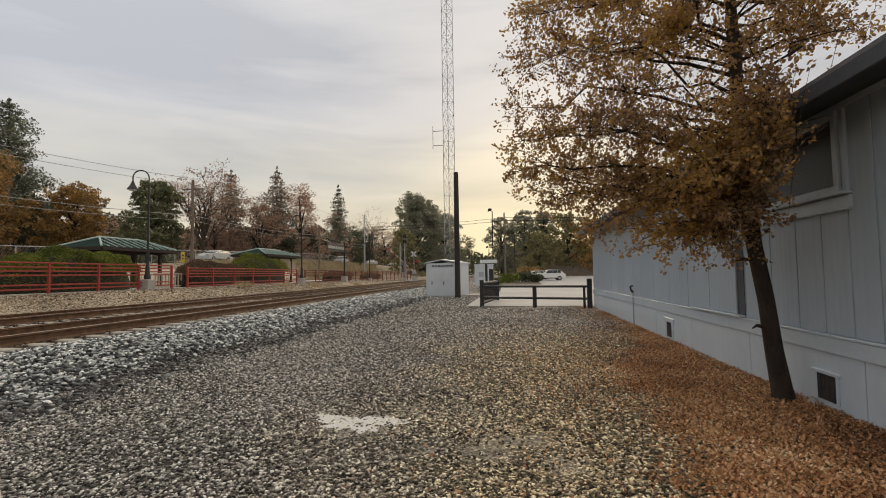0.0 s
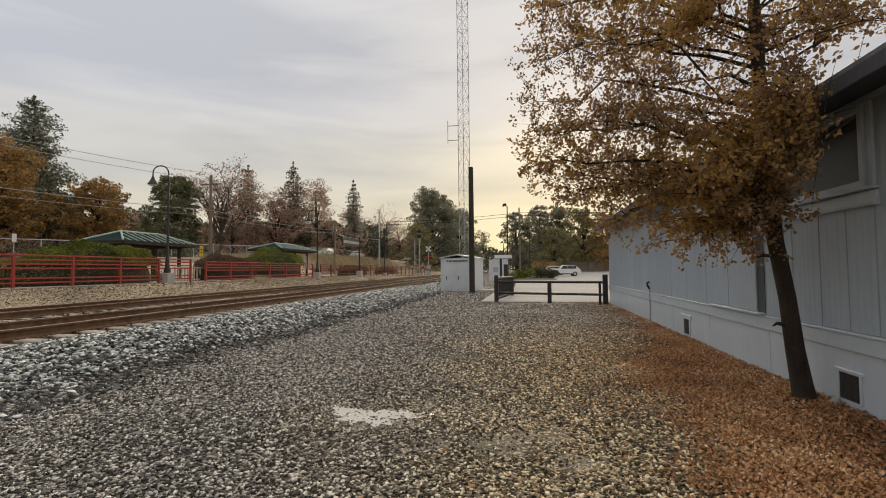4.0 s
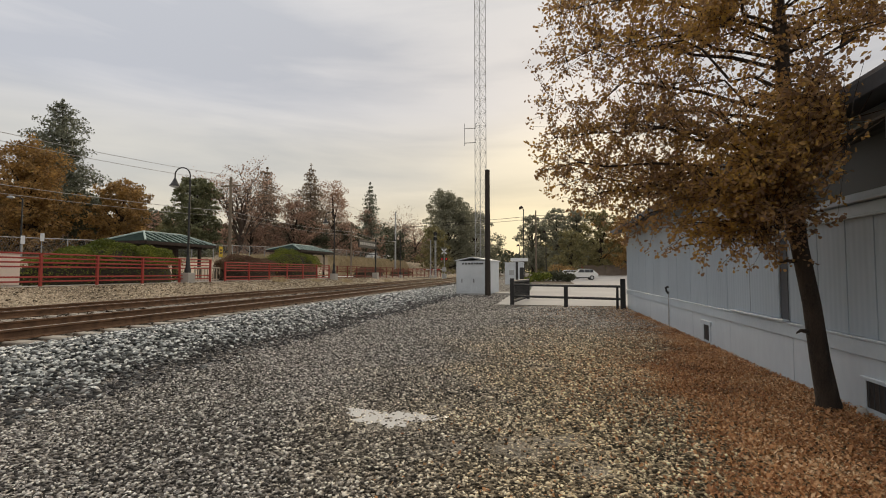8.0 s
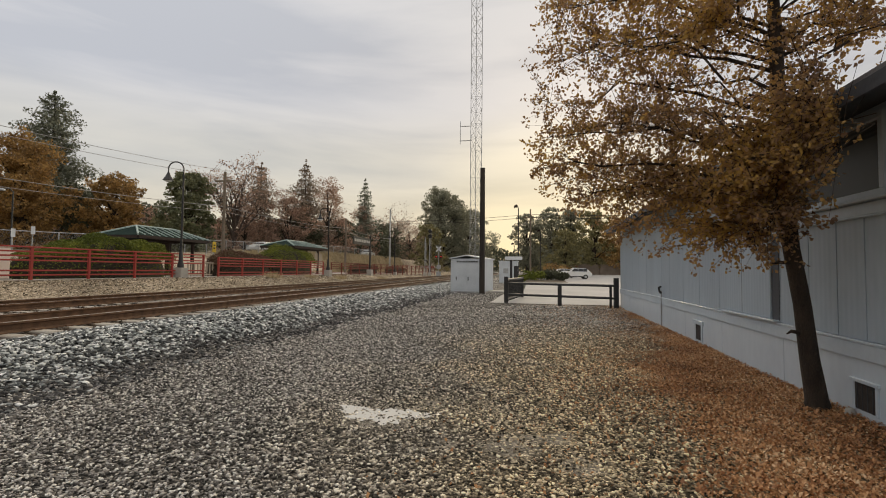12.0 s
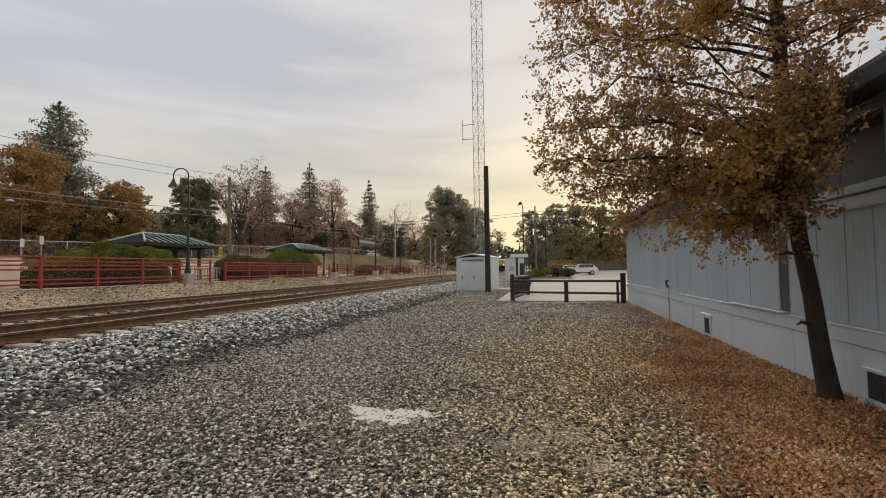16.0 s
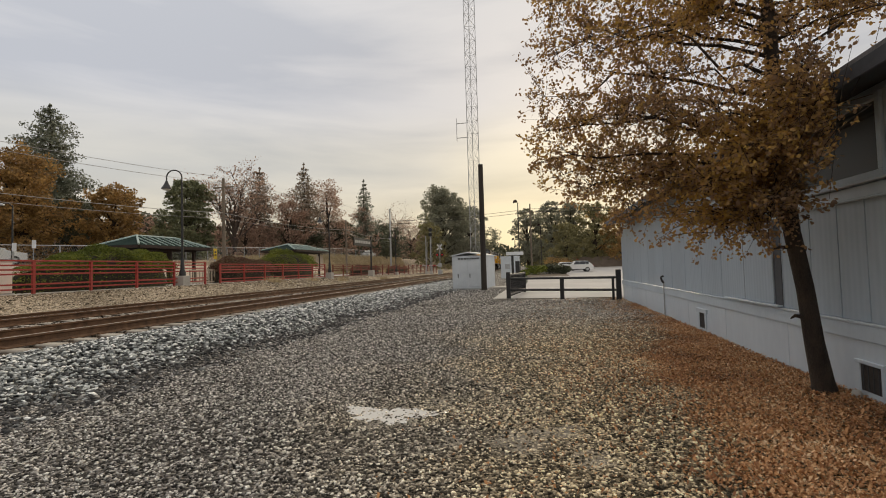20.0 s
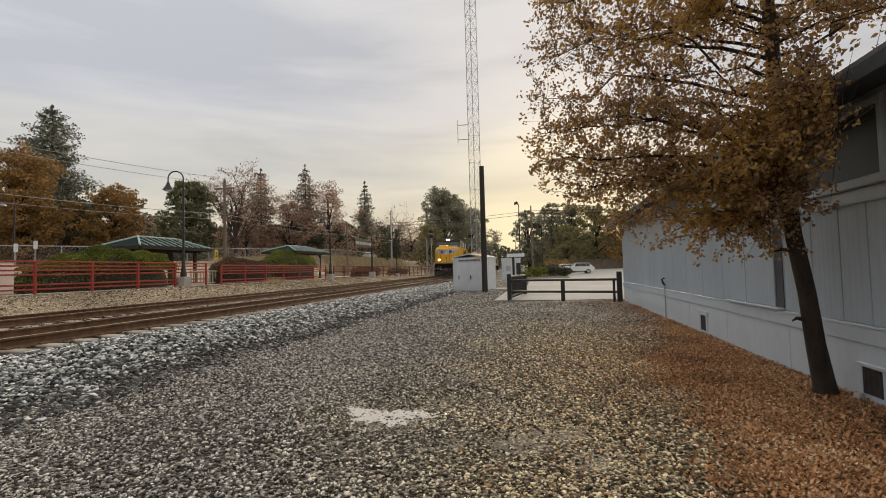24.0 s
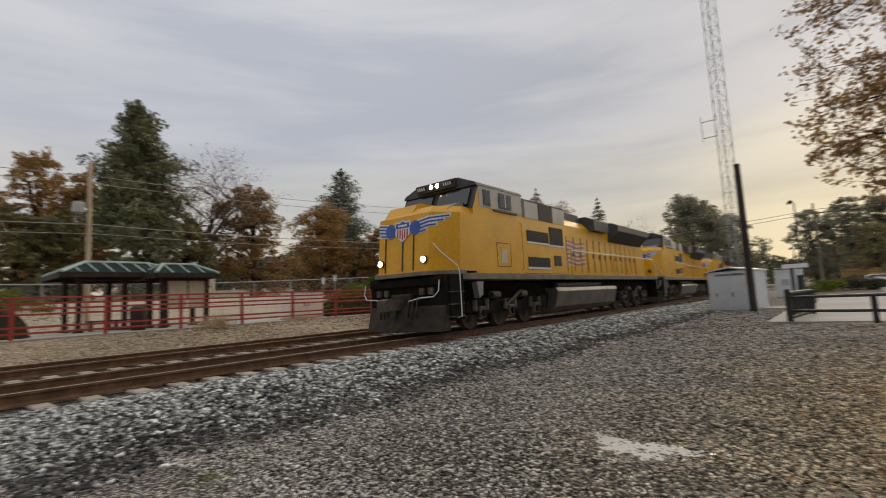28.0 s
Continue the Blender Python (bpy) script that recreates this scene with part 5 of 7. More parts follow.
scatter("fallen_leaves", 48000, -2.0, 3.52, -3.5, 2.2, 0.02, M_LITTER, "thinly strewn brown fallen leaves by the wall", near=False, keep=lambda x, y: litter_keep(x, y) * step(-3.5, 2.2, y), make=flat_leaves)
scatter("fallen_leaves", 340000, -2.5, 3.52, 2.2, 23, 0.02, M_LITTER, "orange-brown fallen leaves drifted along the wall", keep=litter_keep, make=flat_leaves)


def blob(cx, cy, rx, ry, seed, lift):
    r = random.Random(seed)
    ph = [r.uniform(0, 6.28) for _ in range(4)]
    vs, n = [(cx, cy, lift)], 90
    for k in range(n):
        a = 2 * math.pi * k / n
        w = 1 + 0.22 * math.sin(2 * a + ph[0]) + 0.22 * math.sin(3 * a + ph[1]) + 0.2 * math.sin(5 * a + ph[2]) + 0.13 * math.sin(11 * a + ph[3]) + 0.09 * math.sin(19 * a + ph[0])
        vs.append((cx + rx * w * math.cos(a), cy + ry * w * math.sin(a), lift))
    return Shape().add(vs, [(0, k + 1, (k + 1) % n + 1) for k in range(n)])


M_WATER = bpy.data.materials.new("still_water")
M_WATER.use_nodes = True
M_WATER.node_tree.nodes["Principled BSDF"].inputs["Base Color"].default_value = (0.60, 0.57, 0.51, 1)
M_WATER.node_tree.nodes["Principled BSDF"].inputs["Roughness"].default_value = 0.06
M_WATER.node_tree.nodes["Principled BSDF"].inputs["Specular IOR Level"].default_value = 1.0
solid("puddle", blob(-1.68, 5.06, 0.40, 0.30, 8, 0.009), M_WATER, "small shallow puddle that mirrors the bright sky", "puddle")


def rim_keep(x, y):
    r = np.hypot((x + 1.68) / 0.40, (y - 5.06) / 0.30) + 0.22 * np.sin(7 * x + 3 * y) + 0.18 * np.sin(13 * y - 5 * x)
    return 0.03 + 0.9 * step(0.6, 1.1, r) * step(2.3, 1.4, r)


scatter("puddle_stones", 3000, -2.5, -0.8, 4.4, 5.7, 0.0095, M_STONE, "small stones in and round the puddle", near=False, keep=rim_keep)


def tuft(x, y, n, h, material, label, spread=0.15):
    z = float(ground_z(x, y))
    p = np.stack([x + rng.normal(0, spread, n), y + rng.normal(0, spread, n), np.full(n, z)], 1)
    tip = p + np.stack([rng.normal(0, h * 0.35, n), rng.normal(0, h * 0.35, n), h * rng.uniform(0.5, 1.1, n)], 1)
    w = np.stack([rng.normal(0, 0.008, n), rng.normal(0, 0.008, n), np.zeros(n)], 1) + 0.004
    v = np.stack([p - w, p + w, tip], 1).reshape(-1, 3)
    return tagged(new("weeds", cloud("weeds", v, np.arange(3 * n).reshape(n, 3), material)), label, "weeds", kind="stuff")


tuft(-4.86, 2.15, 50, 0.07, M_HEDGE, "small green weeds in the gravel")
for x, y, n, h in ((-18.4, 30.5, 300, 0.45), (-17.9, 41, 260, 0.5), (-18.6, 8.6, 300, 0.6), (-18.8, 12.5, 160, 0.35), (-17.6, 52, 250, 0.5), (-18.3, 36, 180, 0.35)):
    tuft(x, y, n, h, M_GRASS, "dry straw-coloured weeds on the bank", 0.3)
for x, y in ((3.42, 10.9), (3.38, 17.5)):
    tuft(x, y, 40, 0.12, M_LITTER, "withered weeds at the foot of the wall", 0.12)

# a pale stone by the tree's foot
solid("stone", Shape().lathe([(0.02, 0.0), (0.05, 0.01), (0.055, 0.05), (0.04, 0.09), (0.01, 0.10)], 9, (3.44, 6.22, 0.0)), M_CONCRETE, "pale rounded stone beside the tree", "stone", smooth=True)

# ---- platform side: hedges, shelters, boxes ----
M_SHADECORE = surf("shade_dark_core", (0.012, 0.010, 0.006), (0.04, 0.032, 0.018), 6, 0.95, 0.6)


def hedge(y0, y1, x, zb, h, w, material, label, n, leaf=0.068, skew=0.0):
    ob = thing("hedge", pose(x, (y0 + y1) / 2, zb), label, "hedge", group="platform hedges")
    ln = (y1 - y0) / 2
    d = rng.normal(size=(n, 3))
    d[:, 2] = abs(d[:, 2])
    d /= np.linalg.norm(d, axis=1)[:, None]
    d[:, 2] = d[:, 2] ** 0.8
    lump = 1 + 0.06 * np.sin(5 * d[:, 1] + x + 2 * d[:, 0]) + 0.04 * np.sin(13 * d[:, 1] + 7 * d[:, 2]) + 0.03 * np.sin(23 * d[:, 1] - 11 * d[:, 2])
    p = d * (lump * rng.uniform(0.9, 1.02, n))[:, None] * np.array((w * 0.62, ln, h))
    p[:, 2] *= 1 - skew * (1 - step(-0.55, 0.15, d[:, 1]))
    p = p[(p[:, 2] > h * 0.44) | (rng.uniform(0, 1, n) < 0.10)]
    v, f = leaves(p, leaf)
    # a solid near-black core carries the shade among the inner twigs in its colour
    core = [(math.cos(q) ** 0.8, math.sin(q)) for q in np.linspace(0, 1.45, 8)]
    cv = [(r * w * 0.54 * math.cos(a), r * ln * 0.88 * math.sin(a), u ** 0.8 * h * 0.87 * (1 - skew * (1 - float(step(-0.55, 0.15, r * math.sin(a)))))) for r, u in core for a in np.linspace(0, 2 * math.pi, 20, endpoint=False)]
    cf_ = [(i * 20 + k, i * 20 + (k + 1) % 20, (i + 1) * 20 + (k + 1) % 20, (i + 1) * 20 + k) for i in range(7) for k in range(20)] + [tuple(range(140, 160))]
    part("dark_core", Shape().add(cv, cf_), M_SHADECORE, ob, "solid dark core for the inner twigs, their shade put into its colour", smooth=True)
    part("leafage", cloud("leafage", v, f, material), None, ob)
    for k in range(3):
        y = -ln * 0.6 + 0.6 * ln * k
        part("stem", Shape().pipe([(0, y, -0.1), (0.1, y + 0.1, h * 0.25), (-0.1, y - 0.1, h * 0.45)], [0.05, 0.04, 0.02], 5), M_BARK, ob)
    return ob


hedge(14.9, 24.6, -21.6, 1.02, 2.25, 2.2, M_HEDGE, "big rounded clipped green hedge behind the railing", 52000, skew=0.36)
hedge(27.2, 35.2, -21.4, 1.02, 1.75, 1.8, M_RHEDGE, "low rusty-green hedge behind the railing", 30000)
hedge(33.6, 43.2, -21.8, 1.02, 2.5, 2.2, M_HEDGE, "tall round green hedge behind the railing", 24000)
hedge(50.8, 61.6, -21.4, 0.98, 1.25, 1.3, M_RHEDGE, "low rusty-brown planting behind the far railing", 16000)
hedge(64.6, 76.0, -21.6, 0.98, 1.05, 1.2, M_RHEDGE, "low rusty-brown planting behind the far railing", 12000)
hedge(-7.0, 4.4, -21.8, 1.02, 2.0, 2.2, M_HEDGE, "clipped green hedge beside the near shelter", 24000)


def shelter(yc, half, w, eave, ridge, label, xc=-25.0, panel=None, small=False):
    sh = thing("shelter", pose(xc, yc, 1.0), label, "shelter", group="platform shelters")
    e, r, k = eave - 1.0, ridge - 1.0, half * 0.52
    pts = [(-w, -half, e), (w, -half, e), (w, half, e), (-w, half, e), (0, -k, r), (0, k, r)]
    lo = [(x, y, z - 0.09) for x, y, z in pts]
    roof = part("roof", Shape().add(pts + lo, [(0, 1, 4), (1, 2, 5, 4), (2, 3, 5), (3, 0, 4, 5), (6, 10, 7), (7, 10, 11, 8), (8, 11, 9), (9, 11, 10, 6), (0, 6, 7, 1), (1, 7, 8, 2), (2, 8, 9, 3), (3, 9, 6, 0)]), M_GREENROOF, sh, "green standing-seam hip roof")
    n = int(half * 2 / 0.55)
    for i in range(n + 1):
        y = -half + 2 * half * i / n
        t = min(1.0, (half - abs(y)) / (half - k)) if abs(y) > k else 1.0
        for s in (-1, 1):
            a, b = Vector((s * w, y, e + 0.03)), Vector((s * w * (1 - t), y, e + (r - e) * t + 0.03))
            if (b - a).length > 0.1:
                part("seam", Shape().tube(a, b, 0.03, None, 4), M_RIB, roof)
    for a, b in ((0, 4), (1, 4), (2, 5), (3, 5), (4, 5)):
        part("ridge_cap", Shape().tube(Vector(pts[a]) + Vector((0, 0, 0.03)), Vector(pts[b]) + Vector((0, 0, 0.03)), 0.06, None, 6), M_RIB, roof)
    for s in (-1, 1):
        part("gutter", Shape().box(*sorted((s * w, s * (w + 0.08))), -half, half, e - 0.2, e - 0.02), M_BROWN, sh)
        part("gutter", Shape().box(-w, w, *sorted((s * half, s * (half + 0.08))), e - 0.2, e - 0.02), M_BROWN, sh)
    ny = 2 if small else 3
    for i in range(ny):
        y = -half * 0.7 + 1.4 * half * i / (ny - 1)
        for x in (-w * 0.65, w * 0.65):
            p = part("post", Shape().box(x - 0.09, x + 0.09, y - 0.09, y + 0.09, 0, e - 0.1, 0.01), M_BROWN, sh, "dark brown post")
            part("footing", Shape().box(x - 0.16, x + 0.16, y - 0.16, y + 0.16, 0, 0.12, 0.01), M_BLACK, p)
    for x in (-w * 0.65, w * 0.65):
        part("beam", Shape().box(x - 0.08, x + 0.08, -half * 0.75, half * 0.75, e - 0.32, e - 0.1), M_BROWN, sh)
    if panel:
        for y0, y1, m in panel:
            part("notice_board", Shape().box(w * 0.65 - 0.02, w * 0.65 + 0.03, y0, y1, 0.85, 2.25, 0.01), m, sh, "cream notice board")
    if not small:
        bench = part("bench", Shape().box(-0.25, 0.25, -half * 0.45, half * 0.45, 0.42, 0.48, 0.01), M_BROWN, sh)
        for y in (-half * 0.4, 0, half * 0.4):
            part("bench_leg", Shape().box(-0.2, 0.2, y - 0.04, y + 0.04, 0, 0.42), M_BLACK, bench)
    return sh


shelter(27.2, 3.1, 1.6, 3.52, 4.18, "open platform shelter with green hip roof and brown posts")
shelter(45.9, 3.75, 1.8, 3.8, 4.42, "far platform shelter with green hip roof and cream boards", panel=((1.9, 3.6, M_CREAM), (-2.9, -1.8, M_CREAM)))
shelter(7.1, 2.3, 1.6, 3.45, 3.98, "near platform shelter with green ribbed roof and brown posts", xc=-24.6)
shelter(9.0, 1.3, 1.1, 3.35, 3.8, "small green-roofed kiosk with a cream notice board", xc=-22.9, panel=((-0.7, 0.05, M_CREAM), (0.15, 0.85, M_CREAM)), small=True)

box2 = thing("utility_cabinet", pose(-20.9, 14.1, 1.0), "pale pinkish-white steel utility cabinet behind the railing", "cabinet")
M_PINK = surf("faded_white_paint", (0.76, 0.65, 0.57), (0.86, 0.76, 0.68), 1.5, 0.6, 0.05)
part("body", Shape().box(-0.35, 0.35, -1.0, 1.0, 0.08, 1.32, 0.02), M_PINK, box2)
part("plinth", Shape().box(-0.4, 0.4, -1.05, 1.05, 0, 0.08), M_CONCRETE, box2)
part("lid", Shape().box(-0.39, 0.39, -1.04, 1.04, 1.32, 1.37, 0.01), M_PINK, box2)
for s in (-1, 1):
    d = part("door", Shape().box(0.35, 0.365, min(0.02 * s, 0.95 * s), max(0.02 * s, 0.95 * s), 0.15, 1.27), M_PINK, box2)
    part("handle", Shape().box(0.365, 0.4, 0.1 * s - 0.02, 0.1 * s + 0.02, 0.65, 0.8), M_STEEL, d)

bin_ = thing("trash_can", pose(-21.6, 7.0, 1.0), "dark red-brown round trash can on the platform", "trash can")
part("body", Shape().lathe([(0.24, 0), (0.29, 0.1), (0.31, 0.75), (0.3, 0.8)], 14), M_BROWN, bin_, smooth=True)
part("lid", Shape().lathe([(0.32, 0.8), (0.3, 0.92), (0.15, 1.02), (0.05, 1.03)], 14), M_BLACK, bin_, smooth=True)

# platform slab behind the railing and its kerb
v_, f_ = sheet(-30.8, FENCE_X - 0.25, -8, 70, 0.03, 8, 30)
tagged(new("platform", cloud("platform", v_, f_, M_CONCRETE, True)), "pale concrete station platform behind the railing", "platform", kind="structure")
M_KERB = surf("earth_stained_concrete", (0.17, 0.14, 0.11), (0.3, 0.25, 0.2), 2, 0.9, 0.3)
for k in range(16):
    y = -4 + 5.6 * k
    solid("kerb", Shape().box(FENCE_X - 0.02, FENCE_X + 0.2, y, y + 5.58, 0.6 if k > 7 else 0.8, 0.8 if k > 7 else 1.04, 0.02), M_KERB, "weathered beige concrete kerb under the railing", "kerb", kind="structure")

# retaining wall and chain-link fence on the slope behind
wl_ = thing("retaining_wall", pose(-31.0, 0, 0), "beige concrete block retaining wall behind the platform", "wall", kind="structure")
for r in range(4):
    for k in range(30):
        part("block", Shape().box(-0.2, 0.0, 4 + k * 2.0 + (r % 2) * 0.9, 5.985 + k * 2.0 + (r % 2) * 0.9, 1.0 + r * 0.36, 1.345 + r * 0.36, 0.015), M_BEIGE, wl_)


def chain_z(y):
    return 2.35 + 0.03 * max(0.0, min(60.0, y - 15))


cf = thing("chain_link_fence", pose(-33.2, 0, 0), "galvanised chain-link fence along the road above the platform", "fence")
ys = np.arange(0, 92, 3.05)
for y in ys:
    part("post", Shape().tube((0, y, chain_z(y) - 0.4), (0, y, chain_z(y) + 1.25), 0.04, None, 6), M_GALV, cf)
for a, b in zip(ys, ys[1:]):
    part("top_rail", Shape().tube((0, a, chain_z(a) + 1.22), (0, b, chain_z(b) + 1.22), 0.03, None, 6), M_GALV, cf)
net = Shape()
for y in np.arange(0, 90, 0.16):
    for s in (-1, 1):
        y1 = y + 0.6 * s
        net.add([(0, y - 0.004, chain_z(y)), (0, y + 0.004, chain_z(y)), (0, y1 + 0.004, chain_z(y1) + 1.2), (0, y1 - 0.004, chain_z(y1) + 1.2)], [(0, 1, 2, 3)])
part("mesh_wire", net, M_GALV, cf, "diamond wire mesh")["kind"] = "stuff"

for y, zb, h in ((24.0, 2.4, 1.5), (25.2, 2.4, 1.75)):
    sg = thing("road_sign", pose(-32.6, y, zb), "small white sign plate on a post by the fence", "sign", group="small road signs")
    part("post", Shape().tube((0, 0, 0), (0, 0, h), 0.03, None, 6), M_GALV, sg)
    part("plate", Shape().box(0.03, 0.05, -0.13, 0.13, h - 0.5, h + 0.03), M_EMWHITE, sg)

ysig = thing("warning_sign", pose(-24.2, 31.9, 1.0), "yellow warning sign plate on a post", "sign")
part("post", Shape().tube((0, 0, 0), (0, 0, 2.3), 0.035, None, 6), M_GALV, ysig)
pl_ = part("plate", Shape().box(0.04, 0.06, -0.2, 0.2, 1.75, 2.55, 0.01), M_SIGNY, ysig)
part("symbol_bar", Shape().box(0.062, 0.066, -0.1, 0.1, 2.0, 2.12), M_BLACK, pl_)
part("symbol_bar", Shape().box(0.062, 0.066, -0.1, 0.1, 2.22, 2.34), M_BLACK, pl_)

# station name board
nb_ = thing("station_sign", pose(-19.2, 0, 0.8), "dark station name board hung from one post", "sign")
for y in (52.4,):
    p = part("post", Shape().box(-0.08, 0.08, y - 0.08, y + 0.08, 0, 4.6, 0.01), M_BLACK, nb_)
    part("footing", Shape().box(-0.3, 0.3, y - 0.3, y + 0.3, -0.4, 0.75, 0.03), M_CONCRETE, p)
bd = part("board", Shape().box(-0.05, 0.05, 47.2, 52.4, 3.45, 4.3, 0.01), M_BLACK, nb_, "dark grey board with a pale line of lettering")
for k in range(9):
    part("letter_bar", Shape().box(0.052, 0.056, 47.5 + k * 0.52, 47.9 + k * 0.52, 3.75, 4.05), M_GALV, bd)


# ---- poles and wires ----
def utility_pole(x, y, z, h, label, arms=(), r=0.16, material=None):
    p = thing("utility_pole", pose(x, y, z), label, "utility pole", group="utility poles")
    part("shaft", Shape().tube((0, 0, -0.5), (0, 0, h), r, r * 0.7, 10), material or M_WOOD, p, smooth=True)
    for az, ln in arms:
        c = part("crossarm", Shape().box(-ln, ln, -0.06, 0.06, az - 0.06, az + 0.06, 0.01), M_WOOD, p)
        for s in (-0.9, -0.4, 0.4, 0.9):
            part("insulator", Shape().tube((s * ln, 0, az + 0.06), (s * ln, 0, az + 0.22), 0.035, None, 6), M_GALV, c)
    return p


utility_pole(-27.2, 6.65, 1.0, 8.1, "pale wooden utility pole behind the near shelter", r=0.13, material=M_PALEWOOD)
part("transformer", Shape().box(-0.15, 0.15, -0.65, -0.2, 5.6, 6.1, 0.03), M_GALV, bpy.data.objects["utility_pole"])
utility_pole(-27.0, 36.8, 1.0, 9.0, "brown wooden utility pole behind the platform", ((8.2, 1.0),))
utility_pole(-27.0, 63.6, 1.0, 7.8, "brown wooden utility pole behind the platform")
utility_pole(-27.0, 84.2, 1.0, 11.8, "pale slender utility pole beside the crossing", ((9.0, 0.5),), 0.18, M_GALV)
utility_pole(-1.36, 81.0, 0.35, 11.6, "brown wooden utility pole beyond the parking lot", ((10.2, 1.2),))


def wire(points, label, r=0.016, material=None):
    """A cable that sags between supports."""
    pts = []
    for (a, b) in zip(points, points[1:]):
        a, b = Vector(a), Vector(b)
        sag = 0.012 * (b - a).length
        for i in range(12):
            t = i / 12
            q = a.lerp(b, t)
            q.z -= sag * 4 * t * (1 - t)
            pts.append(q)
    pts.append(Vector(points[-1]))
    return solid("overhead_cable", Shape().pipe(pts, r, 5), material or M_CABLE, label, "cable", group="overhead cables")


# cable colour lightened to carry the sky's sheen along the wires
M_CABLE = surf("sky_paled_cable", (0.30, 0.29, 0.28), (0.42, 0.41, 0.40), 2, 0.5)
low_ = [(-27, -40, 6.0), (-27, 6.9, 6.05), (-27, 36.8, 6.95), (-27, 63.6, 7.4), (-27, 84.2, 7.2)]
wire(low_, "thick telephone cable slung along the poles", 0.021)
wire([(x, y, z - 0.45) for x, y, z in low_], "thin telephone cable slung along the poles")
for dz, dx in ((0.0, -0.3), (0.45, 0.3)):
    wire([(-27 + dx, -40, 7.9 + dz * 0.5), (-27 + dx, 6.9, 8.1 + dz * 0.5), (-27 + dx, 36.8, 9.6 + dz), (-27 + dx, 63.6, 10.4 + dz), (-27 + dx, 84.2, 10.3 + dz)], "thin power line slung along the poles")
for dz in (0.0, 0.5):
    wire([(-27, 84.2, 10.0 + dz), (-1.36, 81.0, 10.6 + dz), (40, 78, 10.4 + dz)], "dark power line slung across the tracks", 0.03, M_BLACK)
wire([(-1.36, 81, 10.6), (-2.5, 62.5, 7.4), (4, 50, 8.6)], "drooping service cable from pole to lamp", 0.02)

# ---- crossing signals ----
def signal_mast(x, y, z, h, label, heads):
    s = thing("railway_signal", pose(x, y, z), label, "railway signal", group="crossing signals")
    part("mast", Shape().tube((0, 0, 0), (0, 0, h), 0.07, None, 8), M_GALV, s)
    part("base", Shape().box(-0.25, 0.25, -0.25, 0.25, -0.3, 0.25, 0.02), M_CONCRETE, s)
    for hz in heads:
        hd = part("signal_head", Shape().tube((0, -0.1, hz), (0, 0.15, hz), 0.32, None, 14), M_BLACK, s)
        for k in range(3):
            part("hood", Shape().tube((0, -0.35, hz + 0.17 - 0.17 * k), (0, -0.1, hz + 0.17 - 0.17 * k), 0.09, 0.08, 8), M_BLACK, hd)
    lad = part("ladder", Shape().tube((-0.17, 0.24, 0.3), (-0.17, 0.24, h - 0.6), 0.018, None, 5).tube((0.17, 0.24, 0.3), (0.17, 0.24, h - 0.6), 0.018, None, 5), M_GALV, s)
    for k in range(int((h - 1.2) / 0.3)):
        part("rung", Shape().tube((-0.17, 0.24, 0.5 + 0.3 * k), (0.17, 0.24, 0.5 + 0.3 * k), 0.012, None, 5), M_GALV, lad)
    return s


signal_mast(-18.3, 76.0, 0.9, 6.0, "slim grey signal mast beside the crossing", ())
signal_mast(-17.5, 75.9, 0.9, 7.3, "grey signal mast with black heads beside the crossing", (7.0, 6.2))
xb = thing("crossing_signal", pose(-16.5, 78.3, 0.9), "crossing gate signal with crossbuck and red lamps", "crossing signal")
part("mast", Shape().tube((0, 0, 0), (0, 0, 4.7), 0.06, None, 8), M_GALV, xb)
part("base", Shape().box(-0.35, 0.35, -0.35, 0.35, -0.4, 0.4, 0.03), M_GALV, xb)
for a in (45, -45):
    part("crossbuck", Shape().box(-0.6, 0.6, -0.1, -0.07, -0.11, 0.11, 0, pose(0, 0, 4.2, 0, a, 0)), M_EMWHITE, xb)
for x in (-0.4, 0.4):
    b = part("lamp_disc", Shape().tube((x, -0.12, 2.9), (x, -0.06, 2.9), 0.28, None, 14), M_BLACK, xb)
    part("red_lens", Shape().tube((x, -0.16, 2.9), (x, -0.12, 2.9), 0.1, None, 12), M_SIGRED, b, "lit red lamp")
part("lamp_bar", Shape().box(-0.4, 0.4, -0.06, -0.02, 2.85, 2.95), M_GALV, xb)
part("motor_box", Shape().box(-0.3, 0.3, -0.3, 0.3, 0.8, 1.5, 0.03), M_GALV, xb)
gate_arm = part("gate_arm", Shape().box(-6.2, 0.3, -0.16, -0.12, -0.05, 0.05), M_EMWHITE, xb, "red and white striped gate arm", at=pose(0, 0, 1.15, 0, 43, 0))
for k in range(5):
    part("stripe", Shape().box(-6.1 + k * 1.2, -5.5 + k * 1.2, -0.165, -0.115, -0.052, 0.052), M_EMRED, gate_arm)

# ---- the lot: second cabinet, lamps, planter, cars ----
sh2 = thing("equipment_cabinet", pose(-4.72, 58.3, 0.05), "smaller white steel equipment cabinet by the lot", "cabinet")
part("body", Shape().box(0, 2.2, 0, 2.4, 0.05, 2.62, 0.02), M_WHITE, sh2)
part("lid", Shape().box(-0.06, 2.26, -0.06, 2.46, 2.62, 2.73, 0.02), M_WHITE, sh2)
part("vent", Shape().box(0.5, 1.1, -0.02, 0, 1.2, 1.8), M_GALV, sh2)
part("plinth", Shape().box(-0.05, 2.25, -0.05, 2.45, -0.2, 0.06), M_CONCRETE, sh2)
fence2 = thing("chain_link_fence", pose(-5.9, 50, 0), "chain-link panel with white sign beside the cabinet", "fence")
for y in (0, 3):
    part("post", Shape().tube((0, y, 0), (0, y, 2.1), 0.04, None, 6), M_GALV, fence2)
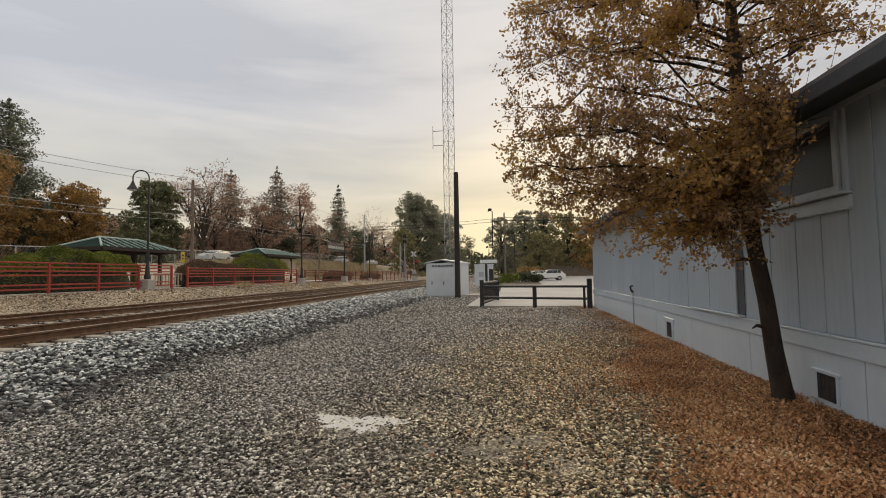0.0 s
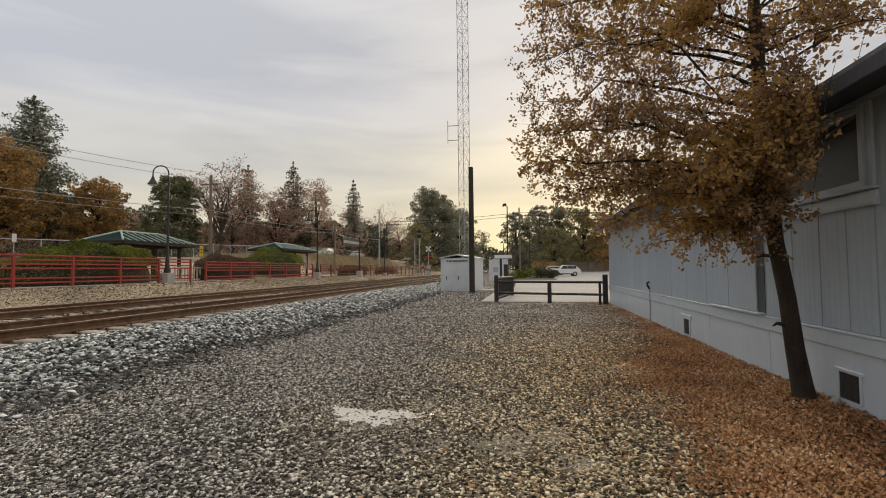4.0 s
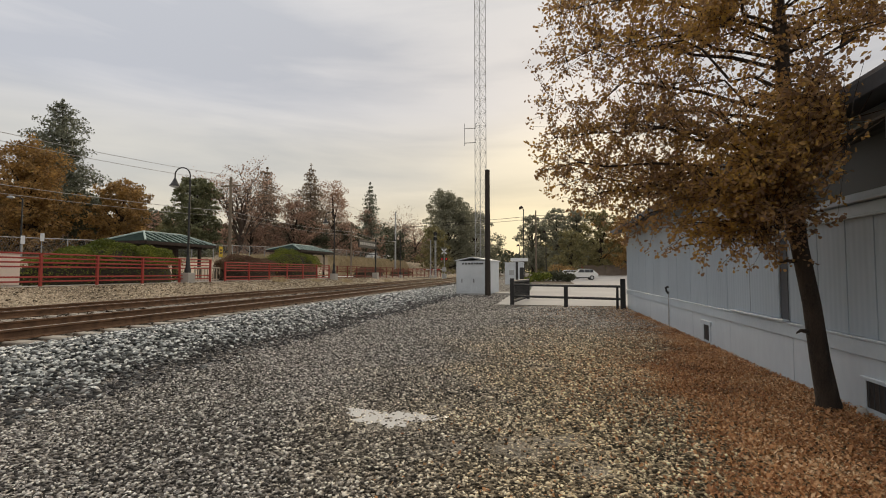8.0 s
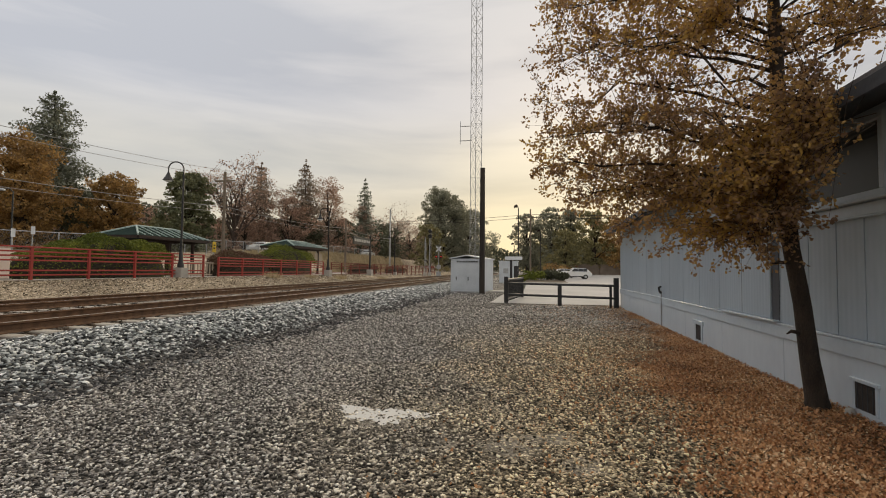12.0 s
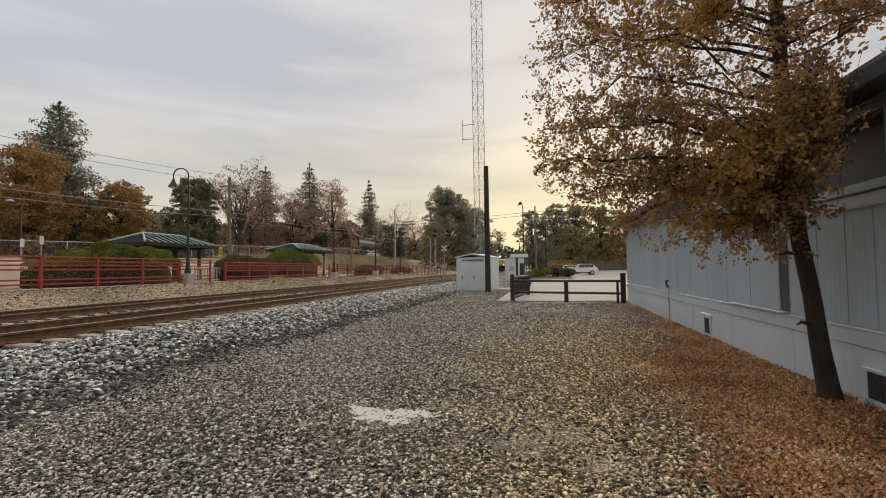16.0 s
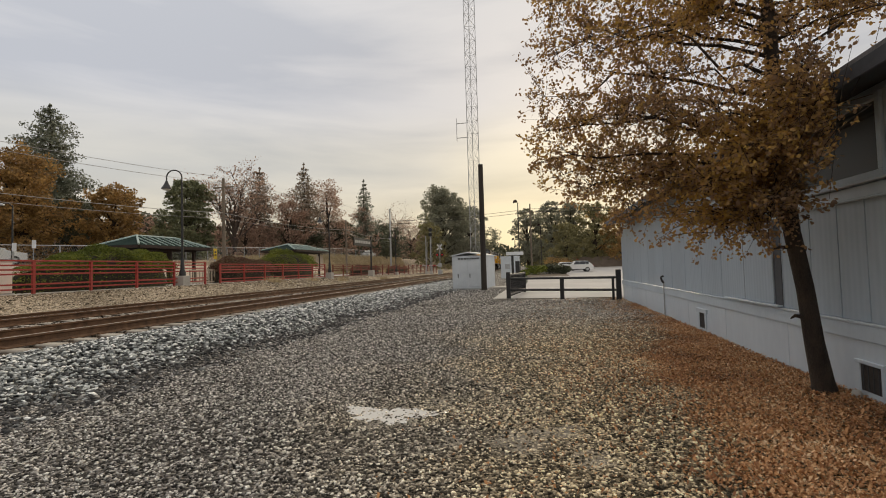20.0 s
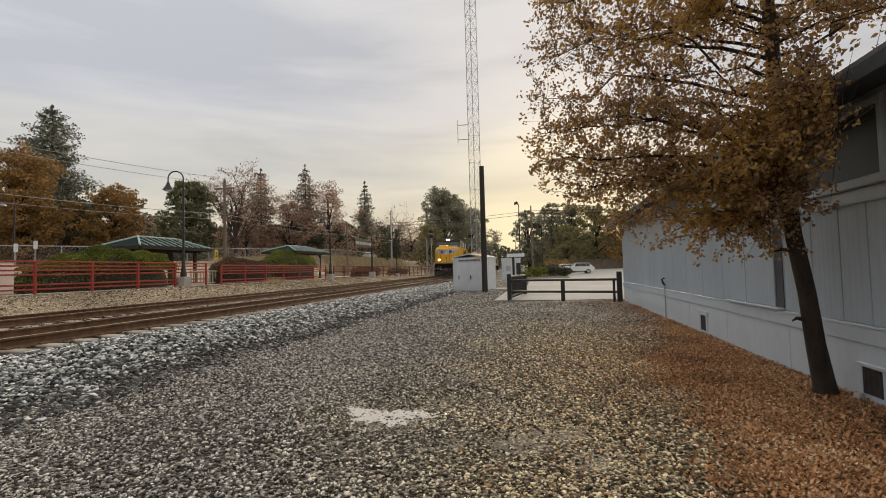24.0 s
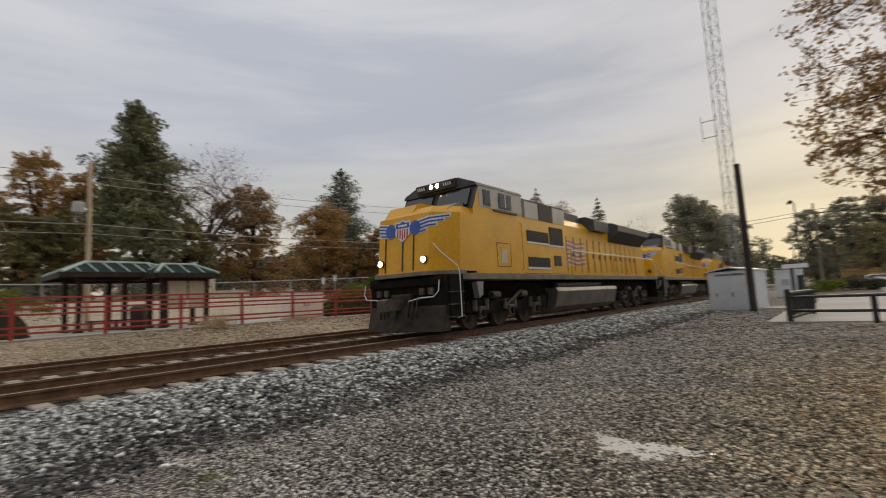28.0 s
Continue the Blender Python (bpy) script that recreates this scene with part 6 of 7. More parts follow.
part("plate", Shape().box(-0.02, 0.02, 0.6, 1.4, 1.2, 1.9), M_EMWHITE, fence2)
part("rail", Shape().tube((0, 0, 2.1), (0, 3, 2.1), 0.03, None, 6), M_GALV, fence2)
solid("concrete_pad", Shape().box(-3.6, -2.3, 34.2, 36.4, -0.1, 0.1, 0.02), M_CONCRETE, "low concrete pad beside the cabinet", "pad")


def lot_lamp(x, y, z, h, label):
    l = thing("street_lamp", pose(x, y, z), label, "street lamp", group="parking lot lamps")
    part("post", Shape().tube((0, 0, 0), (0, 0, h), 0.09, 0.06, 8), M_BLACK, l)
    part("arm", Shape().tube((0, 0, h), (-0.5, -0.1, h + 0.12), 0.035, None, 6), M_BLACK, l)
    part("head", Shape().prism([(-0.3, 0.0), (-0.15, 0.28), (0.2, 0.3), (0.3, 0.02)], "y", -0.25, 0.25), M_BROWN, l, "flood lamp head", at=pose(-0.3, -0.1, h + 0.05, 0, -18, 0))
    return l


lot_lamp(-2.6, 62.6, 0.02, 9.8, "tall dark parking lot lamp with a flood head")
lot_lamp(0.3, 86.7, 0.5, 8.1, "dark parking lot lamp beyond the lot")
lot_lamp(-4.6, 92.0, -0.05, 6.6, "dark lamp post by the line")

ws = thing("notice_post", pose(-2.1, 40.6, 0.1), "white sign board on a dark post behind the gate", "sign")
part("post", Shape().box(-0.28, -0.08, -0.1, 0.1, 0, 2.4, 0.01), M_BLACK, ws)
part("board", Shape().box(-0.7, 0.75, -0.12, 0.12, 2.4, 2.68, 0.02), M_EMWHITE, ws, "white flat board")
part("box", Shape().box(0.05, 0.4, -0.15, 0.15, 0.9, 1.9, 0.02), M_BLACK, ws)
pot = thing("planter", pose(-1.45, 40.3, 0.1), "round grey-green concrete planter", "planter")
part("pot", Shape().lathe([(0.3, 0), (0.36, 0.1), (0.42, 0.55), (0.44, 0.62), (0.38, 0.62), (0.36, 0.55)], 16), surf("mossy_concrete", (0.16, 0.18, 0.14), (0.28, 0.29, 0.24), 4, 0.9, 0.2), pot, smooth=True)
v_, f_ = leaves(in_clumps([(0, 0, 0.62)], [(0.34, 0.34, 0.1)], 200), 0.1)
part("plants", cloud("plants", v_, f_, M_HEDGE), None, pot)


def shrub(x, y, r, h, material, label, n=1600, leaf=0.2):
    z = float(ground_z(x, y))
    ob = thing("shrub", pose(x, y, z), label, "shrub", group="parking lot shrubs")
    cs = [(rng.uniform(-r, r) * 0.6, rng.uniform(-r, r) * 0.6, h * rng.uniform(0.3, 0.65)) for _ in range(12)]
    v, f = leaves(in_clumps(cs, np.array([(r * 0.5, r * 0.5, h * 0.35)] * 12), n, 0.6), leaf)
    part("leafage", cloud("leafage", v, f, material), None, ob)
    st = Shape()
    for k in range(4):
        st.pipe([(0, 0, -0.1), (r * 0.2 * math.cos(k * 1.6), r * 0.2 * math.sin(k * 1.6), h * 0.3), (r * 0.4 * math.cos(k * 1.6), r * 0.4 * math.sin(k * 1.6), h * 0.6)], [0.05, 0.035, 0.02], 5)
    part("stem", st, M_BARK, ob)
    return ob


shrub(-0.6, 66, 1.6, 1.4, M_HEDGE, "green shrub at the edge of the lot")
shrub(1.7, 67.5, 1.9, 1.75, M_DARKLEAF, "dark rounded shrub at the edge of the lot")
shrub(3.3, 66.5, 1.3, 1.2, M_DARKLEAF, "low dark shrub at the edge of the lot")
shrub(-2.0, 60, 1.0, 0.9, M_HEDGE, "low green shrub at the edge of the lot")
shrub(3.2, 86, 2.6, 2.6, M_OAKBROWN, "russet shrub beyond the parking lot")
v_, f_ = sheet(-2.4, 3.4, 58, 70, 0.06, 8, 10)
tagged(new("planting_bed", cloud("planting_bed", v_, f_, surf("bark_mulch", (0.07, 0.05, 0.035), (0.2, 0.16, 0.11), 4, 0.95, 0.3), True)), "mulched planting bed at the lot's edge", "planting bed", kind="structure")


def car(x, y, z, turn, label, suv=True):
    c = thing("car", pose(x, y, z, 0, 0, turn), label, "car", group="parked cars")
    top = 1.66 if suv else 1.45
    body = [(-2.35, 0.35), (-2.4, 0.7), (-2.3, 0.90), (-1.1, 1.07), (2.15, 1.05), (2.38, 0.88), (2.38, 0.4)]
    part("body", Shape().prism(body, "y", -0.9, 0.9), M_CARWHITE, c)
    part("cabin", Shape().add([(-1.15, -0.84, 1.06), (-1.15, 0.84, 1.06), (2.2, 0.84, 1.04), (2.2, -0.84, 1.04), (-0.2, -0.66, top), (-0.2, 0.66, top), (1.55, 0.66, top - 0.05), (1.55, -0.66, top - 0.05)],
                              [(0, 1, 2, 3), (4, 7, 6, 5), (0, 4, 5, 1), (1, 5, 6, 2), (2, 6, 7, 3), (3, 7, 4, 0)]), M_CARWHITE, c)
    for s in (-1, 1):
        for a, b in ((-0.5, 0.37), (0.40, 1.17), (1.20, 1.68)):
            vs, fs = slab([(a + (0.25 if a < 0 else 0), s * 0.70, top - 0.1), (b, s * 0.70, top - 0.1), (b, s * 0.845, 1.12), (a - 0.1 if a < 0 else a, s * 0.845, 1.12)], (0, s, 0.3), 0.012)
            part("side_window", Shape().add(vs, fs), M_GLASS, c)
        for wx in (-1.5, 1.45):
            w = part("wheel", Shape().tube((wx, s * 0.72, 0.34), (wx, s * 0.93, 0.34), 0.34, None, 18), M_TYRE, c)
            part("rim", Shape().tube((wx, s * 0.93, 0.34), (wx, s * 0.945, 0.34), 0.2, None, 14), M_GALV, w)
        part("headlight", Shape().box(-2.405, -2.33, min(s * 0.5, s * 0.85), max(s * 0.5, s * 0.85), 0.72, 0.88), M_GALV, c)
        part("tail_light", Shape().box(2.36, 2.4, min(s * 0.6, s * 0.86), max(s * 0.6, s * 0.86), 0.75, 1.0), M_EMRED, c)
        part("mirror", Shape().box(-0.75, -0.6, min(s * 0.9, s * 1.06), max(s * 0.9, s * 1.06), 1.08, 1.22, 0.02), M_CARWHITE, c)
    part("windscreen", Shape().add(*slab([(-1.08, -0.74, 1.12), (-1.08, 0.74, 1.12), (-0.28, 0.6, top - 0.08), (-0.28, -0.6, top - 0.08)], (-0.7, 0, 0.7), 0.012)), M_GLASS, c)
    part("sill", Shape().box(-1.1, 1.05, -0.91, 0.91, 0.3, 0.42), M_TYRE, c)
    return c


car(5.4, 75.0, float(ground_z(5.4, 75)) + 0.03, 6, "white sport utility car parked on the lot")
car(3.6, 80.8, float(ground_z(3.6, 80.8)) + 0.03, 12, "white saloon car parked behind the other", False)
# the road above the platform
v_, f_ = sheet(-40.0, -34.3, -95, 150, 0.03, 6, 60)
tagged(new("road", cloud("road", v_, f_, M_ASPHALT, True)), "grey asphalt road above the platform", "road", kind="structure")
car(-36.2, 97.2, float(ground_z(-36.2, 97.2)) + 0.03, 90, "white car standing on the road above the platform")


def upper_road_car(label, suv):
    c = car(-36, 120, 0, 90, label, suv)
    c["group"] = "cars on the road"
    return c


car_a = upper_road_car("white car driving along the upper road", False)
car_b = upper_road_car("white car driving along the upper road", False)
car_c = upper_road_car("white saloon car driving along the road", False)
car_d = upper_road_car("white saloon car driving the other way", False)

hl_ = thing("street_lamp", pose(-33.8, 24.8, 2.8), "thin grey street lamp by the upper road", "street lamp")
part("post", Shape().tube((0, 0, -0.4), (0, 0, 3.7), 0.06, 0.045, 8), M_BLACK, hl_)
part("arm", Shape().pipe([(0, 0, 3.6), (0.1, -0.3, 3.78), (0.12, -0.75, 3.72)], 0.03, 6), M_BLACK, hl_)
part("head", Shape().lathe([(0.05, 0.06), (0.2, 0.0), (0.22, -0.08), (0.1, -0.12)], 10, (0.12, -0.8, 3.68)), M_GALV, hl_, "pale lamp head")

# baluster rail at the end of the shelter's floor
br_ = thing("baluster_rail", pose(-21.2, 0, 1.03), "tan wooden baluster rail beside the shelter", "railing")
part("top_rail", Shape().box(-0.05, 0.05, 25.6, 28.2, 0.82, 0.9, 0.01), M_CREAM, br_)
part("bottom_rail", Shape().box(-0.04, 0.04, 25.6, 28.2, 0.06, 0.13, 0.01), M_CREAM, br_)
for k in range(10):
    part("baluster", Shape().box(-0.035, 0.035, 25.62 + k * 0.28, 25.69 + k * 0.28, 0.0, 0.82), M_CREAM, br_)

rw = thing("road_wall", pose(0, 100, 0), "low brown wall along the far road", "wall", kind="structure")
for k in range(14):
    part("wall_panel", Shape().box(3 + k * 3.0, 5.97 + k * 3.0, 0, 0.3, 0.6, 3.0, 0.03), surf("brown_wall_paint", (0.16, 0.125, 0.10), (0.25, 0.20, 0.165), 1, 0.9, 0.1) if k == 0 else bpy.data.materials["brown_wall_paint"], rw)
st = thing("stop_sign", pose(7.0, 96, 0.78), "red stop sign seen far across the lot", "sign")
part("post", Shape().tube((0, 0, 0), (0, 0, 2.2), 0.03, None, 6), M_GALV, st)
part("plate", Shape().tube((0, -0.05, 2.0), (0, -0.03, 2.0), 0.4, None, 8), M_EMRED, st)
part("word_bar", Shape().box(-0.25, 0.25, -0.06, -0.052, 1.93, 2.07), M_EMWHITE, st)

# house roof glimpsed between the trees by the near shelter
far = thing("house", pose(-74, 27, 4.4), "pale-roofed house glimpsed between the trees", "house")
part("wall", Shape().box(-3, 3, -6, 6, 0, 3.0), M_BEIGE, far)
part("roof", Shape().prism([(-3.6, 2.9), (0, 5.2), (3.6, 2.9)], "y", -6.6, 6.6), M_GALV, far)

# ---- woods that close the view ----
def woods(name, az0, az1, d0, d1, h0, h1, n, material, label, leaf=1.0, k=3):
    n, leaf = n * k, leaf * 0.6
    a = np.radians(rng.uniform(az0, az1, n))
    d = rng.uniform(d0, d1, n)
    hh = h0 + (h1 - h0) * (0.5 + 0.25 * np.sin(a * 23) + 0.25 * np.sin(a * 57 + 1))
    x, y = d * np.sin(a), d * np.cos(a)
    p = np.stack([x, y, ground_z(x, y) + hh * rng.uniform(0, 1, n) ** 0.8], 1)
    v, f = leaves(p, leaf)
    return tagged(new(name, cloud(name, v, f, material)), label, "woods", kind="stuff")


woods("far_woods", -75, -18, 105, 165, 4.5, 8.5, 17000, M_DARKLEAF, "dark evergreen woods on the slope behind the station", 1.3)
woods("far_woods", -60, -19, 104, 150, 4, 8, 9000, M_RUST, "rusty autumn woods behind the station", 1.2)
woods("far_woods", -20, 35, 240, 330, 10, 17, 9000, M_DARKLEAF, "distant woods at the end of the line", 2.4)
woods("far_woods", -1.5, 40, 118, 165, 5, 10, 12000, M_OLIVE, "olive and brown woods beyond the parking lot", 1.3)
for y, r, h, m, lb in ((49.5, 0.9, 0.8, M_OLIVE, "dull olive bush on the dry slope"), (58, 0.8, 0.7, M_HEDGE, "low green bush on the dry slope"), (66, 1.0, 0.9, M_RUST, "brown bush on the dry slope"), (73, 0.9, 0.9, M_OLIVE, "dull olive bush on the dry slope"), (81, 1.1, 1.1, M_RUST, "brown bush on the dry slope")):
    shrub(-31.6, y, r, h, m, lb, 900, 0.14)["group"] = "slope bushes"
n_ = 48000
gx_, gy_ = rng.uniform(-33.6, -30.9, n_), rng.uniform(44, 112, n_)
gp_ = np.stack([gx_, gy_, ground_z(gx_, gy_)], 1)
tip_ = gp_ + np.stack([rng.normal(0, 0.16, n_), rng.normal(0, 0.16, n_), rng.uniform(0.15, 0.55, n_)], 1)
gw_ = np.stack([np.zeros(n_), rng.uniform(0.02, 0.05, n_), np.zeros(n_)], 1)
tagged(new("dry_grass_slope", cloud("dry_grass_slope", np.stack([gp_ - gw_, gp_ + gw_, tip_], 1).reshape(-1, 3), np.arange(3 * n_).reshape(n_, 3), M_GRASS)), "dry straw grass on the slope below the road", "grass", kind="stuff")


# ---- the train ----
def nose_point(s, z, out=0.0):
    """A point on the nose's wrapped front: s metres round from the middle, positive to the east."""
    a, w = abs(s), 1.02
    back = 0.10 * max(0.0, z - 2.0)
    if a <= w:
        p = Vector((a, 0.62 + back, z)) + Vector((0, -1, 0)) * out
    else:
        d = Vector((0.52, 0.80, 0)).normalized()
        p = Vector((w, 0.62 + back, z)) + d * (a - w) + Vector((0.838, -0.545, 0)) * out
    return Vector((p.x if s >= 0 else -p.x, p.y, p.z))


def nose_plate(s0, s1, z0, z1, out, t, slant=0.0):
    """A thin plate that follows the nose from s0 to s1."""
    sh = Shape()
    cuts = sorted({s0, s1} | {c for c in (-1.02, 1.02) if s0 < c < s1})
    for a, b in zip(cuts, cuts[1:]):
        ka, kb = slant * (a - s0), slant * (b - s0)
        vs = [nose_point(a, z0 + ka, out), nose_point(b, z0 + kb, out), nose_point(b, z1 + kb, out), nose_point(a, z1 + ka, out),
              nose_point(a, z0 + ka, out + t), nose_point(b, z0 + kb, out + t), nose_point(b, z1 + kb, out + t), nose_point(a, z1 + ka, out + t)]
        sh.add(vs, [(0, 3, 2, 1), (4, 5, 6, 7), (0, 1, 5, 4), (1, 2, 6, 5), (2, 3, 7, 6), (3, 0, 4, 7)])
    return sh


def nose_poly(points, out, t):
    """A flat plate of any outline of (s, z) that follows the nose."""
    n = len(points)
    vs = [nose_point(s, z, out) for s, z in points] + [nose_point(s, z, out + t) for s, z in points]
    return Shape().add(vs, [tuple(range(n))[::-1], tuple(range(n, 2 * n))] + [(i, (i + 1) % n, n + (i + 1) % n, n + i) for i in range(n)])


def ring(shape, outline, z0, z1, inset=0.0, lean=0.0):
    """An upright block over a plan outline; its top is drawn in by inset and shifted back by lean."""
    cx = sum(p[0] for p in outline) / len(outline)
    cy = sum(p[1] for p in outline) / len(outline)
    n = len(outline)
    vs = [(x, y, z0) for x, y in outline] + [(x - math.copysign(inset, x - cx), y + lean * (1 if y < cy else 0), z1) for x, y in outline]
    return shape.add(vs, [tuple(range(n))[::-1], tuple(range(n, 2 * n))] + [(i, (i + 1) % n, n + (i + 1) % n, n + i) for i in range(n)])


WHEELS = []


def wheelset(parent, y):
    sh = Shape()
    for s in (-1, 1):
        sh.tube((s * 0.68, 0, 0), (s * 0.82, 0, 0), 0.53, 0.51, 20)
        sh.tube((s * 0.66, 0, 0), (s * 0.69, 0, 0), 0.56, 0.56, 20)
        for k in range(5):
            a = 2 * math.pi * k / 5
            sh.tube((s * 0.81, 0.3 * math.cos(a), 0.3 * math.sin(a)), (s * 0.835, 0.3 * math.cos(a), 0.3 * math.sin(a)), 0.06, None, 6)
    sh.tube((-0.8, 0, 0), (0.8, 0, 0), 0.1, None, 8)
    ob = part("wheelset", sh, M_STEEL, parent, "worn steel wheels on one axle", at=pose(0, y, 0.53))
    WHEELS.append((ob, y))
    return ob


def truck(lo, yc):
    tk = part("truck_frame", Shape().box(-1.02, 1.02, yc - 2.3, yc + 2.3, 0.62, 0.86, 0.03), M_UNDER, lo, "grimy cast truck frame")
    for s in (-1, 1):
        x0, x1 = sorted((s * 1.0, s * 1.2))
        part("side_frame", Shape().prism([(yc - 2.55, 0.62), (yc - 2.3, 0.5), (yc + 2.3, 0.5), (yc + 2.55, 0.62), (yc + 2.4, 0.9), (yc + 1.2, 1.0), (yc + 0.9, 0.86), (yc - 0.9, 0.86), (yc - 1.2, 1.0), (yc - 2.4, 0.9)], "x", x0, x1), M_UNDER, tk)
        for dy in (-1.75, 0.0, 1.75):
            part("axle_box", Shape().box(min(s * 1.18, s * 1.34), max(s * 1.18, s * 1.34), yc + dy - 0.19, yc + dy + 0.19, 0.36, 0.74, 0.03), M_STEEL, tk)
            part("bearing_cap", Shape().tube((s * 1.34, yc + dy, 0.53), (s * 1.4, yc + dy, 0.53), 0.11, None, 10), M_UNDER, tk)
            for q in (-0.32, 0.32):
                part("spring", Shape().tube((s * 1.24, yc + dy + q, 0.6), (s * 1.24, yc + dy + q, 0.95), 0.085, None, 8), M_STEEL, tk)
        for dy in (-0.9, 0.9):
            part("brake_cylinder", Shape().tube((s * 1.22, yc + dy - 0.2, 1.08), (s * 1.22, yc + dy + 0.25, 1.08), 0.12, None, 10), M_STEEL, tk)
        part("damper", Shape().tube((s * 1.28, yc - 0.3, 0.7), (s * 1.28, yc + 0.75, 1.2), 0.05, None, 8), M_STEEL, tk)
    for dy in (-1.75, 0.0, 1.75):
        wheelset(tk, yc + dy)


def disc(x, y, z, r, n=16):
    """A round lens that faces the front."""
    return Shape().add([(x + r * math.cos(2 * math.pi * k / n), y, z + r * math.sin(2 * math.pi * k / n)) for k in range(n)], [tuple(range(n))])


def engine(name, lit, label):
    """A six-axle road engine; its front faces -y, its rails' top is z = 0."""
    lo = thing(name, pose(0, 0, 0), label, "locomotive", group="train engines")
    # frame and walkway
    part("frame", Shape().box(-1.54, 1.54, 1.3, 21.9, 1.56, 1.76, 0.02), M_SILL, lo, "grimy dark side sill")
    part("underframe", Shape().box(-0.9, 0.9, 1.0, 21.6, 0.95, 1.5), M_UNDER, lo)
    # nose, wrapped round in plan
    nose = [(-1.02, 0.62), (1.02, 0.62), (1.54, 1.42), (1.54, 2.9), (-1.54, 2.9), (-1.54, 1.42)]
    part("nose", ring(Shape(), nose, 1.82, 3.56, 0.0, 0.16), M_YELLOW, lo, "yellow tapered nose")
    part("nose_top", ring(Shape(), [(-0.98, 0.84), (0.98, 0.84), (1.48, 1.62), (1.48, 2.9), (-1.48, 2.9), (-1.48, 1.62)], 3.56, 3.80, 0.12, 0.3), M_YELLOW, lo)
    part("nose_hump", Shape().prism([(0.9, 3.57), (1.2, 3.96), (1.4, 4.02), (2.3, 4.02), (2.3, 3.57)], "x", -0.96, 0.2), M_YELLOW, lo)
    for s in (-0.74, -0.02, 0.42):
        part("door_gap", nose_plate(s, s + 0.045, 1.9, 2.95 if abs(s) > 0.1 else 3.3, 0.002, 0.012), M_BLACK, lo)
    part("deck_lip", ring(Shape(), [(-1.06, 0.5), (1.06, 0.5), (1.58, 1.3), (1.58, 1.7), (-1.58, 1.7), (-1.58, 1.3)], 1.72, 1.83), M_SILL, lo)
    # winged shield, as plain shapes
    shield = [(-0.30, 3.42), (-0.14, 3.40), (0.0, 3.47), (0.14, 3.40), (0.30, 3.42), (0.34, 3.2), (0.27, 2.97), (0.0, 2.78), (-0.27, 2.97), (-0.34, 3.2)]
    em = part("emblem", nose_poly(shield, 0.014, 0.008), M_EMWHITE, lo, "white-edged shield with blue and white wings")
    part("shield_field", nose_poly([(-0.26, 3.37), (-0.13, 3.35), (0.0, 3.42), (0.13, 3.35), (0.26, 3.37), (0.29, 3.2), (-0.29, 3.2)], 0.023, 0.006), M_EMBLUE, em)
    part("shield_bar", nose_plate(-0.18, 0.18, 3.25, 3.31, 0.030, 0.004), M_EMWHITE, em)
    for k in range(5):
        s_ = -0.22 + k * 0.098
        low_ = 2.86 + 0.32 * abs(s_ + 0.024)
        part("shield_stripe", nose_plate(s_, s_ + 0.048, low_, 3.17, 0.023, 0.006), M_EMRED, em)
    for sg in (-1, 1):
        part("wing_hub", nose_poly([(sg * 0.5 + 0.21 * math.cos(2 * math.pi * k / 14), 3.16 + 0.22 * math.sin(2 * math.pi * k / 14)) for k in range(14)], 0.019, 0.006), M_EMBLUE, em)
        for k, (ln, z) in enumerate(((1.70, 3.27), (1.52, 3.165), (1.28, 3.06), (0.98, 2.955))):
            rise = 0.14 * sg
            z0 = z if sg > 0 else z + 0.14 * (ln - 0.42)
            part("wing_edge", nose_plate(*sorted((sg * 0.42, sg * ln)), z0 - 0.03, z0 + 0.09, 0.003, 0.006, rise), M_EMWHITE, em)
            part("wing_feather", nose_plate(*sorted((sg * 0.42, sg * (ln - 0.05))), z0 - 0.004, z0 + 0.042, 0.01, 0.008, rise), M_EMBLUE, em)
    # cab
    cab_pts = [(2.27, 1.76), (2.27, 3.82), (2.62, 4.56), (5.3, 4.56), (5.3, 1.76)]
    part("cab", Shape().prism(cab_pts, "x", -1.53, 1.53), M_YELLOW, lo, "yellow wide cab")
    part("cab_front", Shape().prism([(2.24, 3.78), (2.6, 4.57), (2.64, 4.57), (2.29, 3.78)], "x", -1.53, 1.53), M_DARKGREY, lo, "dark grey windscreen surround")
    for x0, x1 in ((-1.36, -0.16), (0.1, 1.36)):
        part("windscreen", Shape().prism([(2.245, 3.90), (2.50, 4.46), (2.46, 4.47), (2.205, 3.91)], "x", x0, x1), M_VISOR, lo, "dark windscreen pane")
    part("anti_glare_panel", Shape().prism([(1.42, 3.70), (1.95, 3.95), (2.24, 3.99), (2.24, 3.70)], "x", 0.21, 1.2), M_ENGGREY, lo, "dull grey anti-glare patch")
    rf = part("cab_roof", Shape().prism([(-1.56, 4.54), (-1.5, 4.64), (-0.85, 4.9), (0.85, 4.9), (1.5, 4.64), (1.56, 4.54)], "y", 2.5, 5.35), M_DARKGREY, lo, "dark grey cambered roof")
    bx = part("headlight_box", Shape().prism([(2.36, 4.6), (2.32, 4.84), (2.42, 4.89), (2.85, 4.89), (2.85, 4.6)], "x", -0.82, 0.80), M_DARKGREY, rf)
    for x0, x1 in ((-0.78, -0.36), (0.34, 0.76)):
        nb = part("number_board", Shape().prism([(2.335, 4.64), (2.30, 4.81), (2.325, 4.81), (2.36, 4.64)], "x", x0, x1), M_BLACK, bx)
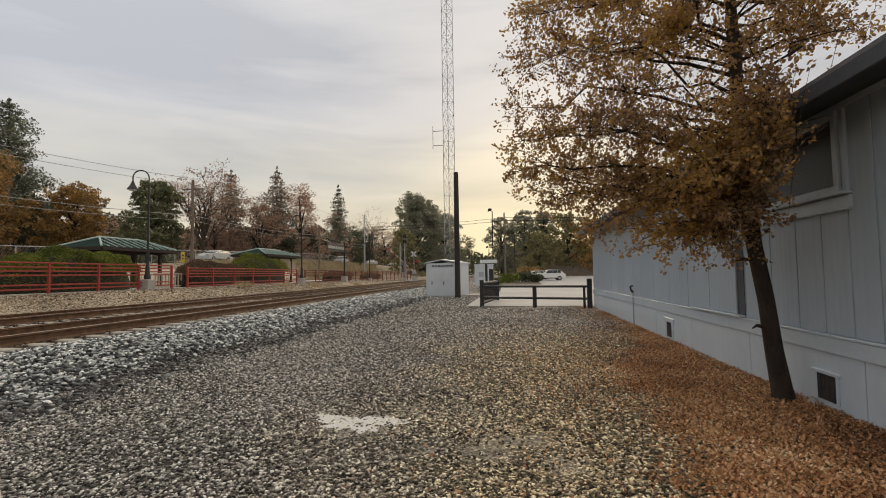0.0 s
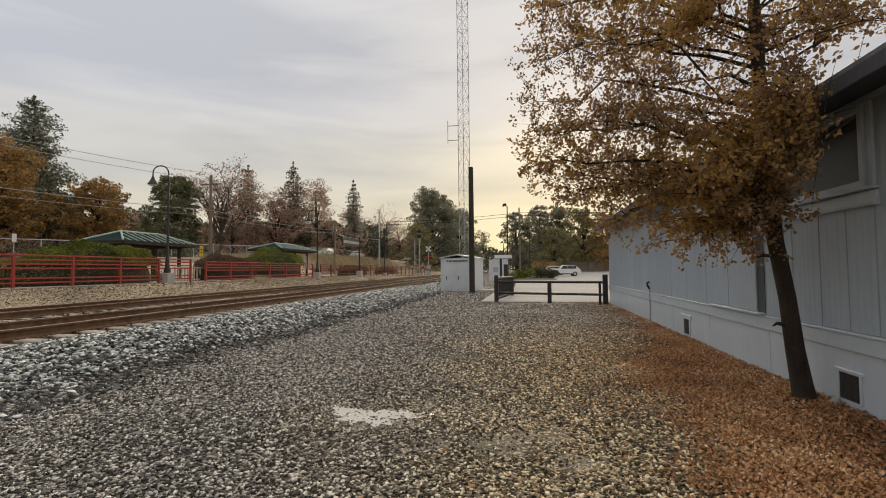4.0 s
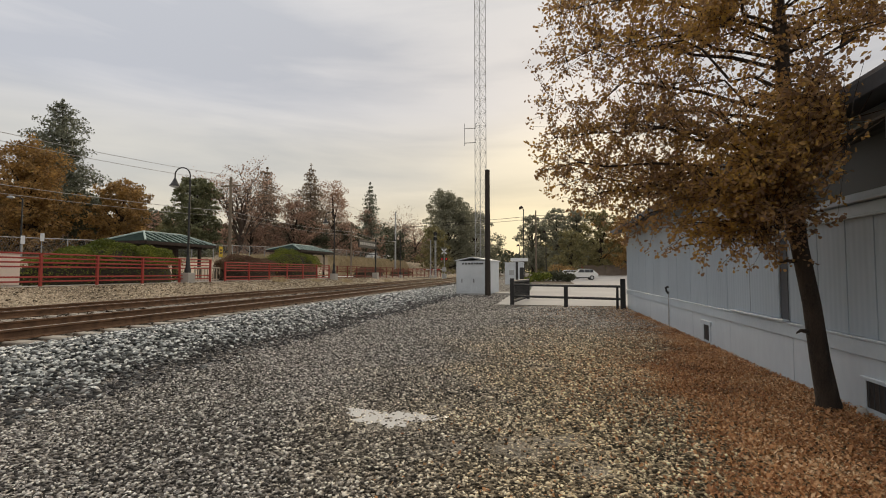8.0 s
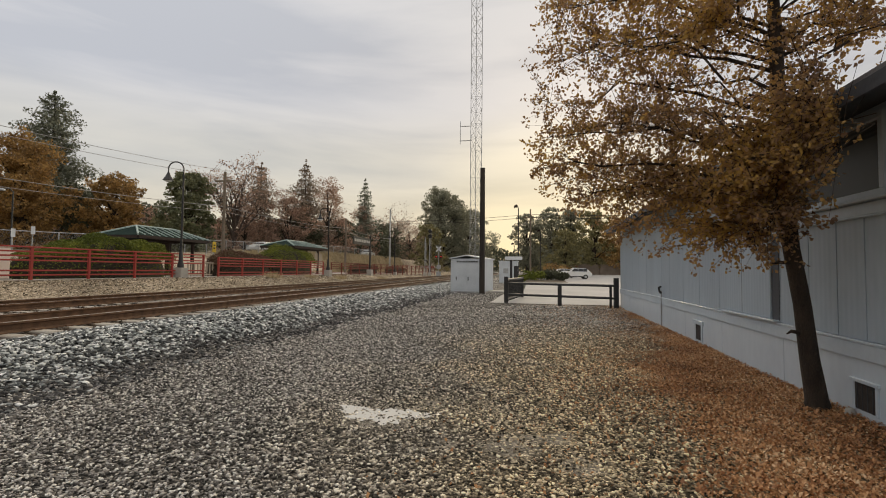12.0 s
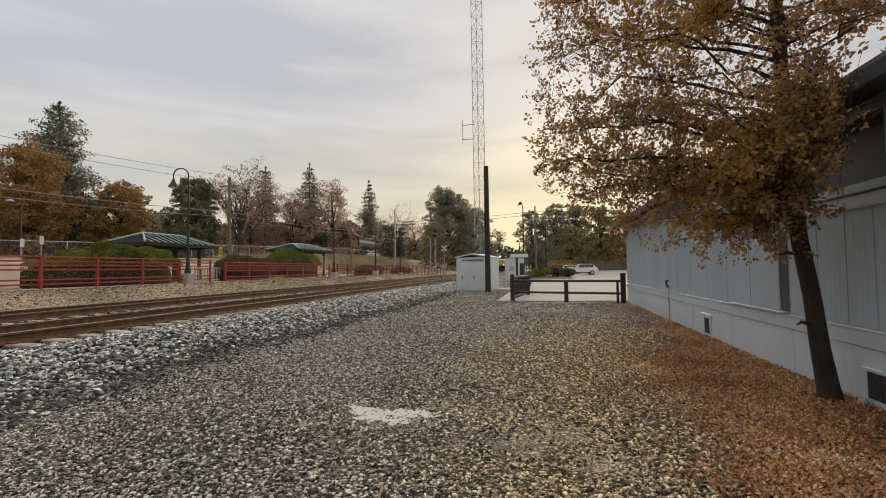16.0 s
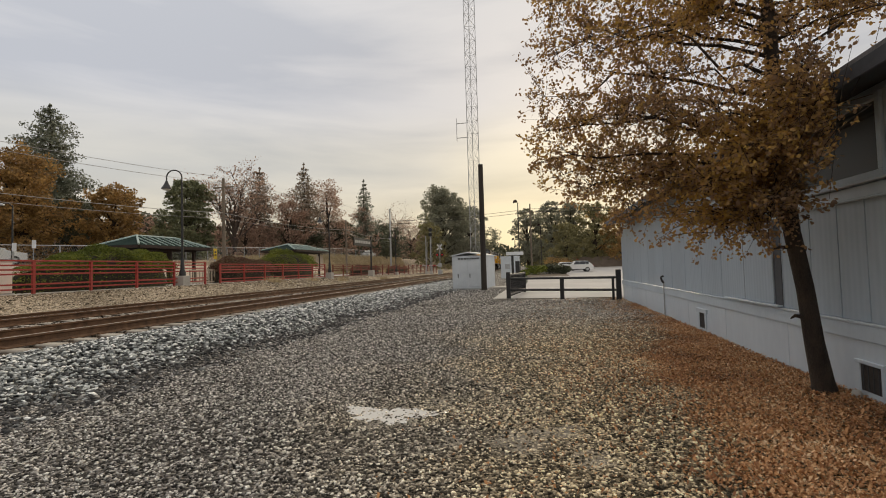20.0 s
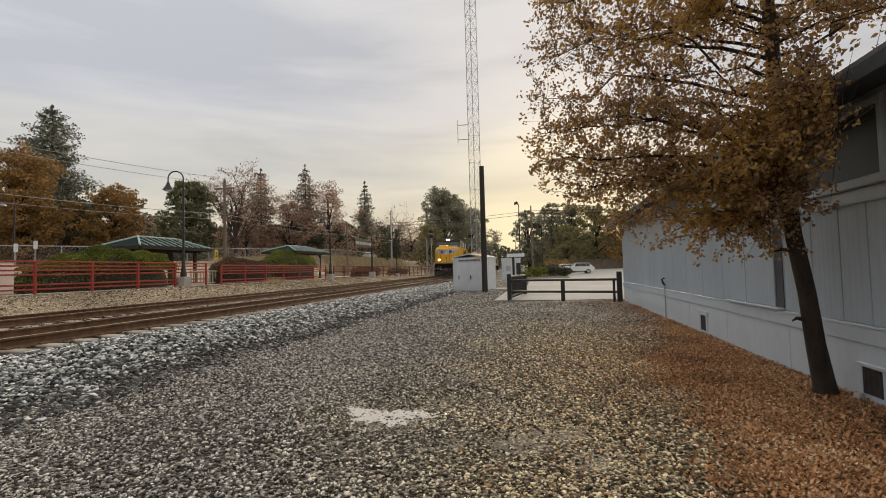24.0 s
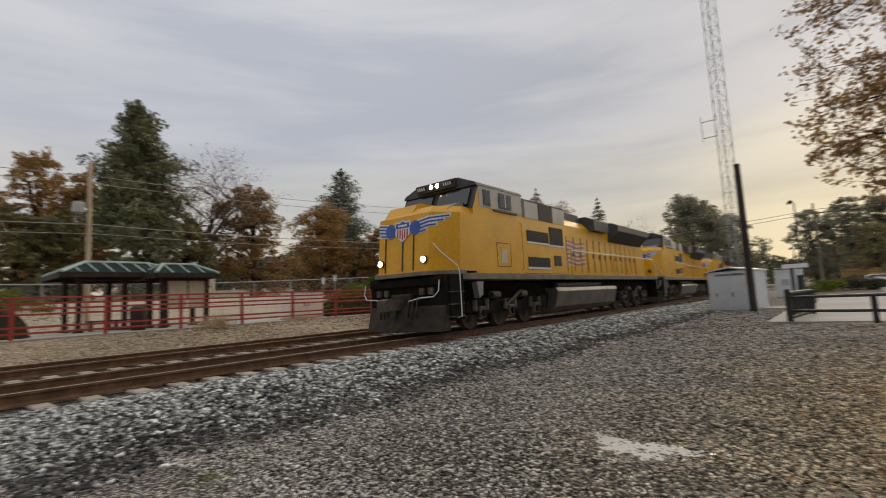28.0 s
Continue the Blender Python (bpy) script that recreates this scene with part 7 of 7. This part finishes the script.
        for k in range(4):
            part("number_bar", Shape().prism([(2.325, 4.68), (2.304, 4.78), (2.298, 4.78), (2.319, 4.68)], "x", x0 + 0.04 + k * 0.09, x0 + 0.085 + k * 0.09), M_EMWHITE, nb)
    for x in (-0.13, 0.13):
        hs = part("headlight", Shape().tube((x, 2.305, 4.73), (x, 2.42, 4.73), 0.085, None, 16), M_BLACK, bx)
        part("lens", disc(x, 2.301, 4.73, 0.078), M_HEAD if lit else M_GLASS, hs, "bright round lamp" if lit else "")
    for x in (-0.88, 0.88):
        hs = part("ditch_light", Shape().tube((x, 0.575, 2.18), (x, 0.8, 2.18), 0.115, None, 14), M_DARKGREY, lo)
        part("lens", disc(x, 0.571, 2.18, 0.088), M_DITCH if lit else M_GLASS, hs, "bright round lamp" if lit else "")
    # cab sides
    for s in (-1, 1):
        def sidebox(y0, y1, z0, z1, t0=0.0, t1=0.012):
            a, b = sorted((s * (1.53 + t0), s * (1.53 + t1)))
            return Shape().box(a, b, y0, y1, z0, z1)
        part("upper_panel", sidebox(2.62, 5.28, 3.86, 4.54), M_PALE, lo, "pale grey window band")
        for y0, y1 in ((2.85, 3.25), (3.75, 4.55)):
            w = part("side_window", sidebox(y0, y1, 3.92, 4.44, 0.012, 0.03), M_BLACK, lo, "dark window frame")
            part("pane", sidebox(y0 + 0.07, y1 - 0.07, 3.99, 4.38, 0.03, 0.036), M_VISOR, w)
            if y1 - y0 > 0.6:
                part("mullion", sidebox((y0 + y1) / 2 - 0.025, (y0 + y1) / 2 + 0.025, 3.96, 4.40, 0.036, 0.044), M_EMWHITE, w)
        part("armrest", sidebox(3.4, 4.9, 3.80, 3.86, 0.0, 0.06), M_BLACK, lo)
        part("grab_iron", Shape().pipe([(s * 1.55, 5.05, 1.9), (s * 1.62, 5.05, 1.95), (s * 1.62, 5.05, 3.5), (s * 1.55, 5.05, 3.55)], 0.018, 6), M_YELLOW, lo)
        for a, b, c, d in ((3.5, 3.52, 2.0, 2.75), (4.35, 4.37, 2.0, 2.75), (3.5, 4.37, 2.75, 2.77), (3.5, 4.37, 1.98, 2.0)):
            part("hatch_strip", sidebox(a, b, c, d, 0.0, 0.006), M_GRILLE, lo)
        part("hatch_vent", sidebox(3.75, 4.1, 2.1, 2.55, 0.0, 0.015), M_FLAGWHITE, lo)
    # electrical cabinet behind the cab
    part("electrical_cabinet", Shape().box(-1.05, 1.5, 5.3, 8.9, 1.76, 4.46, 0.03), M_YELLOW, lo)
    part("cabinet_roof", Shape().prism([(-1.1, 4.44), (-0.8, 4.68), (1.0, 4.68), (1.52, 4.48), (1.52, 4.44)], "y", 5.3, 8.9), M_DARKGREY, lo)
    for y0, y1, z0, z1 in ((5.6, 7.3, 2.95, 3.35), (7.4, 8.6, 2.92, 3.62), (5.6, 7.3, 2.02, 2.38)):
        g = part("grille", Shape().box(1.5, 1.512, y0, y1, z0, z1), M_GRILLE, lo, "dark red-brown louvred grille")
        for z in np.arange(z0 + 0.03, z1 - 0.02, 0.07):
            part("louvre", Shape().box(1.512, 1.526, y0 + 0.02, y1 - 0.02, float(z), float(z) + 0.025), M_GRILLE, g)
        part("grille_frame", Shape().box(1.5, 1.53, y0 - 0.05, y1 + 0.05, z0 - 0.07, z0 - 0.01), M_EMWHITE, g)
    for y0, y1, m in ((5.34, 5.5, M_BLACK), (5.55, 6.55, M_PALE), (6.6, 7.75, M_GRILLE), (7.8, 8.85, M_PALE)):
        part("upper_panel", Shape().box(1.5, 1.516, y0, y1, 3.8, 4.42), m, lo)
    part("latch_box", Shape().box(1.5, 1.53, 7.7, 8.3, 2.1, 2.5), M_GRILLE, lo)
    # long hood
    part("hood", Shape().prism([(-0.98, 1.76), (-0.98, 4.0), (-0.66, 4.34), (0.66, 4.34), (0.98, 4.0), (0.98, 1.76)], "y", 8.9, 21.2), M_YELLOW, lo, "yellow engine hood")
    part("hood_top", Shape().box(-0.66, 0.66, 8.95, 20.9, 4.34, 4.4, 0.02), M_DARKGREY, lo)
    for k in range(13):
        y = 9.3 + k * 0.78
        for s in (-1, 1):
            a, b = sorted((s * 0.98, s * 0.99))
            d = part("hood_door", Shape().box(a, b, y, y + 0.7, 1.95, 3.5), M_YELLOW, lo)
            a, b = sorted((s * 0.985, s * 1.0))
            part("door_gap", Shape().box(a, b, y + 0.7, y + 0.745, 1.95, 3.5), M_GRILLE, d)
            part("latch", Shape().box(min(s * 0.99, s * 1.02), max(s * 0.99, s * 1.02), y + 0.55, y + 0.6, 2.6, 2.8), M_STEEL, d)
    # faded flag painted on the first hood doors
    fl = part("flag_panel", Shape().box(0.9905, 0.993, 9.35, 12.0, 2.2, 3.3), M_FLAGWHITE, lo, "faded flag with red and white stripes")
    for k in range(6):
        z = 2.22 + k * 0.19
        part("flag_stripe", Shape().add(*slab([(0.9935, 9.4, z), (0.9935, 10.2, z + 0.09), (0.9935, 11.1, z - 0.02), (0.9935, 11.95, z + 0.05), (0.9935, 11.95, z + 0.14), (0.9935, 11.1, z + 0.07), (0.9935, 10.2, z + 0.18), (0.9935, 9.4, z + 0.09)], (1, 0, 0), 0.002)), M_FLAGRED, fl)
    # exhaust, fan hatches and flared radiators
    part("exhaust", Shape().prism([(9.8, 4.38), (10.1, 4.72), (12.4, 4.72), (12.7, 4.38)], "x", -0.62, 0.62), M_DARKGREY, lo, "sooty exhaust housing")
    part("dynamic_brake_hatch", Shape().prism([(-1.3, 3.95), (-1.3, 4.45), (-0.9, 4.65), (0.9, 4.65), (1.3, 4.45), (1.3, 3.95)], "y", 12.7, 14.6), M_DARKGREY, lo)
    rad = part("radiator", Shape().prism([(-1.0, 3.55), (-1.54, 4.1), (-1.54, 4.4), (-1.2, 4.55), (1.2, 4.55), (1.54, 4.4), (1.54, 4.1), (1.0, 3.55)], "y", 15.3, 20.6), M_DARKGREY, lo, "dark flared radiator section")
    for s in (-1, 1):
        part("radiator_screen", Shape().add(*slab([(s * 1.02, 15.5, 3.57), (s * 1.02, 20.4, 3.57), (s * 1.53, 20.4, 4.08), (s * 1.53, 15.5, 4.08)], (s * 0.7, 0, -0.7), 0.015)), M_GRILLE, rad)
    for y in (16.4, 18.0, 19.6):
        part("cooling_fan", Shape().tube((0, y, 4.55), (0, y, 4.68), 0.62, 0.6, 18), M_DARKGREY, rad)
    part("horn", Shape().tube((0.3, 9.3, 4.5), (0.3, 8.9, 4.5), 0.04, 0.1, 8), M_STEEL, lo)
    # walkway rails
    for s in (-1, 1):
        for k in range(8):
            y = 9.3 + k * 1.7
            part("stanchion", Shape().tube((s * 1.5, y, 1.76), (s * 1.5, y, 2.78), 0.02, None, 6), M_YELLOW, lo)
        part("hand_rail", Shape().tube((s * 1.5, 9.3, 2.78), (s * 1.5, 21.3, 2.78), 0.02, None, 6), M_EMWHITE, lo)
        part("rear_rail", Shape().pipe([(s * 1.5, 21.3, 2.78), (s * 1.5, 21.75, 2.4), (s * 1.5, 21.85, 1.0)], 0.02, 6), M_EMWHITE, lo)
    # fuel tank and gear below
    part("fuel_tank", Shape().prism([(-1.4, 1.25), (-1.45, 1.1), (-1.3, 0.5), (-0.95, 0.28), (0.95, 0.28), (1.3, 0.5), (1.45, 1.1), (1.4, 1.25)], "y", 7.9, 14.6), M_TANK, lo, "dusty grey steel fuel tank")
    for s in (-1, 1):
        part("air_reservoir", Shape().tube((s * 1.25, 8.2, 1.36), (s * 1.25, 12.8, 1.36), 0.1, None, 10), M_STEEL, lo)
        part("sand_pipe", Shape().pipe([(s * 1.3, 6.9, 1.3), (s * 1.3, 7.3, 1.0), (s * 1.2, 7.3, 0.5)], 0.03, 6), M_UNDER, lo)
        part("jacking_pad", Shape().prism([(2.3, 1.5), (2.65, 1.5), (2.6, 1.1), (2.4, 1.0)], "x", min(s * 1.3, s * 1.5), max(s * 1.3, s * 1.5)), M_ENGGREY, lo)
    truck(lo, 4.55)
    truck(lo, 17.9)
    # pilot
    part("pilot_plate", Shape().box(-1.5, 1.5, 0.72, 0.95, 0.55, 1.72, 0.02), M_UNDER, lo)
    part("draft_pocket", Shape().box(-0.42, 0.42, 0.5, 0.72, 0.62, 1.22, 0.04), M_PLOW, lo, "worn coupler pocket")
    part("pilot_beam", Shape().box(-1.45, 1.45, 0.62, 0.72, 1.42, 1.66, 0.03), M_UNDER, lo)
    for x in (-1.05, -0.72, 0.72, 1.05):
        part("receptacle", Shape().box(x - 0.09, x + 0.09, 0.6, 0.72, 1.16, 1.36, 0.02), M_STEEL, lo)
    for s in (-1, 1):
        pl = Shape()
        pl.add([(0, 0.05, 0.14), (s * 1.5, 0.55, 0.14), (s * 1.5, 0.72, 0.85), (0, 0.4, 0.85), (0, 0.5, 0.14), (s * 1.5, 0.9, 0.14), (s * 1.5, 0.95, 0.85), (0, 0.7, 0.85)],
               [(0, 1, 2, 3), (4, 7, 6, 5), (0, 4, 5, 1), (1, 5, 6, 2), (2, 6, 7, 3), (3, 7, 4, 0)])
        part("plow", pl, M_PLOW, lo, "battered dark snow plow blade")
        well = part("step_well", Shape().box(*sorted((s * 1.2, s * 1.56)), 0.9, 1.55, 0.42, 1.72, 0.02), M_UNDER, lo)
        for z in (0.5, 0.85, 1.2):
            part("step", Shape().box(*sorted((s * 1.25, s * 1.6)), 0.85, 1.5, z, z + 0.03), M_STEEL, well)
        part("step_light", Shape().tube((s * 1.42, 0.86, 0.62), (s * 1.42, 0.9, 0.62), 0.045, None, 8), M_HEAD if lit else M_GLASS, well)
        part("nose_rail", Shape().pipe([(s * 1.02, 0.78, 2.72), (s * 1.25, 0.9, 2.4), (s * 1.6, 1.25, 1.95), (s * 1.62, 1.3, 1.75), (s * 1.62, 1.3, 0.5), (s * 1.45, 1.0, 0.45)], 0.017, 6), M_EMWHITE, lo, "white grab rail")
        part("cut_lever", Shape().pipe([(s * 0.45, 0.35, 1.0), (s * 0.9, 0.35, 1.08), (s * 1.35, 0.4, 1.1), (s * 1.5, 0.45, 1.25), (s * 1.5, 0.5, 1.55)], 0.016, 6), M_EMWHITE, lo)
        for k in range(3):
            x = s * (0.4 + 0.16 * k)
            part("air_hose", Shape().pipe([(x, 0.7, 1.1), (x, 0.42, 1.0), (x + 0.03, 0.33, 0.7), (x, 0.36, 0.5)], 0.028, 6), M_BLACK, lo)
    part("coupler", Shape().prism([(-0.3, 0.75), (-0.3, 1.05), (-0.1, 1.1), (0.75, 1.05), (0.75, 0.78)], "x", -0.16, 0.16), M_STEEL, lo)
    part("coupler", Shape().box(-0.14, 0.14, 21.6, 22.7, 0.78, 1.05, 0.03), M_STEEL, lo)
    part("rear_plate", Shape().box(-1.5, 1.5, 21.7, 21.9, 0.5, 1.76, 0.02), M_UNDER, lo)
    return lo


lead = engine("locomotive", True, "lead yellow diesel engine with winged nose emblem and lit lamps")
second = engine("locomotive", False, "second yellow diesel engine, unlit, coupled behind the lead one")
third = engine("locomotive", False, "third yellow diesel engine, unlit, at the back")
RUN = [(0.0, 338.0), (15.0, 161.5), (24.0, 56.6), (25.0, 45.0), (26.0, 33.6), (27.0, 21.7), (28.0, 9.5)]
RUN_T, RUN_Y = np.array(RUN).T


def front_at(t):
    """Where the lead engine's front stands on the line."""
    h, d = np.diff(RUN_T), np.diff(RUN_Y) / np.diff(RUN_T)
    m = np.concatenate([[d[0]], (d[:-1] + d[1:]) / 2, [d[-1]]])
    i = int(np.clip(np.searchsorted(RUN_T, t) - 1, 0, len(h) - 1))
    u = (t - RUN_T[i]) / h[i]
    return float((1 + 2 * u) * (1 - u) ** 2 * RUN_Y[i] + u * (1 - u) ** 2 * h[i] * m[i] + u * u * (3 - 2 * u) * RUN_Y[i + 1] + u * u * (u - 1) * h[i] * m[i + 1])


def on_track(y):
    """The pose of an engine whose front stands at y on the curved line."""
    a, b = float(bend(y + 4)), float(bend(y + 18))
    return pose(TRACK_X + a, y, RAIL_TOP, 0, 0, math.degrees(math.atan2(a - b, 14)))


def motions():
    for k, ob in enumerate((lead, second, third)):
        walk(ob, [(t, on_track(front_at(t) + 22.9 * k)) for t in np.linspace(0, 28, 113)])
    for ob, y in WHEELS[:12]:
        rows = []
        for t in np.linspace(0, 28, 421):
            turn = (front_at(0) - front_at(t)) / 0.53
            rows.append((t, Matrix.Translation((0, y, 0.53)) @ Matrix.Rotation(turn, 4, "X")))
        walk(ob, rows)
    for c, x, y0, v, lo_, hi_, turn in ((car_a, -36, 53.2, -10.0, -85, 118, 90), (car_b, -36, 126.5, -11.5, -75, 118, 90), (car_c, -36, 201.2, -12.0, -65, 138, 90), (car_d, -38.4, -233.8, 13.0, -80, 112, 270)):
        rows = []
        for t in np.linspace(0, 28, 57):
            y = float(np.clip(y0 + v * t, lo_, hi_))
            rows.append((t, pose(x, y, float(ground_z(x, y)) + 0.03, 0, 0, turn)))
        walk(c, rows)
    walk(gate_arm, [(t, pose(0, 0, 1.15, 0, a, 0)) for t, a in ((0, 43), (0.5, 38), (1.0, 30), (1.6, 20), (2.2, 10), (2.8, 4), (3.4, 1), (6, 0), (28, 0))])


motions()
